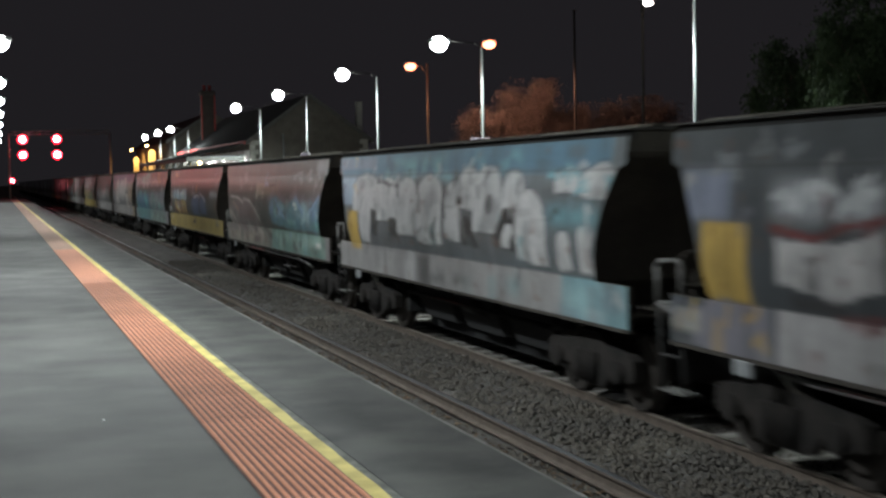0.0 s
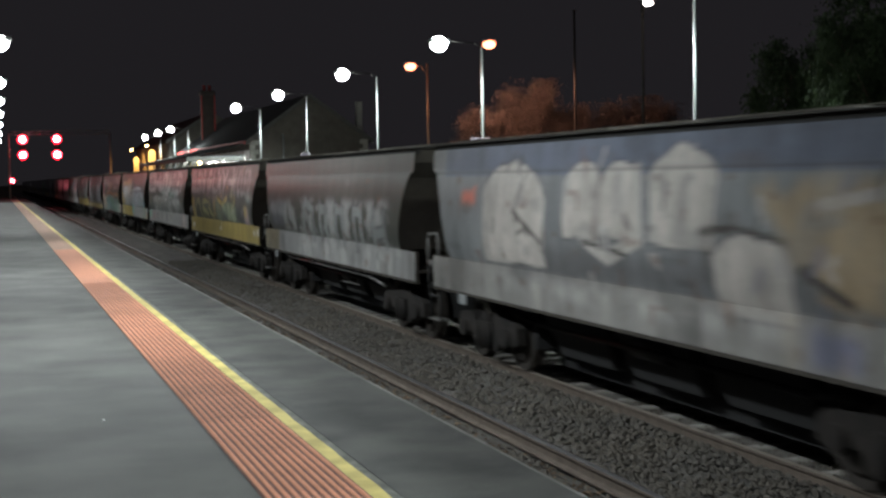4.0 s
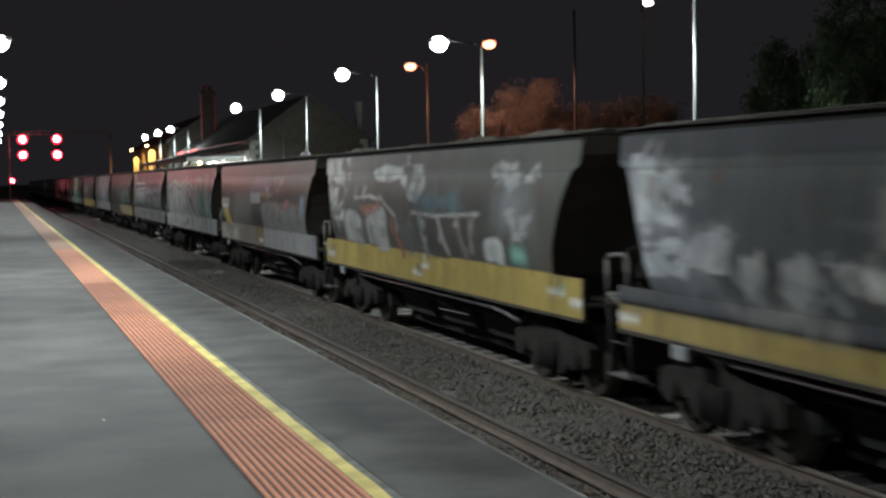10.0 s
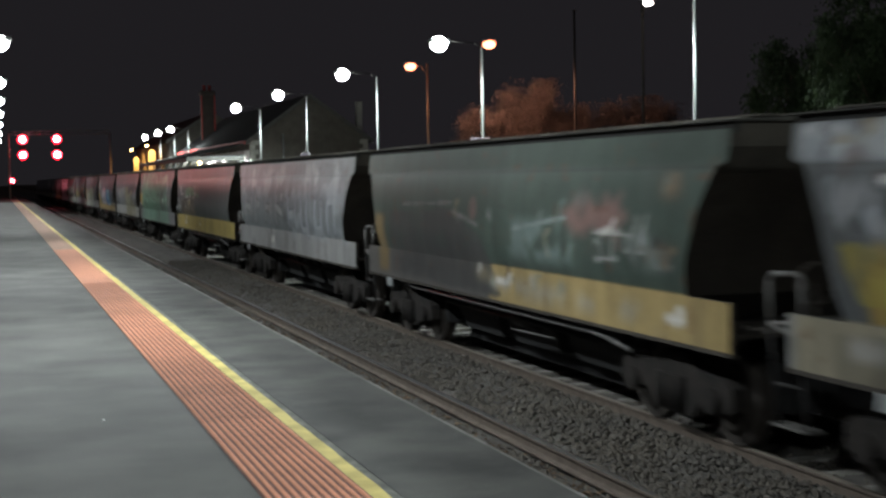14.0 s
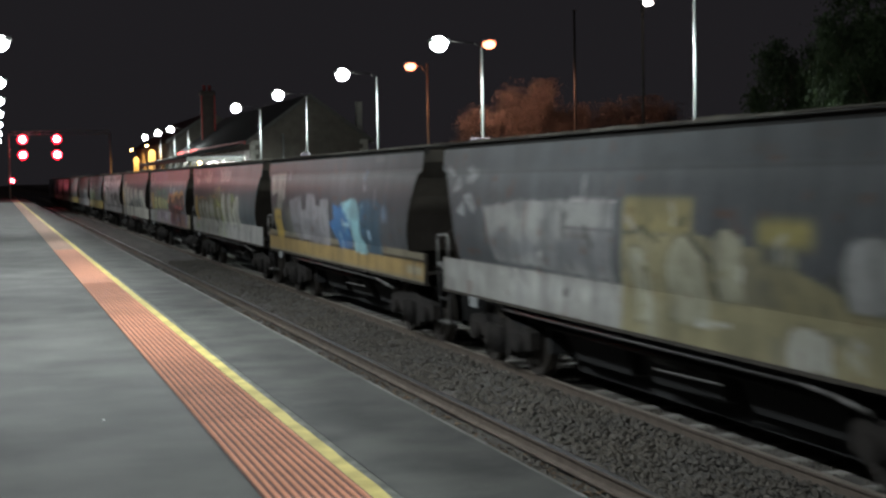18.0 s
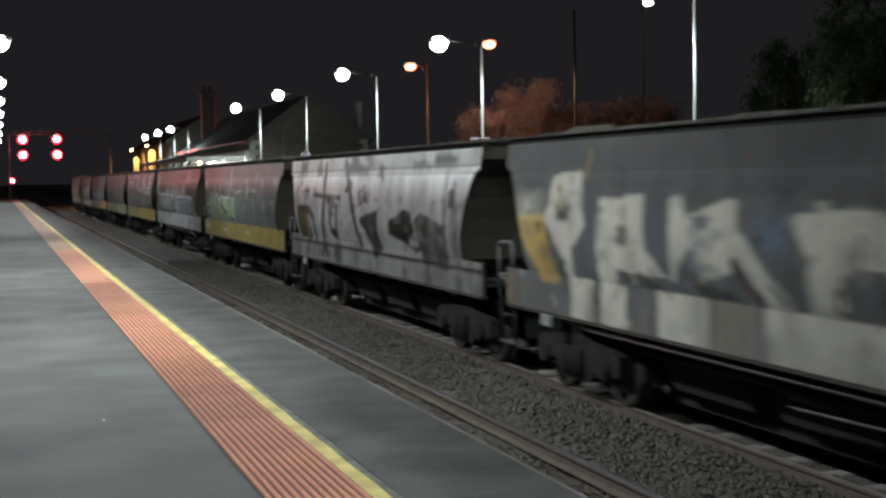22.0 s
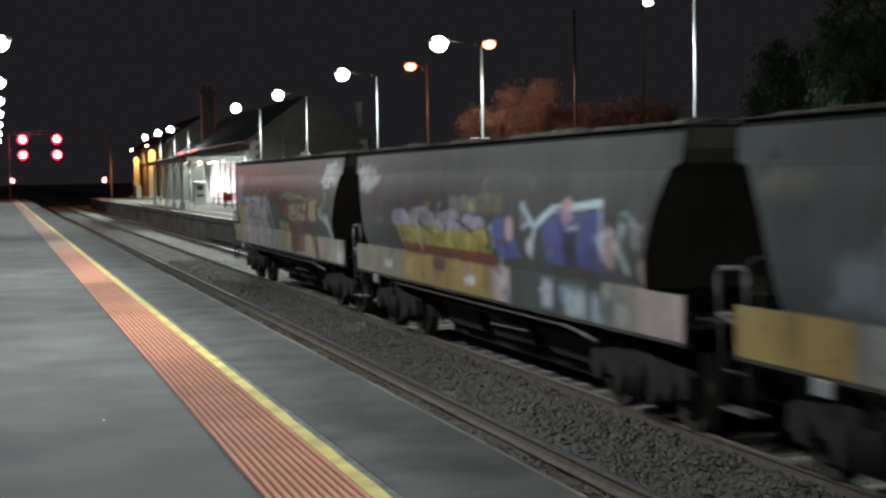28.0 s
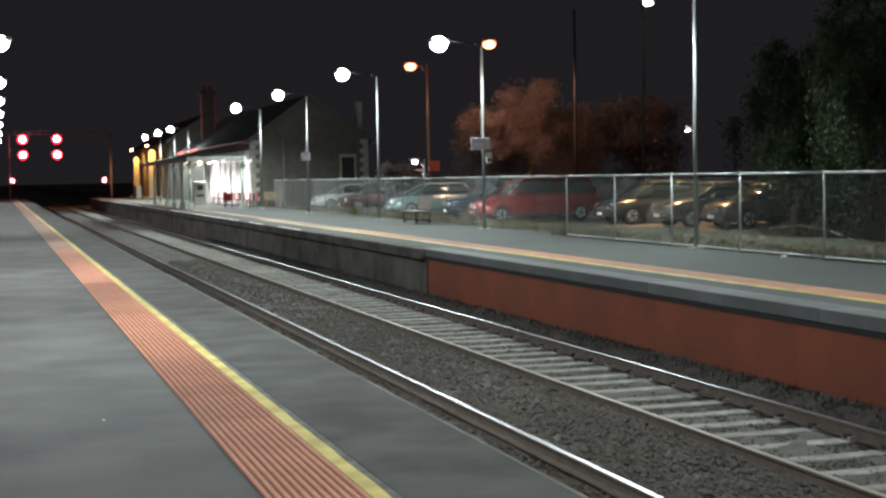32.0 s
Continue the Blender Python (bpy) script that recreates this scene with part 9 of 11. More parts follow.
on(30, "cloud", 0.597, 0.664, 0.606, 0.763, (0.136, 0.141, 0.159), 0.5, 2)
on(31, "base", (0.071, 0.074, 0.071))
on(31, "sill", -1, 2, (0.221, 0.203, 0.161))
on(31, "sill", 0.238, 0.576, (0.321, 0.227, 0.098))
on(31, "sill", 0.626, 0.852, (0.063, 0.073, 0.069))
on(31, "rect", 0.035, 0.109, 0.693, 0.902, (0.186, 0.186, 0.214), 0.008)
on(31, "rect", 0.443, 0.536, 0.549, 0.665, (0.187, 0.181, 0.162), 0.004)
on(31, "rect", 0.539, 0.618, 0.562, 0.686, (0.128, 0.12, 0.093), 0.006)
on(31, "poly", [(0.219, 0.461), (0.563, 0.494), (0.583, 0.292), (0.25, 0.279)], (0.417, 0.358, 0.099))
on(31, "hump", 0.203, 0.291, 0.427, 0.55, (0.315, 0.306, 0.374))
on(31, "hump", 0.294, 0.391, 0.448, 0.576, (0.315, 0.306, 0.374))
on(31, "hump", 0.402, 0.487, 0.437, 0.568, (0.315, 0.306, 0.374))
on(31, "hump", 0.489, 0.563, 0.455, 0.529, (0.315, 0.306, 0.374))
on(31, "line", [(0.254, 0.265), (0.45, 0.261), (0.586, 0.257)], 0.16, (0.211, 0.073, 0.047))
on(31, "cloud", 0.238, 0.568, 0.322, 0.434, (0.268, 0.213, 0.093), 0.4, 2.4)
on(31, "line", [(0.325, 0.469), (0.38, 0.394)], 0.05, (0.055, 0.053, 0.061))
on(31, "line", [(0.418, 0.487), (0.446, 0.411)], 0.05, (0.055, 0.053, 0.061))
on(31, "line", [(0.467, 0.512), (0.525, 0.43)], 0.05, (0.055, 0.053, 0.061))
on(31, "poly", [(0.589, 0.511), (0.642, 0.549), (0.667, 0.296), (0.605, 0.288)], (0.084, 0.1, 0.232))
on(31, "blob", 0.639, 0.473, 0.012, 0.08, (0.404, 0.287, 0.287))
on(31, "line", [(0.673, 0.63), (0.709, 0.49), (0.694, 0.326)], 0.07, (0.383, 0.47, 0.519))
on(31, "poly", [(0.727, 0.545), (0.78, 0.587), (0.861, 0.609), (0.857, 0.273), (0.737, 0.298)], (0.083, 0.094, 0.221))
on(31, "line", [(0.715, 0.517), (0.751, 0.608), (0.81, 0.625), (0.86, 0.65)], 0.09, (0.397, 0.499, 0.536))
on(31, "line", [(0.86, 0.627), (0.863, 0.356)], 0.06, (0.354, 0.427, 0.473))
on(31, "blob", 0.787, 0.598, 0.014, 0.08, (0.442, 0.291, 0.296))
on(31, "poly", [(0.779, 0.489), (0.808, 0.496), (0.807, 0.272), (0.776, 0.29)], (0.042, 0.046, 0.051))
on(31, "line", [(0.811, 0.514), (0.789, 0.496)], 0.06, (0.328, 0.397, 0.43))
on(31, "blob", 0.877, 0.418, 0.016, 0.12, (0.293, 0.22, 0.22))
on(31, "line", [(0.904, 0.525), (0.893, 0.435), (0.908, 0.31)], 0.1, (0.279, 0.353, 0.353))
on(31, "line", [(0.923, 0.551), (0.929, 0.447)], 0.08, (0.3, 0.258, 0.258))
on(31, "blob", 0.943, 0.307, 0.014, 0.07, (0.315, 0.231, 0.231))
on(31, "rect", 0.257, 0.282, 0.038, 0.176, (0.403, 0.312, 0.133), 0.006)
on(31, "rect", 0.366, 0.41, 0.115, 0.216, (0.117, 0.095, 0.068), 0.006)
on(31, "rect", 0.483, 0.518, 0.061, 0.116, (0.582, 0.575, 0.53), 0.004)
on(31, "rect", 0.571, 0.624, -0.03, 0.203, (0.357, 0.283, 0.283), 0.006)
on(31, "rect", 0.714, 0.739, 0.033, 0.193, (0.351, 0.346, 0.392), 0.008)
on(31, "poly", [(0.753, 0.169), (0.771, 0.192), (0.779, 0.072), (0.759, 0.059)], (0.144, 0.179, 0.331))
on(31, "rect", 0.771, 0.816, 0.001, 0.162, (0.333, 0.382, 0.382), 0.012)
on(31, "rect", 0.828, 0.845, -0.001, 0.163, (0.283, 0.356, 0.387), 0.006)
on(31, "rect", 0.852, 0.878, 0.003, 0.143, (0.141, 0.147, 0.147), 0.006)
on(31, "rect", 0.878, 0.903, 0.023, 0.127, (0.326, 0.346, 0.346), 0.01)
on(31, "sill", 0.917, 2, (0.32, 0.259, 0.251))
on(31, "rect", 0.152, 0.185, 0.071, 0.137, (0.582, 0.575, 0.53), 0.004)
on(31, "cloud", 0.031, 0.078, 0.736, 0.92, (0.352, 0.372, 0.372), 0.6, 2.4)
on(31, "tags", 0.072, 0.137, 0.711, 0.837, (0.326, 0.346, 0.346), 12)
on(31, "tags", 0.033, 0.074, 0.74, 0.897, (0.417, 0.428, 0.428), 8)
on(32, "base", (0.07, 0.074, 0.067))
on(32, "sill", -1, 2, (0.254, 0.231, 0.202))
on(32, "rect", 0.052, 0.127, 0.508, 0.861, (0.173, 0.193, 0.221), 0.008)
on(32, "poly", [(0.077, 0.489), (0.127, 0.496), (0.14, 0.195), (0.096, 0.189)], (0.351, 0.236, 0.07))
on(32, "poly", [(0.138, 0.465), (0.286, 0.531), (0.421, 0.546), (0.427, 0.143), (0.129, 0.15)], (0.311, 0.264, 0.264))
on(32, "cloud", 0.149, 0.418, 0.156, 0.491, (0.166, 0.14, 0.143), 0.4, 2.6)
on(32, "cloud", 0.149, 0.418, 0.156, 0.491, (0.425, 0.397, 0.403), 0.35, 2.6)
on(32, "line", [(0.158, 0.565), (0.22, 0.51)], 0.06, (0.269, 0.369, 0.422))
on(32, "line", [(0.267, 0.577), (0.339, 0.513)], 0.06, (0.269, 0.369, 0.422))
on(32, "line", [(0.377, 0.624), (0.4, 0.543)], 0.06, (0.269, 0.369, 0.422))
on(32, "line", [(0.403, 0.551), (0.426, 0.5)], 0.06, (0.269, 0.369, 0.422))
on(32, "line", [(0.22, 0.463), (0.229, 0.271)], 0.04, (0.085, 0.075, 0.077))
on(32, "line", [(0.286, 0.475), (0.291, 0.252)], 0.04, (0.085, 0.075, 0.077))
on(32, "line", [(0.347, 0.486), (0.349, 0.235)], 0.04, (0.085, 0.075, 0.077))
on(32, "line", [(0.186, 0.338), (0.414, 0.326)], 0.04, (0.085, 0.075, 0.077))
on(32, "line", [(0.421, 0.533), (0.449, 0.371), (0.454, 0.021)], 0.16, (0.234, 0.317, 0.356))
on(32, "haze", [(0.469, 0.524), (0.555, 0.523), (0.549, 0.305), (0.471, 0.311)], (0.084, 0.105, 0.069))
on(32, "line", [(0.577, 0.611), (0.623, 0.599), (0.686, 0.606)], 0.07, (0.164, 0.218, 0.106))
on(32, "line", [(0.734, 0.575), (0.769, 0.606), (0.797, 0.615)], 0.07, (0.14, 0.189, 0.092))
on(32, "poly", [(0.608, 0.526), (0.716, 0.54), (0.773, 0.574), (0.829, 0.59), (0.826, 0.377), (0.765, 0.375), (0.617, 0.358)], (0.347, 0.273, 0.185))
on(32, "line", [(0.667, 0.528), (0.671, 0.375)], 0.04, (0.231, 0.181, 0.119))
on(32, "line", [(0.63, 0.397), (0.677, 0.4)], 0.03, (0.02, 0.018, 0.015))
on(32, "poly", [(0.552, 0.516), (0.604, 0.531), (0.615, 0.387), (0.573, 0.404)], (0.177, 0.063, 0.057))
on(32, "poly", [(0.605, 0.339), (0.724, 0.352), (0.719, 0.034), (0.606, 0.012)], (0.166, 0.074, 0.068))
on(32, "line", [(0.763, 0.508), (0.759, 0.378), (0.801, 0.204), (0.818, 0.016)], 0.32, (0.113, 0.057, 0.053))
on(32, "poly", [(0.523, 0.328), (0.596, 0.327), (0.6, 0.048), (0.513, 0.062)], (0.358, 0.301, 0.162))
on(32, "poly", [(0.729, 0.206), (0.793, 0.2), (0.802, 0.043), (0.733, 0.035)], (0.345, 0.272, 0.171))
on(32, "poly", [(0.828, 0.182), (0.879, 0.164), (0.89, 0.023), (0.839, 0.039)], (0.325, 0.267, 0.19))
on(32, "line", [(0.862, 0.46), (0.91, 0.386), (0.933, 0.198)], 0.2, (0.303, 0.326, 0.321))
on(32, "cloud", 0.885, 0.984, 0.802, 0.921, (0.256, 0.268, 0.268), 0.6, 2)
on(32, "rect", 0.939, 0.966, 0.741, 0.826, (0.224, 0.231, 0.239), 0.02)
on(32, "cloud", 0.818, 0.917, 0.433, 0.569, (0.143, 0.179, 0.127), 0.5, 2)
on(32, "cloud", 0.882, 0.984, 0.002, 0.213, (0.205, 0.235, 0.205), 0.5, 2)
on(32, "tags", 0.867, 0.956, 0.739, 0.95, (0.404, 0.426, 0.415), 14)
on(32, "cloud", 0.868, 0.956, 0.739, 0.941, (0.313, 0.332, 0.322), 0.45, 2.4)
on(32, "cloud", 0.149, 0.408, 0.026, 0.595, (0.32, 0.306, 0.311), 0.4, 2.6)
on(32, "line", [(0.172, 0.543), (0.26, 0.578), (0.404, 0.568)], 0.07, (0.326, 0.385, 0.417))
on(32, "cloud", 0.929, 1.011, 0.014, 0.145, (0.519, 0.519, 0.494), 0.5, 2.4)
on(32, "cloud", 0.884, 0.956, 0.107, 0.262, (0.169, 0.224, 0.145), 0.45, 2.2)
on(32, "line", [(0.535, 0.597), (0.591, 0.648), (0.73, 0.604)], 0.06, (0.207, 0.277, 0.18))
on(32, "line", [(0.663, 0.504), (0.744, 0.456)], 0.05, (0.046, 0.039, 0.032))
on(32, "line", [(0.568, 0.38), (0.57, 0.13)], 0.05, (0.046, 0.039, 0.032))


def side_grid(z0, z1, nz, ny, halfl, inset=0.0):
    """A skin on the platform side of a wagon, following its profile."""
    verts, pts = [], []
    for j in range(nz + 1):
        z = z0 + (z1 - z0) * j / nz
        hw = float(half_width(z)) + inset
        hl = halfl(z)
        for i in range(ny + 1):
            y = hl * (1 - 2 * i / ny)
            verts.append((-hw, y, z))
            pts.append((y, z))
    n = ny + 1
    faces = [(j * n + i, j * n + i + 1, (j + 1) * n + i + 1, (j + 1) * n + i) for j in range(nz) for i in range(ny)]
    return verts, faces, np.array(pts)


def coloured(base, pts, layers, seed, mat):
    me = base.copy()
    col = paint(pts[:, 0], pts[:, 1], layers, seed)
    at = me.color_attributes.new("paint", "FLOAT_COLOR", "POINT")
    at.data.foreach_set("color", np.c_[col, np.ones(len(col))].ravel().astype(np.float32))
    me.materials.clear()
    me.materials.append(mat)
    return me


_sv, _sf, SIDE_PTS = side_grid(1.50, SIDE_TOP, 46, 300, lambda z: float(half_len(z)))
SIDE_BASE = mesh("side_sheet", _sv, _sf, SIDE_PAINT, True)
_sv, _sf, SILL_PTS = side_grid(SILL_LOW, SILL_TOP, 11, 300, lambda z: SILL_HALF)
_sv = [(-1.386, y, z) for _, y, z in _sv]
SILL_BASE = mesh("side_sill", _sv, _sf, SIDE_PAINT)


def wagon_meshes():
    """Every part of a hopper wagon but its painted side, once."""
    M = {}

    def keep(name, bm, mat):
        me = bpy.data.meshes.new(name)
        bm.to_mesh(me)
        bm.free()
        me.materials.append(mat)
        M[name] = me

    # plain side away from the near platform
    v, f, _ = side_grid(1.50, SIDE_TOP, 8, 12, lambda z: float(half_len(z)))
    M["far_side_sheet"] = mesh("far_side_sheet", [(-x, y, z) for x, y, z in v], [q[::-1] for q in f], ROOF_STEEL, True)
    keep("far_side_sill", boxes((1.33, 1.40, -SILL_HALF, SILL_HALF, SILL_LOW, SILL_TOP), bevel=0.01), END_STEEL)
    keep("sill_web", boxes((-1.382, -1.33, -SILL_HALF + 0.004, SILL_HALF - 0.004, SILL_LOW + 0.004, SILL_TOP), (-1.395, -1.30, -SILL_HALF, SILL_HALF, SILL_LOW - 0.04, SILL_LOW - 0.004)), END_STEEL)
    # sloping end sheet
    for s, nm in ((1, "end_sheet"), (-1, "lead_end_sheet")):
        vs, fs = [], []
        zs = [3.19, 2.95, 2.7, 2.4, 2.1, 1.8, 1.5]
        for z in zs:
            w, l = float(half_width(z)) - 0.004, float(half_len(z)) - 0.02
            vs += [(-w, s * l, z), (w, s * l, z)]
        vs += [(-1.2, s * 4.6, 0.75), (1.2, s * 4.6, 0.75)]
        for i in range(len(zs)):
            q = (2 * i, 2 * i + 1, 2 * i + 3, 2 * i + 2)
            fs.append(q if s > 0 else q[::-1])
        M[nm] = mesh(nm, vs, fs, END_STEEL)
    # roof with a raised walkway and hatch lids
    prof = [(-1.33, 3.182), (-1.385, 3.186), (-1.38, 3.2), (-1.0, 3.215), (-0.55, 3.235), (0.55, 3.235), (1.0, 3.215), (1.38, 3.2), (1.33, 3.182)]
    keep("roof", extrude_y(prof, -6.66, 6.66), ROOF_STEEL)
    keep("eaves_rail", extrude_y([(-1.31, 3.08), (-1.27, 3.08), (-1.27, 3.181), (-1.31, 3.181)], -6.64, 6.64), PIPE_IRON)
    keep("walkway", boxes((-1.02, -0.62, -6.5, 6.5, 3.236, 3.252), *[(-1.0, -0.64, -6.4 + 1.28 * i, -6.36 + 1.28 * i, 3.205, 3.236) for i in range(11)]), WALKWAY)
    for k in range(4):
        rs = random.Random(12 + k)
        bm = bmesh.new()
        y = -6.5
        while y < 6.0:
            n, h = rs.uniform(0.15, 0.9), rs.uniform(0.02, 0.09) * (0.35 if k == 0 else 1.0)
            x0, x1 = -1.36 + rs.uniform(0, 0.1), -1.0
            P = [(x0, y, 3.2), (x1, y, 3.212), (x1, y + n, 3.212), (x0, y + n, 3.2)]
            Q = [(x0 + 0.04, y + 0.12 * n, 3.2 + h * rs.uniform(0.6, 1)), (x1 - 0.05, y + 0.1 * n, 3.2 + h), (x1 - 0.05, y + 0.85 * n, 3.2 + h * rs.uniform(0.5, 1)), (x0 + 0.05, y + 0.8 * n, 3.2 + h * rs.uniform(0.4, 0.9))]
            A, B = [bm.verts.new(q) for q in P], [bm.verts.new(q) for q in Q]
            for m in range(4):
                bm.faces.new((A[m], A[(m + 1) % 4], B[(m + 1) % 4], B[m]))
            bm.faces.new(B)
            y += n * rs.uniform(0.8, 1.4) + (rs.uniform(0.4, 2.0) if rs.random() < 0.35 else 0)
        keep("roof_spill_%d" % k, bm, WALKWAY)
    bm = bmesh.new()
    box(bm, -0.5, 0.5, -0.62, 0.62, 3.23, 3.285, bevel=0.03)
    box(bm, -0.54, 0.54, -0.05, 0.05, 3.285, 3.3, bevel=0.01)
    keep("hatch", bm, ROOF_STEEL)
    # ribs along the side
    keep("seam_rail", extrude_y([(-1.3735, SEAM + 0.002), (-1.366, SEAM + 0.010), (-1.366, SEAM - 0.006)], -6.55, 6.55), SEAM_GREY)
    # underframe
    keep("centre_sill", boxes((-0.28, 0.28, -6.7, 6.7, 0.86, 1.2), bevel=0.02), DARK_IRON)
    keep("deck", boxes((-1.32, 1.32, 5.5, 6.62, 1.16, 1.2)), END_STEEL)
    keep("lead_deck", boxes((-1.32, 1.32, -6.62, -5.5, 1.16, 1.2)), END_STEEL)
    for y0 in (-1.125,):
        bm = bmesh.new()
        top = [(-1.15, y0, 1.5), (1.15, y0, 1.5), (1.15, y0 + 2.25, 1.5), (-1.15, y0 + 2.25, 1.5)]
        low = [(-0.7, y0 + 0.3, 0.32), (0.7, y0 + 0.3, 0.32), (0.7, y0 + 1.95, 0.32), (-0.7, y0 + 1.95, 0.32)]
        A, B = [bm.verts.new(q) for q in top], [bm.verts.new(q) for q in low]
        for i in range(4):
            bm.faces.new((A[i], A[(i + 1) % 4], B[(i + 1) % 4], B[i]))
        bm.faces.new(B)
    bmesh.ops.recalc_face_normals(bm, faces=bm.faces)
    # near-black chutes and added filler boxes put deep shade under the frame
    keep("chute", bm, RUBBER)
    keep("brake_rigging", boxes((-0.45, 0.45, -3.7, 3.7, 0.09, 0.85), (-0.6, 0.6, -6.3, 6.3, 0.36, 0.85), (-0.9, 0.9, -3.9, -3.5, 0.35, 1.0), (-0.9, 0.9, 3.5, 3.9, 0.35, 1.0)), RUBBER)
    keep("brake_pipe", pipe([(-1.0, -4.2, 0.82), (-0.95, -3.4, 0.72), (-0.95, 3.4, 0.72), (-1.0, 4.2, 0.82)], 0.035, 8), PIPE_IRON)
    keep("air_pipe", pipe([(-1.27, 5.1, 0.99), (-1.27, 4.3, 0.90), (-1.27, -3.2, 0.89), (-1.27, -3.8, 0.84), (-1.2, -4.1, 0.76)], 0.026, 8), AIR_PIPE)
    keep("pull_rod", rods([((-1.0, -1.3, 0.6), (-1.0, 0.2, 0.57))], 0.014, 6), AIR_PIPE)
    keep("brake_cylinder", rods([((-0.8, -0.4, 0.72), (-0.8, 0.5, 0.72))], 0.14, 12), DARK_IRON)
    # end hoop and steps
    keep("hand_hoop", pipe([(-1.36, 6.98, 1.40), (-1.36, 7.0, 1.76), (-1.36, 6.93, 1.82), (-1.36, 6.52, 1.84), (-1.36, 6.46, 1.78), (-1.36, 6.46, 1.42), (-1.36, 6.98, 1.38)], 0.024, 8), HOOP)
    keep("hoop_foot", rods([((-1.36, 6.98, 1.38), (-1.36, 6.6, 1.3)), ((-1.36, 6.46, 1.42), (-1.36, 6.46, 1.16))], 0.022, 6), HOOP)
    keep("steps", rods([((-1.36, 6.98, 1.38), (-1.36, 6.86, 0.5)), ((-1.34, 6.5, 1.05), (-1.34, 6.42, 0.5)), ((-1.36, 6.9, 0.86), (-1.34, 6.46, 0.86))], 0.018, 6), PIPE_IRON)
    keep("step_plate", boxes((-1.40, -1.20, 6.38, 6.92, 0.49, 0.515), bevel=0.006), STEP_PLATE)
    keep("end_ladder", rods([((-0.85, 6.4, 1.2), (-0.85, 6.66, 3.1)), ((-0.45, 6.4, 1.2), (-0.45, 6.66, 3.1))] + [((-0.85, 6.4 + 0.042 * k, 1.4 + 0.3 * k), (-0.45, 6.4 + 0.042 * k, 1.4 + 0.3 * k)) for k in range(6)], 0.016, 6), END_STEEL)
    keep("brake_wheel", rods([((-1.2 + 0.18 * math.cos(a), 6.5, 1.75 + 0.18 * math.sin(a)), (-1.2 + 0.18 * math.cos(a + 0.5236), 6.5, 1.75 + 0.18 * math.sin(a + 0.5236))) for a in (0.5236 * k for k in range(12))] + [((-1.2, 6.5, 1.2), (-1.2, 6.5, 1.75))], 0.015, 6), END_STEEL)
    bm = boxes((-0.09, 0.09, 6.6, 7.02, 0.82, 1.0), (-0.14, 0.14, 6.98, 7.14, 0.78, 1.04), bevel=0.02)
    keep("coupler", bm, BOGIE)
    bm = boxes((-0.09, 0.09, -7.02, -6.6, 0.82, 1.0), (-0.14, 0.14, -7.14, -6.98, 0.78, 1.04), bevel=0.02)
    keep("lead_coupler", bm, BOGIE)
    keep("plate_bracket", boxes((-1.43, -1.40, 5.0, 5.3, 0.86, 1.0), bevel=0.006), GALV)
    # bogie
    side = [(-1.25, 0.62), (-1.12, 0.68), (-0.5, 0.72), (-0.32, 0.86), (0.32, 0.86), (0.5, 0.72), (1.12, 0.68), (1.25, 0.62), (1.25, 0.4), (1.0, 0.34), (0.62, 0.42), (0.42, 0.22), (-0.42, 0.22), (-0.62, 0.42), (-1.0, 0.34), (-1.25, 0.4)]
    bm = bmesh.new()
    A = [bm.verts.new((-0.07, y, z)) for y, z in side]
    B = [bm.verts.new((0.07, y, z)) for y, z in side]
    for i in range(len(side)):
        bm.faces.new((A[i], A[(i + 1) % len(side)], B[(i + 1) % len(side)], B[i]))
    bm.faces.new(A)
    bm.faces.new(B[::-1])
    for y in (-0.9, 0.9):
        rod(bm, (-0.15, y, 0.46), (0.05, y, 0.46), 0.13, 12)
    for y in (-0.2, 0, 0.2):
        rod(bm, (-0.09, y, 0.26), (-0.09, y, 0.62), 0.075, 8)
    bmesh.ops.recalc_face_normals(bm, faces=bm.faces)
    keep("side_frame", bm, BOGIE)
    keep("bolster", boxes((-1.0, 1.0, -0.22, 0.22, 0.5, 0.82), bevel=0.02), DARK_IRON)
    bm = bmesh.new()
    rod(bm, (-1.0, 0, 0.46), (1.0, 0, 0.46), 0.075, 10)
    for s in (-1, 1):
        rod(bm, (s * 0.77, 0, 0.46), (s * 0.90, 0, 0.46), 0.455, 24)
        rod(bm, (s * 0.74, 0, 0.46), (s * 0.77, 0, 0.46), 0.485, 24)
        rod(bm, (s * 0.90, 0, 0.46), (s * 0.925, 0, 0.46), 0.36, 20, 0.3)
    keep("wheelset", bm, WHEEL)
    return M


WM = wagon_meshes()
SPILLED = (2, 3, 7, 10, 12, 15, 18, 20, 22, 24, 26, 28, 31, 32)   # wagons with grain caked on the roof edge
PIPED = (0, 2, 4, 6, 7, 10, 11, 12, 13, 15, 16, 18, 20, 21, 22, 24, 27, 30, 31, 32)     # wagons with an air pipe along the sill
TRAIN_NOTES = [
    "grey, white and red", "silver-white on blue", "teal and brown", "blue and yellow", "teal and mauve", "pale silver and tan", "faded white", "yellow and white",
    "white and grey", "silver and tan with turquoise", "orange and teal", "pale silver", "smudged white", "red and white", "silver with turquoise outlines", "grey and white",
    "dark green and brown", "pale silver", "brown and green", "bright green", "olive and cream", "blue and pale grey", "cream", "yellow, pink and dark red",
    "bold white", "black on bright silver", "olive on blue-grey", "silver and pink", "white and multicoloured", "faded white", "blue-grey", "yellow, blue and pink", "pink, cream and red"]


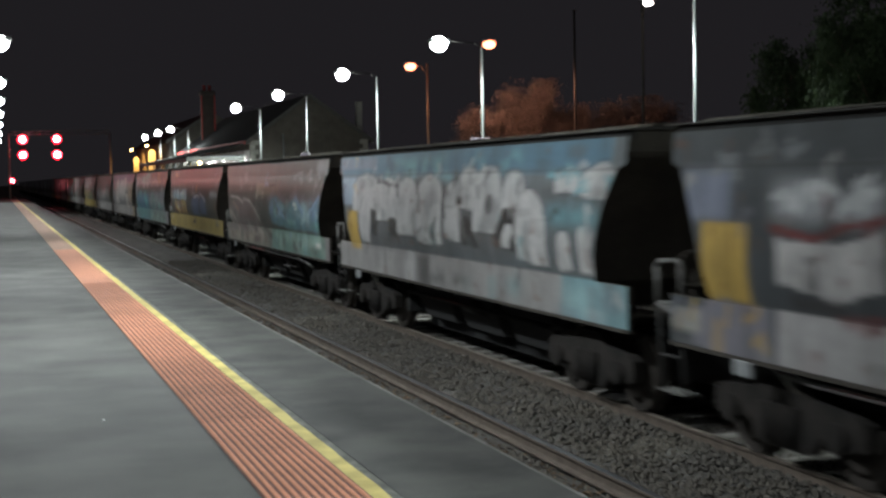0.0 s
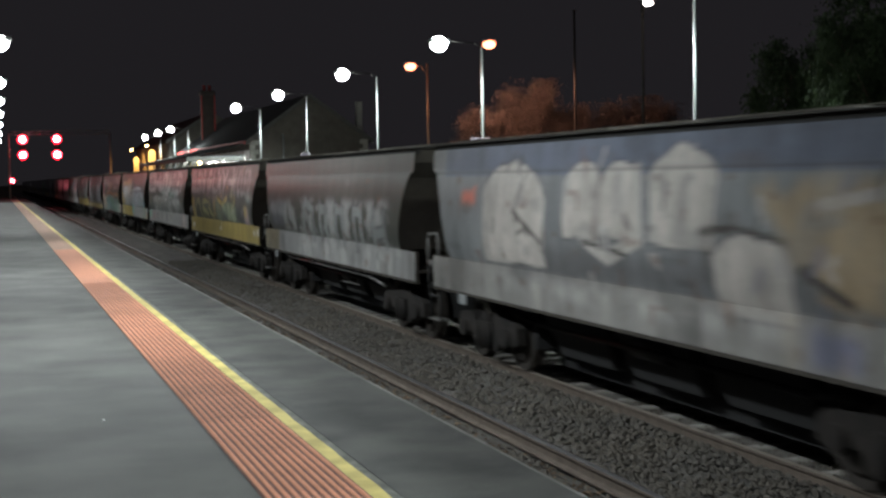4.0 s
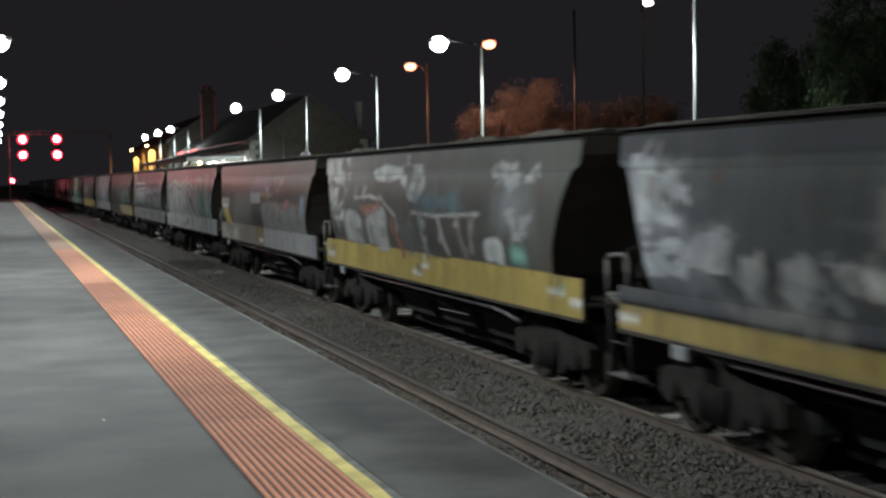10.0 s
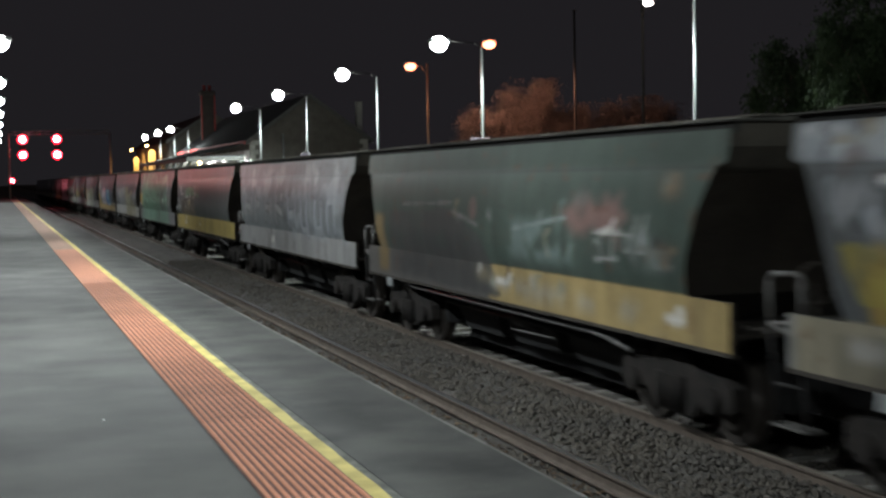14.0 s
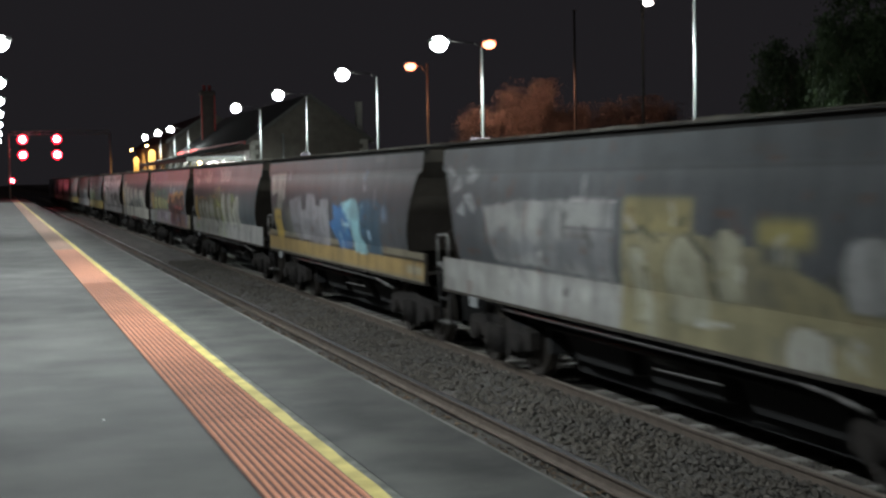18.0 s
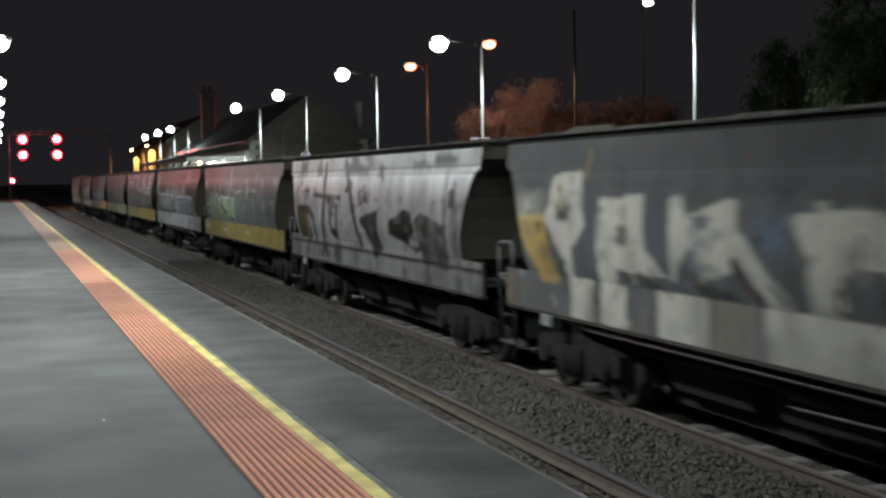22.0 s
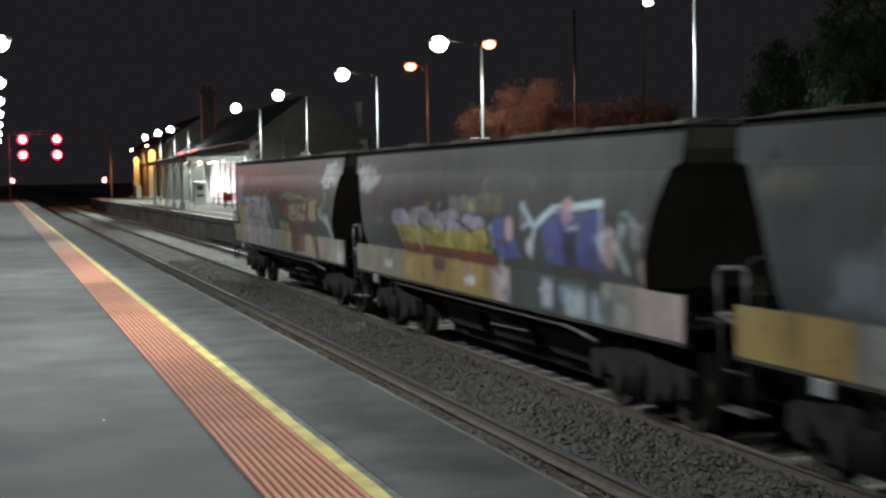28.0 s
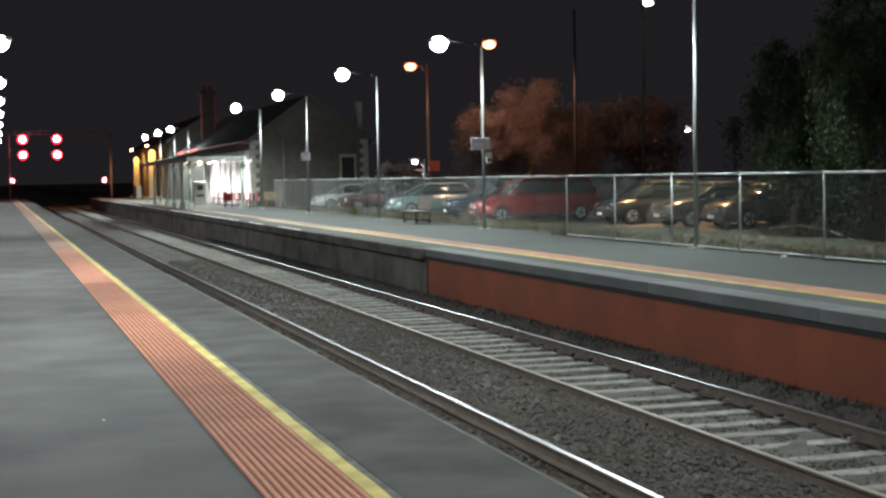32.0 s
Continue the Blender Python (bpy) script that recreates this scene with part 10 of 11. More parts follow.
def wagon(i, layers):
    mat = SILVER_PAINT if layers[0][1][0] > 0.8 else SIDE_PAINT
    sill_yellow = any(l[0] == "sill" and l[3][0] > 2.2 * l[3][2] for l in layers)
    t = thing("hopper_wagon", (TRACK, 6.43 + PITCH * i, RAIL),
              "hopper wagon with %s graffiti%s" % (TRAIN_NOTES[i + 1], " above yellow sill" if sill_yellow else ", grimy roof"), "freight wagon", "wagons of the grain train")
    put("side_sheet", coloured(SIDE_BASE, SIDE_PTS, layers, 100 + 17 * i, mat), t, None, TRAIN_NOTES[i + 1] + " graffiti on weathered steel")
    sill = put("side_sill", coloured(SILL_BASE, SILL_PTS, layers, 100 + 17 * i, mat), t, None, "yellow side sill" if sill_yellow else "")
    put("sill_web", WM["sill_web"], t)
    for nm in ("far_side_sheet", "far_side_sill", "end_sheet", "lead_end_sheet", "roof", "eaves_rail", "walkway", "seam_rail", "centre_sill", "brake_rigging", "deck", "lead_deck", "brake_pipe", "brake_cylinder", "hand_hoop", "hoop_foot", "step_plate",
               "steps", "end_ladder", "brake_wheel", "coupler", "lead_coupler", "plate_bracket"):
        put(nm.replace("lead_", "").replace("far_", ""), WM[nm], t)
    put("grain_spill", WM["roof_spill_%d" % (1 + i % 3 if i + 1 in SPILLED else 0)], t, None, "lumps of dusty spilt grain")["kind"] = "stuff"
    if i + 1 in PIPED:
        put("air_pipe", WM["air_pipe"], t)
        put("pull_rod", WM["pull_rod"], t)
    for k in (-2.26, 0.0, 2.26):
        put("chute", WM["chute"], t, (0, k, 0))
    for k in range(5):
        put("hatch", WM["hatch"], t, (0.15, -5.0 + 2.5 * k, 0))
    for y in (4.95, -4.95):
        b = put("bolster", WM["bolster"], t, (0, y, 0))
        for s in (-1, 1):
            put("side_frame", WM["side_frame"], b, pose(s * 1.05, 0, 0, 0, 0, 0 if s < 0 else 180))
        for dy in (-0.9, 0.9):
            put("wheelset", WM["wheelset"], b, (0, dy, 0))
    return t


WAGONS = [wagon(i - 1, s) for i, s in enumerate(SIDES)]
# way covered by the train since the start, second by second at the known moments
RUN = [(0.0, 0.25), (1.0, 16.05), (2.0, 32.03), (3.0, 47.9), (6.0, 94.65), (7.0, 109.9), (8.0, 125.3), (9.0, 140.9), (10.0, 156.3), (11.0, 171.13), (12.0, 186.57), (13.0, 201.78), (14.0, 216.97), (17.0, 263.3), (18.0, 278.65), (19.0, 293.85), (20.0, 308.69), (21.0, 323.4), (22.0, 338.65), (23.0, 353.93), (24.0, 369.52), (25.0, 385.03), (28.0, 430.55), (29.0, 445.55), (30.0, 460.75), (32.0, 491.35)]


# ---- signals beyond the platforms ----
def signal_gantry():
    y = 170.0
    t = thing("signal_gantry", (0, y, RAIL - 0.2), "grey steel signal gantry over both tracks with red signals lit", "signal gantry")
    base = RAIL - 0.2
    for x in (1.35, 12.75):
        part("gantry_post", rods([((x, 0, 0), (x, 0, 7.5 - base))], 0.13, 10), GALV, t)
    chords = [((1.35, dy, z - base), (12.75, dy, z - base)) for dy in (-0.25, 0.25) for z in (7.35, 7.75)]
    part("beam", rods(chords + [((1.35 + 0.95 * i, -0.25, 7.35 - base), (2.3 + 0.95 * i, -0.25, 7.75 - base)) for i in range(12)], 0.035, 6), GALV, t)
    for x in (2.88, 6.70):
        head = part("signal_head", boxes((x - 0.32, x + 0.32, -0.1, 0.12, 4.55 - base, 7.4 - base), bevel=0.05), PLASTIC_BLACK, t, "black signal backboard")
        part("hanger", rods([((x, 0.05, 7.3 - base), (x, 0.05, 7.6 - base))], 0.05, 6), GALV, t)
        # lenses oversized to carry the glare, with a bright core added in front
        for z in (6.78, 4.98):
            bm = bmesh.new()
            ball(bm, (x, -0.16, z - base), 0.55, (1, 0.25, 1), 16, 10)
            part("lens", bm, RED_GLASS, head, "glowing red lens swollen to the size of its glare")
            part("lamp_core", ball(bmesh.new(), (x, -0.30, z - base), 0.37, (1, 0.2, 1), 14, 8), RED_CORE, head, "pale disc for the burnt-out middle of the red glare")
    for x, z in ((1.64, 2.05), (11.95, 1.95)):
        low = part("marker_head", boxes((x - 0.22, x + 0.22, -0.05, 0.15, z - 0.5 - base, z + 0.4 - base), bevel=0.04), PLASTIC_BLACK, t, "black low signal head")
        part("bracket", rods([((x, 0.05, z - base - 0.3), (1.35 if x < 5 else 12.75, 0.0, z - base - 0.3))], 0.04, 6), GALV, t)
        bm = bmesh.new()
        ball(bm, (x, -0.1, z - base), 0.3, (1, 0.25, 1), 14, 8)
        part("lens", bm, RED_GLASS, low, "glowing red lens swollen to the size of its glare")
        part("lamp_core", ball(bmesh.new(), (x, -0.19, z - base), 0.2, (1, 0.2, 1), 12, 8), RED_CORE, low)


signal_gantry()


# ---- station building ----
def gable_house(name, x0, x1, y0, y1, eave, ridge, label, wall, base_z=-0.05):
    h = thing(name, (0, 0, 0), label, "building")
    xm = (x0 + x1) / 2
    for y, s in ((y0, 1), (y1, -1)):
        bm = bmesh.new()
        P = [(x0, base_z), (x1, base_z), (x1, eave), (xm, ridge), (x0, eave)]
        A = [bm.verts.new((x, y, z)) for x, z in P]
        B = [bm.verts.new((x, y + s * 0.35, z)) for x, z in P]
        for i in range(5):
            bm.faces.new((A[i], A[(i + 1) % 5], B[(i + 1) % 5], B[i]))
        bm.faces.new(A)
        bm.faces.new(B[::-1])
        bmesh.ops.recalc_face_normals(bm, faces=bm.faces)
        part("end_wall", bm, wall, h)
    for x, s in ((x0, 1), (x1, -1)):
        a, b = sorted((x, x + s * 0.35))
        part("side_wall", boxes((a, b, y0 + 0.352, y1 - 0.352, base_z, eave)), wall, h)
    for s, xe in ((1, x0 - 0.35), (-1, x1 + 0.35)):
        k = (ridge - eave) / (xm - x0)
        ze = eave - 0.35 * k
        bm = extrude_y([(xe, ze + 0.02), (xm, ridge + 0.02), (xm, ridge + 0.16), (xe, ze + 0.16)], y0 - 0.35, y1 + 0.35)
        part("roof_slope", bm, SLATE, h)
        part("barge_board", extrude_y([(xe, ze - 0.1), (xm, ridge - 0.1), (xm, ridge + 0.19), (xe, ze + 0.19)], y0 - 0.42, y0 - 0.36), BARGE, h, "grey painted barge board")
    return h


def chimney(h, x, y, z0, z1, w):
    c = part("chimney", boxes((x - w / 2, x + w / 2, y - w / 2, y + w / 2, z0, z1), bevel=0.02), UNLIT_BRICK, h)
    part("chimney_cap", boxes((x - w / 2 - 0.1, x + w / 2 + 0.1, y - w / 2 - 0.1, y + w / 2 + 0.1, z1 - 0.35, z1 - 0.1), bevel=0.02), UNLIT_BRICK, c)
    for dx in (-0.22, 0.22):
        part("chimney_pot", rods([((x + dx, y, z1 - 0.05), (x + dx, y, z1 + 0.45))], 0.13, 10), RED_TRIM, c)
    # red light on the chimney corners, put into the strips' colour
    for dx in (-w / 2 - 0.01, w / 2 + 0.01):
        part("corner_strip", boxes((x + dx - 0.05, x + dx + 0.05, y - w / 2 - 0.05, y - w / 2 + 0.05, z0 + 0.3, z1 - 0.4)), RED_TRIM, c, "corner brickwork coloured red for the red light on it")


def station_building():
    h = gable_house("station_building", 15.5, 23.2, 90.0, 125.0, 4.25, 7.0, "old brick station building with pale quoins and a slate roof", BRICK)
    # quoins
    for x, s in ((15.5, 1), (23.2, -1)):
        for k in range(14):
            w = 0.52 if k % 2 else 0.3
            a, b = sorted((x - s * 0.03, x + s * w))
            part("quoin", boxes((a, b, 89.955, 90.3, 0.02 + 0.3 * k, 0.31 + 0.3 * k), bevel=0.012), BLUESTONE, h)
    # window in the end wall
    win = part("window", boxes((21.3, 22.4, 89.93, 90.0, 1.55, 1.68), (21.3, 22.4, 89.93, 90.0, 3.05, 3.25), (21.3, 21.42, 89.93, 90.0, 1.68, 3.05), (22.28, 22.4, 89.93, 90.0, 1.68, 3.05)), BLUESTONE, h, "pale stone window surround")
    part("pane", boxes((21.42, 22.28, 89.95, 89.99, 1.68, 3.05)), PLASTIC_BLACK, win)
    chimney(h, 17.0, 119.5, 4.6, 9.2, 1.05)
    part("end_stack", boxes((22.62, 23.0, 90.4, 90.9, 4.3, 6.7), bevel=0.02), BLUESTONE, h, "pale stone end stack")
    part("eave_board", boxes((15.06, 15.12, 89.7, 125.2, 3.95, 4.2)), RED_TRIM, h, "red painted eave board")
    part("downpipe", rods([((17.6, 89.9, 0), (17.6, 89.9, 4.6))], 0.05, 8), GALV, h)
    # white-painted front under the canopy
    y = 90.5
    k = 0
    while y < 110:
        part("front_panel", boxes((15.44, 15.49, y, y + 1.45, 0.0, 3.6), bevel=0.01), WHITE_WALL, h, "brightly lit white painted wall")
        d = part("door" if k % 2 else "front_window", boxes((15.40, 15.44, y + 1.6, y + 2.5, 0.05 if k % 2 else 0.9, 2.6), bevel=0.01), GREEN_POST if k % 2 else PLASTIC_BLACK, h)
        part("pillar", boxes((15.38, 15.49, y + 1.46, y + 1.58, 0, 3.6)), WHITE_WALL, h)
        y += 2.6
        k += 1
    # canopy
    c = thing("platform_canopy", (0, 0, 0), "pale green timber canopy with grey fascia over the platform", "canopy")
    part("canopy_roof", extrude_y([(10.6, 2.95), (15.5, 4.05), (15.5, 4.15), (10.6, 3.05)], 90, 112), SLATE, c)
    part("low_roof", extrude_y([(10.55, 2.98), (13.9, 3.12), (13.9, 3.2), (10.55, 3.06)], 83.2, 99), SLATE, c)
    part("end_fascia", boxes((10.55, 13.95, 83.1, 83.18, 2.84, 3.08), bevel=0.01), BARGE, c, "grey painted end fascia")
    part("red_fascia", boxes((10.5, 10.56, 83.2, 112, 2.82, 3.02)), BARGE, c, "grey painted fascia board")
    part("back_beam", boxes((13.85, 13.95, 83.2, 99, 2.86, 2.98)), WHITE_WALL, c)
    for i in range(6):
        for x in (10.75,) if i else (10.75, 13.8):
            yy = 83.4 + 3.9 * i
            post = part("canopy_post", rods([((x, yy, 0), (x, yy, 2.9))], 0.085, 10), GREEN_POST, c)
            part("post_base", boxes((x - 0.15, x + 0.15, yy - 0.15, yy + 0.15, 0, 0.4), bevel=0.03), GREEN_POST, post)
            part("bracket", pipe([(x, yy, 2.2), (x + 0.25, yy, 2.6), (x + 0.65, yy, 2.86)], 0.04, 6), GREEN_POST, post)
    for yy in (85.2, 89.5, 94.0):
        part("tube_light", boxes((13.6, 13.7, yy - 0.6, yy + 0.6, 2.9, 2.95), bevel=0.01), TUBE_GLASS, c, "lit fluorescent tube").visible_shadow = False
    part("corner_lamp", ball(bmesh.new(), (11.3, 83.05, 2.72), 0.1), AMBER_GLASS, c, "lit warm bulb")


station_building()


def platform_seat(x, y, mat, label):
    s = thing("waiting_chair", (x, y, 0), label, "seat", "seats under the canopy")
    part("seat", boxes((-0.24, 0.24, -0.26, 0.26, 0.41, 0.46), bevel=0.02), mat, s)
    part("backrest", boxes((0.2, 0.26, -0.26, 0.26, 0.46, 0.88), bevel=0.02), mat, s)
    for dx in (-0.2, 0.2):
        for dy in (-0.22, 0.22):
            part("leg", rods([((dx, dy, 0), (dx, dy, 0.41))], 0.018, 6), PLASTIC_BLACK, s)
    return s


_seat_a = platform_seat(14.9, 90.8, RED_TRIM, "red moulded platform seat with black legs")
_seat_b = platform_seat(14.9, 92.6, PLASTIC_BLACK, "black moulded platform seat")
for _k, _y in enumerate((86.0, 87.2, 88.6, 91.6, 94.6, 95.6, 98.2, 99.2, 102.0)):
    copy_thing(_seat_a if _k % 2 == 0 else _seat_b, pose(14.9, _y, 0))
copy_thing(_seat_a, pose(13.6, 87.5, 0, 0, 0, 90))


def ticket_machine():
    t = thing("ticket_machine", (13.2, 97.5, 0), "pale grey-green ticket machine cabinet under the canopy", "machine")
    part("cabinet", boxes((-0.4, 0.4, -0.3, 0.3, 0, 1.65), bevel=0.03), GREEN_POST, t)
    part("screen", boxes((-0.2, 0.2, -0.32, -0.302, 1.05, 1.4)), PLASTIC_BLACK, t)
    part("tray", boxes((-0.25, 0.25, -0.34, -0.302, 0.6, 0.75), bevel=0.01), PLASTIC_BLACK, t)


ticket_machine()


def goods_shed():
    h = gable_house("goods_shed", 15.9, 24.0, 138.0, 172.0, 5.6, 8.2, "long brick railway shed with amber-lit arches", BRICK)
    for y, w, z in ((147.0, 0.36, 4.6), (164.0, 0.3, 4.2)):
        # pale arched pier that faces along the platform
        bm = bmesh.new()
        pts = [(-w, 0.0), (w, 0.0), (w, z)] + [(w * math.cos(a), z + w * math.sin(a)) for a in (math.pi * k / 10 for k in range(1, 10))] + [(-w, z)]
        A = [bm.verts.new((15.15 + q[0], y, q[1])) for q in pts]
        B = [bm.verts.new((15.15 + q[0], y + 0.5, q[1])) for q in pts]
        for i in range(len(pts)):
            bm.faces.new((A[i], A[(i + 1) % len(pts)], B[(i + 1) % len(pts)], B[i]))
        bm.faces.new(A)
        bm.faces.new(B[::-1])
        bmesh.ops.recalc_face_normals(bm, faces=bm.faces)
        arch = part("arch", bm, BLUESTONE, h, "pale rendered arch lit amber")
        part("lamp_bulb", ball(bmesh.new(), (14.5, y - 1.4, 5.3), 0.14), AMBER_GLASS, arch, "lit amber bulb").visible_shadow = False
        part("lamp_bracket", rods([((15.1, y, 5.0), (14.3, y - 1.4, 5.45))], 0.03, 6), DARK_IRON, arch)
        part("step", boxes((14.3, 15.9, y - 0.4, y - 0.01, 0.0, 0.16), bevel=0.02), BLUESTONE, arch)
    part("low_wall", boxes((13.4, 13.9, 146, 149, 0, 1.3), bevel=0.02), BLUESTONE, h)


goods_shed()


# ---- signs, bench and poles on the far platform ----
def name_board(y, w, z, label):
    b = thing("name_board", (14.62, y - 0.1, z), label, "sign", "station signs")
    part("board", boxes((-0.36 * w, 0.25 * w, -0.03, 0.0, -0.19, 0.19), bevel=0.008), shader_sign, b)
    part("edge_panel", boxes((0.11 * w, 0.25 * w, -0.036, -0.031, -0.18, 0.18)), WHITE_WALL, b, "white end panel")
    part("letter_bar", boxes((-0.28 * w, 0.08 * w, -0.036, -0.031, -0.06, 0.03)), WHITE_WALL, b, "pale bar of unreadable lettering")
    part("letter_bar", boxes((-0.22 * w, 0.02 * w, -0.036, -0.031, -0.12, -0.085)), WHITE_WALL, b)
    part("clamp", boxes((0.03, 0.13, 0.0, 0.06, -0.12, 0.12)), GALV, b)


shader_sign = shader("mauve_sign_face", (0.55, 0.5, 0.6), 0.5, var=0.08, scale=3, fine=40, bump=0.0)
name_board(42.35, 1.05, 2.70, "mauve and white station name board on a lamp post")
name_board(68.9, 0.72, 2.78, "small pale station name board on a lamp post")


def hung_sign(x, y, z, mat, label):
    s = thing("post_sign", (x, y, z), label, "sign")
    part("plate", boxes((-0.09, 0.09, -0.01, 0.01, -0.18, 0.18), bevel=0.01), mat, s)
    part("red_band", boxes((-0.075, 0.075, -0.014, -0.011, -0.12, -0.02)), RED_TRIM, s)
    part("clip", boxes((-0.12, -0.02, 0.011, 0.05, -0.05, 0.05)), GALV, s)


hung_sign(14.86, 42.28, 1.68 + 0.58, WHITE_WALL, "small white and red notice on a lamp post")


def bench():
    b = thing("bench", (14.55, 48.6, 0), "pale slatted platform bench with dark metal legs", "bench")
    for k in range(5):
        part("seat_slat", boxes((-0.28 + 0.11 * k, -0.19 + 0.11 * k, 0, 1.75, 0.43, 0.46), bevel=0.006), BENCH_SLAT, b)
    for k in range(5):
        part("back_slat", boxes((0.27 + 0.02 * k, 0.30 + 0.02 * k, 0, 1.75, 0.5 + 0.1 * k, 0.585 + 0.1 * k), bevel=0.006), BENCH_SLAT, b)
    for y in (0.12, 1.63):
        part("frame", rods([((-0.26, y, 0), (-0.26, y, 0.43)), ((0.26, y, 0), (0.26, y, 0.43)), ((-0.26, y, 0.41), (0.26, y, 0.41)), ((0.26, y, 0.43), (0.4, y, 1.0)), ((-0.26, y, 0.12), (0.26, y, 0.12))], 0.025, 6), PLASTIC_BLACK, b)


BENCH_SLAT = shader("bleached_timber", (0.27, 0.22, 0.19), 0.8, var=0.2, scale=4, fine=30)
bench()


def timber_seat():
    b = thing("timber_seat", (16.0, 85.0, 0), "low brown timber seat beside the building", "bench")
    part("seat", boxes((-0.6, 0.6, -0.25, 0.25, 0.38, 0.46), bevel=0.02), TIMBER, b)
    part("backrest", boxes((-0.6, 0.6, 0.2, 0.26, 0.46, 0.95), bevel=0.02), TIMBER, b)
    for x in (-0.5, 0.5):
        part("leg", boxes((x - 0.05, x + 0.05, -0.22, 0.22, 0, 0.38), bevel=0.01), TIMBER, b)


timber_seat()


# ---- street lamps and poles beyond the fence ----
def street_lamp(at, lens, lens_mat, mat, label, r=0.2, ground=-0.06):
    t = thing("street_lamp", (at[0], at[1], ground), label, "lamp post", "street lamps")
    dx, dy, dz = lens[0] - at[0], lens[1] - at[1], lens[2] - ground
    part("pole", rods([((0, 0, -0.3), (0, 0, dz + 0.15))], 0.055, 10), mat, t)
    part("arm", pipe([(0, 0, dz - 0.4), (dx * 0.4, dy * 0.4, dz + 0.05), (dx, dy, dz + 0.14)], 0.035, 6), mat, t)
    head = part("lamp_head", boxes((dx - 0.3, dx + 0.3, dy - 0.15, dy + 0.15, dz + 0.1, dz + 0.24), bevel=0.05), GALV, t)
    bm = bmesh.new()
    ball(bm, (dx, dy, dz), r, (1, 1, 0.7), 14, 8)
    part("lens", bm, lens_mat, head, "glowing lens").visible_shadow = False


street_lamp((21.1, 60.9), (21.35, 60.5, 7.6), SODIUM_GLASS, DARK_IRON, "tall street lamp with an orange sodium light", 0.3)
street_lamp((21.3, 70.0), (20.4, 70.0, 7.35), SODIUM_GLASS, TIMBER, "timber pole street lamp with an orange sodium light", 0.3)
street_lamp((22.4, 46.8), (22.0, 45.5, 7.66), PALE_GLASS, DARK_IRON, "car park lamp with a warm white light", 0.17)
street_lamp((22.6, 75.2), (22.0, 75.0, 2.5), LAMP_GLASS, POLE_PAINT, "short post lamp with a small white light", 0.14)
street_lamp((39.4, 75.5), (38.7, 75.0, 4.15), LAMP_GLASS, POLE_PAINT, "distant lamp with a small white light", 0.16)


def bare_pole(x, y, z, label):
    t = thing("utility_pole", (x, y, -0.1), label, "pole")
    part("shaft", rods([((0, 0, -0.2), (0, 0, z))], 0.055, 10), DARK_IRON, t)
    part("cap", rods([((0, 0, z), (0, 0, z + 0.06))], 0.09, 8), DARK_IRON, t)


bare_pole(25.3, 60.0, 9.2, "dark slim utility pole beyond the car park")


def pole_box():
    t = thing("pole_box", (21.2, 69.85, 0), "metal box strapped to a timber pole, lamplight put into its orange", "box")
    # orange case colour carries the street lamp's light
    part("case", boxes((-0.02, 0.55, -0.35, -0.05, 1.95, 2.5), bevel=0.03), ORANGE_PANEL, t)
    part("bracket", boxes((0.0, 0.2, -0.06, 0.08, 2.1, 2.2)), GALV, t)
    part("arm_sign", boxes((-1.2, -0.2, -0.1, -0.06, 2.0, 2.07)), WHITE_WALL, t, "thin pale strip")


pole_box()


# ---- parked cars ----
def car_glass():
    m = shader("car_glass", (0.03, 0.04, 0.04), 0.08, var=0.1, bump=0.0, spec=0.8)
    return m


CAR_GLASS = car_glass()
CHROME = shader("car_chrome", (0.6, 0.6, 0.6), 0.2, metal=1.0, var=0.05, bump=0.0)
HEADLAMP = shader("clear_headlamp", (0.2, 0.21, 0.21), 0.3, var=0.1, bump=0.0, spec=0.8)


def paint_car(name, color):
    return shader(name, color, 0.2, metal=0.35, var=0.1, scale=1.0, fine=20, bump=0.0, spec=0.6)


def ring(bm, x, half, z0, z1, tumble):
    """One section of a car shell at x."""
    if z1 - z0 < 0.2:       # a crowned roof skin
        P = [(half * 0.9, z0), (half, z0 + 0.02), (half * tumble, z0 + 0.6 * (z1 - z0)), (half * tumble * 0.8, z0 + 0.9 * (z1 - z0)), (half * tumble * 0.45, z1)]
    else:
        P = [(half * 0.86, z0), (half, z0 + 0.12), (half * 1.0, (z0 + z1) / 2), (half * tumble, z1 - 0.09), (half * tumble * 0.74, z1)]
    P = P + [(-a, b) for a, b in P[::-1]]
    return [bm.verts.new((x, a, b)) for a, b in P]


def loft(stations):
    bm = bmesh.new()
    rs = [ring(bm, *s) for s in stations]
    n = len(rs[0])
    for A, B in zip(rs, rs[1:]):
        for i in range(n):
            f = bm.faces.new((A[i], A[(i + 1) % n], B[(i + 1) % n], B[i]))
            f.smooth = True
    bm.faces.new(rs[0])
    bm.faces.new(rs[-1][::-1])
    bmesh.ops.recalc_face_normals(bm, faces=bm.faces)
    return bm


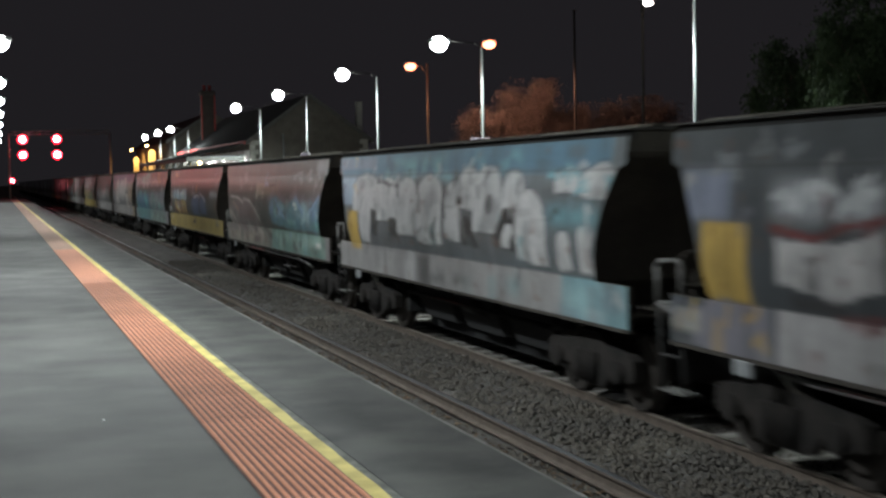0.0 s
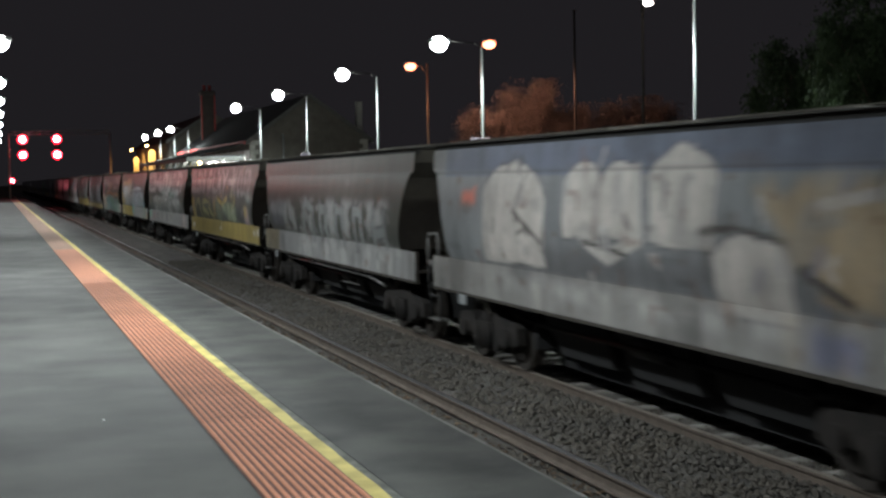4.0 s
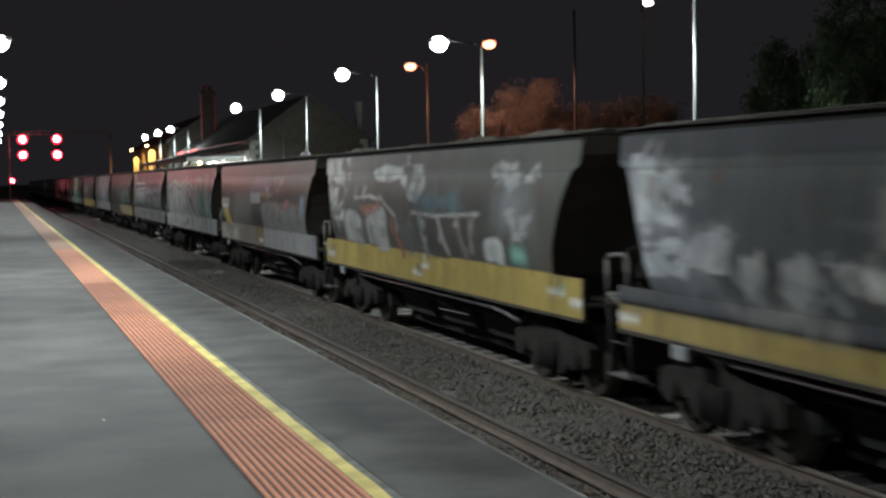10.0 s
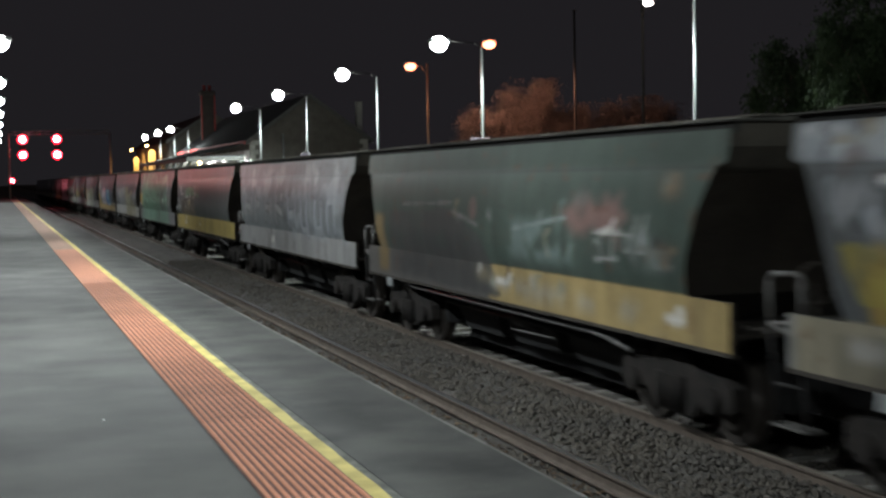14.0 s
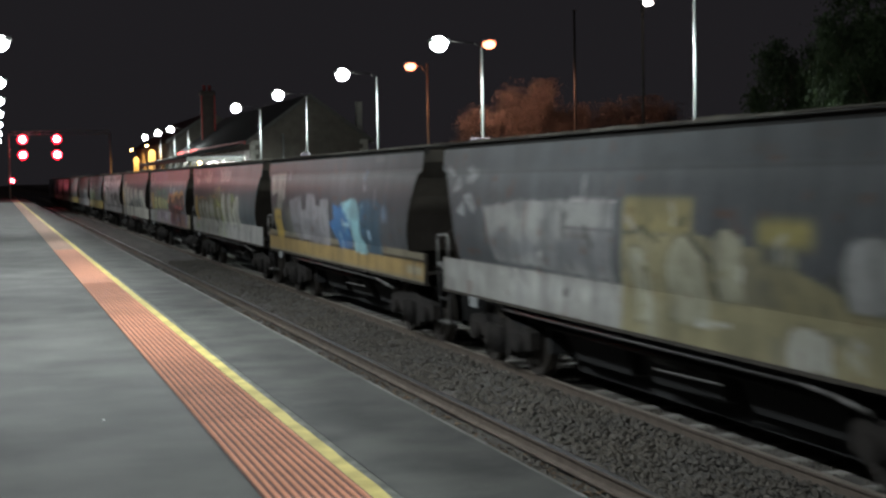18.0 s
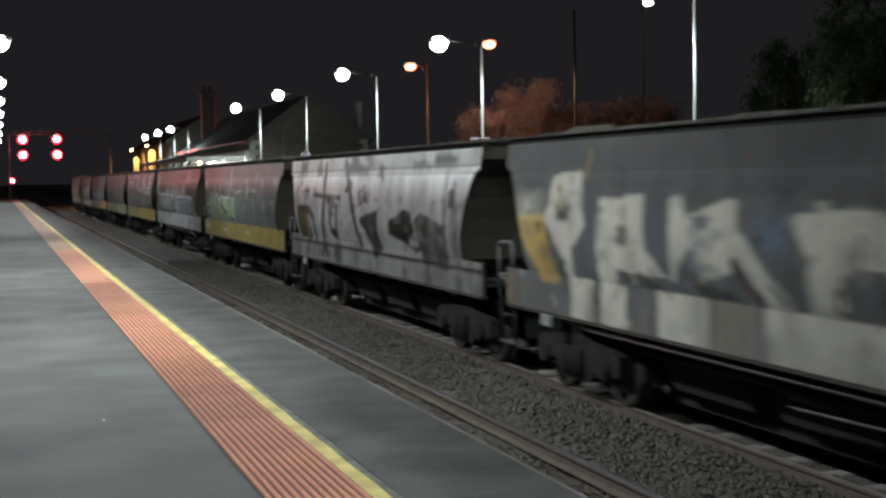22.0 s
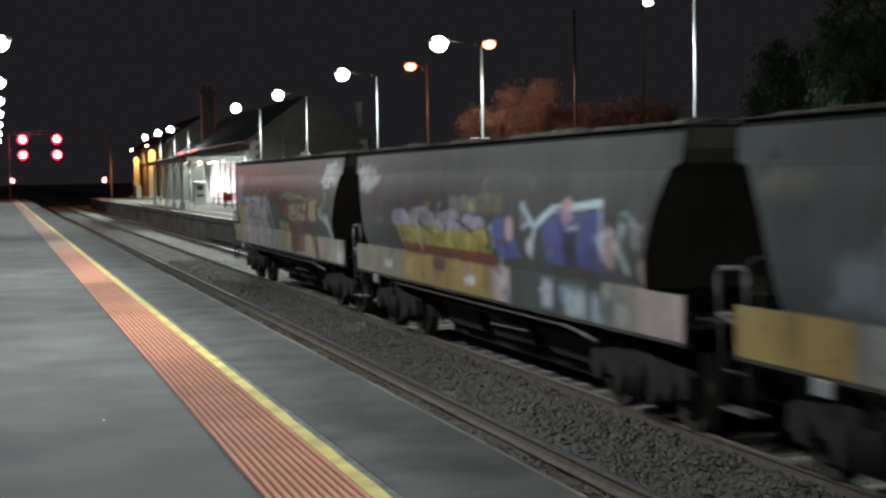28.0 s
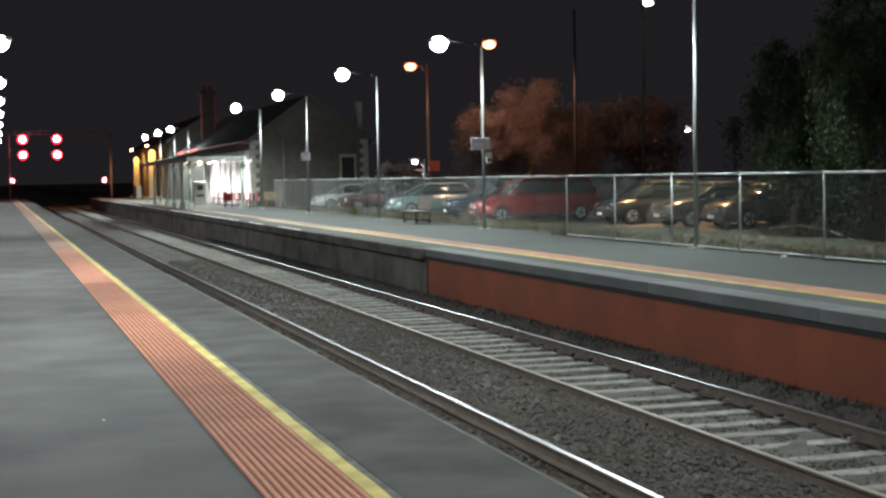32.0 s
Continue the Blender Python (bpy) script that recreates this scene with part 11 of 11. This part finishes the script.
def car(at, mat, label, long=4.4, wide=1.75, belt=0.92, roof=1.45, hood=1.15, cabin0=1.0, cabin1=3.9, slope=0.75, rear=0.55, estate=False, turn=0.0):
    """A parked car with its nose towards -x."""
    t = thing("car", pose(at[0], at[1], at[2], 0, 0, turn), label, "car", "parked cars")
    h = wide / 2
    part("body", loft([(0.0, h * 0.82, 0.34, 0.62, 0.96), (0.12, h * 0.93, 0.24, 0.74, 0.95), (0.5, h, 0.2, 0.83, 0.93), (hood, h, 0.2, belt, 0.93), (2.2, h, 0.2, belt + 0.02, 0.94), (long - 0.9, h, 0.2, belt + 0.03, 0.94),
                       (long - 0.15, h * 0.97, 0.26, belt + (0.04 if estate else -0.02), 0.93), (long, h * 0.88, 0.36, belt - 0.12, 0.93)]), mat, t)
    top = roof
    part("window_glass", loft([(cabin0, h * 0.86, belt - 0.04, belt + 0.02, 0.98), (cabin0 + slope, h * 0.86, belt - 0.04, top - 0.08, 0.84), (cabin1 - rear, h * 0.86, belt - 0.04, top - 0.07, 0.84), (cabin1, h * 0.86, belt - 0.04, belt + (0.25 if estate else 0.04), 0.92)]), CAR_GLASS, t, "dark car windows")
    part("roof", loft([(cabin0 + slope - 0.12, h * 0.74, top - 0.11, top - 0.075, 0.98), (cabin0 + slope + 0.15, h * 0.76, top - 0.11, top - 0.01, 0.9), ((cabin0 + cabin1) / 2, h * 0.77, top - 0.11, top, 0.9), (cabin1 - rear, h * 0.75, top - 0.11, top - 0.02, 0.9), (cabin1 - rear + 0.2, h * 0.7, top - 0.13, top - 0.09, 0.98)]), mat, t)
    for s in (-1, 1):
        y = s * h * 0.86
        part("pillar", rods([((cabin0 + 0.02, y, belt), (cabin0 + slope, s * h * 0.74, top - 0.06))], 0.035, 6), mat, t)
        part("pillar", rods([(((cabin0 + slope + cabin1 - rear) / 2, y, belt), ((cabin0 + slope + cabin1 - rear) / 2 + 0.05, s * h * 0.74, top - 0.05))], 0.035, 6), mat, t)
        part("pillar", rods([((cabin1 - 0.05, y, belt), (cabin1 - rear, s * h * 0.74, top - 0.05))], 0.04, 6), mat, t)
        part("mirror", ball(bmesh.new(), (cabin0 + 0.45, s * (h + 0.1), belt + 0.06), 0.1, (0.7, 1, 0.7), 10, 6), mat, t)
        part("headlamp", ball(bmesh.new(), (0.2, s * h * 0.68, 0.66), 0.17, (0.8, 1.0, 0.55), 12, 8), HEADLAMP, t, "clear headlamp")
        part("tail_lamp", boxes((long - 0.08, long - 0.01, s * h * 0.72 - 0.1, s * h * 0.72 + 0.1, 0.62, 0.86), bevel=0.02), RED_TRIM, t)
        part("door_handle", boxes((2.0, 2.16, s * h * 0.985 - 0.015, s * h * 0.985 + 0.015, belt - 0.14, belt - 0.11)), CHROME, t)
        part("sill_trim", boxes((0.95, long - 1.0, s * h * 0.99 - 0.02, s * h * 0.99 + 0.02, 0.2, 0.28)), PLASTIC_BLACK, t)
    part("grille", boxes((-0.02, 0.1, -h * 0.4, h * 0.4, 0.5, 0.64), bevel=0.02), CHROME, t)
    part("bumper", boxes((-0.05, 0.2, -h * 0.9, h * 0.9, 0.3, 0.45), bevel=0.04), mat, t)
    part("number_plate", boxes((-0.065, -0.051, -0.19, 0.19, 0.33, 0.43)), WHITE_WALL, t, "plain pale plate")
    for x in (0.78, long - 0.85):
        for s in (-1, 1):
            w = part("wheel", rods([((x, s * (h - 0.2), 0.31), (x, s * (h + 0.005), 0.31))], 0.31, 20), RUBBER, t)
            part("rim", rods([((x, s * (h - 0.02), 0.31), (x, s * (h + 0.02), 0.31))], 0.2, 16), GALV, w)
            for k in range(5):
                a = 2 * math.pi * k / 5
                part("spoke", rods([((x, s * (h + 0.022), 0.31), (x + 0.19 * math.cos(a), s * (h + 0.022), 0.31 + 0.19 * math.sin(a)))], 0.025, 5), CHROME, w)
    return t


TEAL_CAR, BLUE_CAR, RED_CAR = paint_car("pale_teal_car_paint", (0.34, 0.47, 0.45)), paint_car("dark_blue_car_paint", (0.02, 0.035, 0.08)), paint_car("red_car_paint", (0.4, 0.03, 0.03))
WHITE_CAR, DARK_CAR, TAN_CAR = paint_car("white_car_paint", (0.7, 0.72, 0.7)), paint_car("maroon_car_paint", (0.07, 0.032, 0.03)), paint_car("tan_car_paint", (0.1, 0.092, 0.08))
BRONZE_CAR = paint_car("bronze_car_paint", (0.055, 0.05, 0.045))
CARPARK = -0.06
car((17.0, 78.2, CARPARK), WHITE_CAR, "small white hatchback parked nose to the fence")
car((17.1, 72.4, CARPARK), DARK_CAR, "dark maroon sedan parked beside a white hatchback", long=4.6, roof=1.5)
car((17.2, 62.8, CARPARK), TEAL_CAR, "pale silver-green hatchback parked nose to the fence", long=4.3, roof=1.5, hood=1.0, cabin0=0.75, slope=1.0)
car((17.2, 54.2, CARPARK), BLUE_CAR, "dark blue sedan parked nose to the fence", long=4.7, hood=1.3, cabin0=1.1, cabin1=4.0, slope=0.9, rear=0.8)
car((17.0, 50.2, CARPARK), RED_CAR, "red four-wheel-drive wagon parked nose to the fence", long=4.8, wide=1.85, belt=1.05, roof=1.68, hood=1.3, cabin0=1.2, cabin1=4.65, slope=0.6, rear=0.3, estate=True)
car((19.8, 44.8, CARPARK), BRONZE_CAR, "dark sedan with orange light on its roof", long=4.6, roof=1.5)
car((20.2, 41.2, CARPARK), TAN_CAR, "dark tan sedan lit from the side by a street lamp", long=4.6)
car((20.9, 38.9, CARPARK), TAN_CAR, "pale tan sedan with lamplight on its bonnet", long=4.6, roof=1.4)


# ---- plants ----
def tree(name, at, height, spread, leaf, label, seed, leaves=5200, drooping=False, trunk=0.16, low=0.25, size=0.09):
    rng = np.random.RandomState(seed)
    t = thing(name, at, label, "tree")
    bm = bmesh.new()
    rod(bm, (0, 0, -0.2), (0.1, 0.05, height * 0.35), trunk, 10, trunk * 0.7)
    ends = []
    for k in range(11):
        a, e = rng.uniform(0, 2 * math.pi), rng.uniform(0.45, 1.0)
        r = spread * rng.uniform(0.35, 0.95) * math.sqrt(max(0.05, 1 - (e - 0.55) ** 2 * 2.2))
        mid = Vector((0.4 * r * math.cos(a), 0.4 * r * math.sin(a), height * (0.3 + 0.35 * e)))
        tip = Vector((r * math.cos(a), r * math.sin(a), height * (0.35 + 0.6 * e)))
        rod(bm, (0.1, 0.05, height * rng.uniform(0.22, 0.34)), mid, trunk * 0.45, 6, trunk * 0.25)
        rod(bm, mid, tip, trunk * 0.25, 5, trunk * 0.06)
        ends.append(tip)
        for _ in range(3):
            q = tip.lerp(mid, rng.uniform(0, 0.7)) + Vector(rng.normal(0, 0.22 * spread, 3))
            rod(bm, mid.lerp(tip, 0.5), q, trunk * 0.1, 4, trunk * 0.03)
            ends.append(q)
    if not drooping:
        for _ in range(26):
            a, e = rng.uniform(0, 2 * math.pi), rng.uniform(0.12, 0.7)
            r = spread * rng.uniform(0.3, 1.0)
            ends.append(Vector((r * math.cos(a), r * math.sin(a), height * e)))
            rod(bm, (0.05, 0.02, height * e * 0.6), ends[-1], trunk * 0.12, 4, trunk * 0.03)
    part("trunk", bm, BARK, t)
    ends = np.array([tuple(e) for e in ends])
    c = ends[rng.randint(len(ends), size=leaves)]
    sc = rng.uniform(0.12, 0.34, (leaves, 1)) * spread * 0.55
    off = rng.normal(0, 1, (leaves, 3)) * sc
    if drooping:
        off[:, 2] = -abs(rng.exponential(0.5, leaves)) * height * 0.22 + rng.normal(0, 0.1, leaves)
        off[:, :2] *= 0.55
    p = c + off
    p = p[(p[:, 2] > height * low) & (p[:, 2] < height * 1.08)]
    n = len(p)
    a = rng.normal(0, 1, (n, 3))
    a /= np.linalg.norm(a, axis=1, keepdims=True)
    if drooping:
        a[:, 2] = -abs(a[:, 2]) * 2.5
        a /= np.linalg.norm(a, axis=1, keepdims=True)
    b = np.cross(a, rng.normal(0, 1, (n, 3)))
    b /= np.linalg.norm(b, axis=1, keepdims=True) + 1e-9
    s = rng.uniform(0.6, 1.4, (n, 1)) * size
    V = np.stack([p - a * s, p + b * s * 0.45, p + a * s, p - b * s * 0.45], 1).reshape(-1, 3)
    F = np.arange(4 * n).reshape(n, 4)
    put("crown", mesh("crown", V.tolist(), F.tolist(), leaf), t)
    return t


tree("round_tree", (24.5, 64.0, -0.1), 6.0, 2.2, LEAF_DRY, "bushy tree lit orange by a street lamp", 1, 60000, low=0.04, size=0.044)
tree("round_tree", (22.3, 63.4, -0.1), 4.9, 1.6, LEAF_DRY, "rounded bush glowing brown under the street lamp", 2, 38000, low=0.04, size=0.044)
tree("round_tree", (27.3, 64.4, -0.1), 4.9, 1.9, LEAF_DRY, "bushy tree dimly lit behind the car park", 3, 38000, low=0.04, size=0.044)
tree("round_tree", (30.8, 65.0, -0.1), 5.2, 2.3, LEAF_DRY, "dim bushy tree at the back of the car park", 5, 24000, low=0.04, size=0.06)
tree("round_tree", (18.9, 68.0, -0.1), 2.5, 0.9, LEAF_DRY, "small bush lit orange behind the parked cars", 4, 9000, low=0.04, size=0.07)
tree("pepper_tree", (20.2, 33.0, -0.1), 5.6, 2.2, LEAF, "dark drooping green tree behind the fence", 6, 26000, True, low=0.02, size=0.055)
tree("pepper_tree", (18.4, 26.2, -0.1), 6.0, 2.1, LEAF, "leafy drooping tree behind the fence", 7, 30000, True, low=0.02, size=0.05)
tree("pepper_tree", (19.2, 30.2, -0.1), 3.4, 1.6, LEAF, "low drooping green branches hanging to the ground behind the fence", 9, 22000, True, low=0.01, size=0.045, trunk=0.08)
tree("pepper_tree", (23.5, 31.5, -0.1), 7.5, 3.0, LEAF, "tall dark tree beyond the fence", 8, 20000, True, low=0.05, size=0.075)
tree("pepper_tree", (28.0, 31.5, -0.1), 7.5, 3.4, LEAF, "tall dark tree in the shade", 12, 16000, True, low=0.05, size=0.085)


def grass():
    rng = np.random.RandomState(11)
    V, F, k = [], [], 0
    for _ in range(14000):
        zone = rng.rand()
        if zone < 0.45:
            x, y = rng.uniform(16.0, 17.4), rng.uniform(37, 80)
        elif zone < 0.9:
            x, y = 14.8 + abs(rng.normal(0, 0.9)), rng.uniform(16, 37)
        else:
            x, y = rng.uniform(15.4, 16.0), rng.uniform(37, 60)
        hgt, w = rng.uniform(0.08, 0.3), rng.uniform(0.006, 0.014)
        a, l = rng.uniform(0, 6.28), rng.uniform(0.0, 0.16)
        dx, dy = math.cos(a), math.sin(a)
        z = -0.07 if x > 16 else (-0.01 if x < 15.9 else -0.06)
        V += [(x - dy * w, y + dx * w, z), (x + dy * w, y - dx * w, z), (x + dx * l, y + dy * l, z + hgt)]
        F.append((k, k + 1, k + 2))
        k += 3
    for cx, cy in ((15.55, 46.8), (15.5, 46.3), (15.7, 55.5), (15.6, 63.0)):
        for _ in range(260):
            a, l, hgt = rng.uniform(0, 6.28), rng.uniform(0.05, 0.32), rng.uniform(0.2, 0.62)
            x, y, w = cx + rng.normal(0, 0.1), cy + rng.normal(0, 0.14), 0.008
            dx, dy = math.cos(a), math.sin(a)
            V += [(x - dy * w, y + dx * w, 0), (x + dy * w, y - dx * w, 0), (x + dx * l, y + dy * l, hgt)]
            F.append((k, k + 1, k + 2))
            k += 3
    tagged(put("grass", mesh("grass", V, F, GRASS)), "dry pale grass tufts along the fence", "grass", kind="stuff")


grass()


def rubble():
    rng = random.Random(21)
    bm = bmesh.new()
    for _ in range(260):
        x, y = 15.2 + abs(rng.gauss(0, 0.7)), rng.uniform(17, 34)
        r = rng.uniform(0.06, 0.26)
        bmesh.ops.create_icosphere(bm, subdivisions=1, radius=r, matrix=pose(x, y, -0.02, rng.uniform(0, 180), rng.uniform(0, 180), 0) @ Matrix.Diagonal((1.3, 1, 0.6, 1)))
    tagged(part("rubble", bm, EARTH_PALE, None), "pale lumps of earth and broken stone behind the fence", "rubble", kind="stuff")


VERGE = shader("weedy_soil", (0.1, 0.098, 0.062), 0.95, var=0.4, scale=3, fine=18, bump=0.9, dark=(0.035, 0.038, 0.024))
EARTH_PALE = shader("pale_earth", (0.17, 0.15, 0.11), 0.95, var=0.35, scale=2, fine=20, bump=0.6)
rubble()


def verge():
    """The bank of pale soil behind the near fence."""
    xs, ys = np.linspace(14.95, 19, 14), np.linspace(12, 38, 60)
    X, Y = np.meshgrid(xs, ys)
    Z = 0.02 + 0.22 * vnoise(X * 0.9, Y * 0.7, 31) * smooth(14.95, 15.6, X) * (1 - smooth(17.5, 19, X)) + 0.05 * vnoise(X * 4, Y * 4, 32) - 0.1 * smooth(17.8, 19, X)
    n = len(xs)
    idx = np.arange(len(ys) * n).reshape(len(ys), n)
    faces = np.stack([idx[:-1, :-1], idx[:-1, 1:], idx[1:, 1:], idx[1:, :-1]], -1).reshape(-1, 4).tolist()
    tagged(put("verge", mesh("verge", np.stack([X, Y, Z], -1).reshape(-1, 3).tolist(), faces, VERGE, True)), "pale dry soil bank behind the fence", "ground", kind="structure")


verge()
solo("fallen_branch", pipe([(16.2, 27.6, 0.42), (16.6, 27.0, 0.5), (16.9, 26.2, 0.38), (17.0, 25.4, 0.2)], 0.009, 6), BENCH_SLAT, "pale bare fallen branch on the bank", "branch")
solo("litter", boxes((14.35, 14.45, 23.9, 24.0, 0.0, 0.06), bevel=0.02), WHITE_WALL, "small white paper cup on the platform", "litter")
solo("litter", boxes((0.66, 0.675, 10.22, 10.24, 0.0, 0.006)), WHITE_WALL, "tiny white scrap on the asphalt", "litter")


# ---- motion of the train ----
def motions():
    for i, w in enumerate(WAGONS):
        y0 = 13.58 - PITCH / 2 + PITCH * i
        walk(w, [(t, pose(TRACK, y0 - s, RAIL)) for t, s in RUN])


motions()
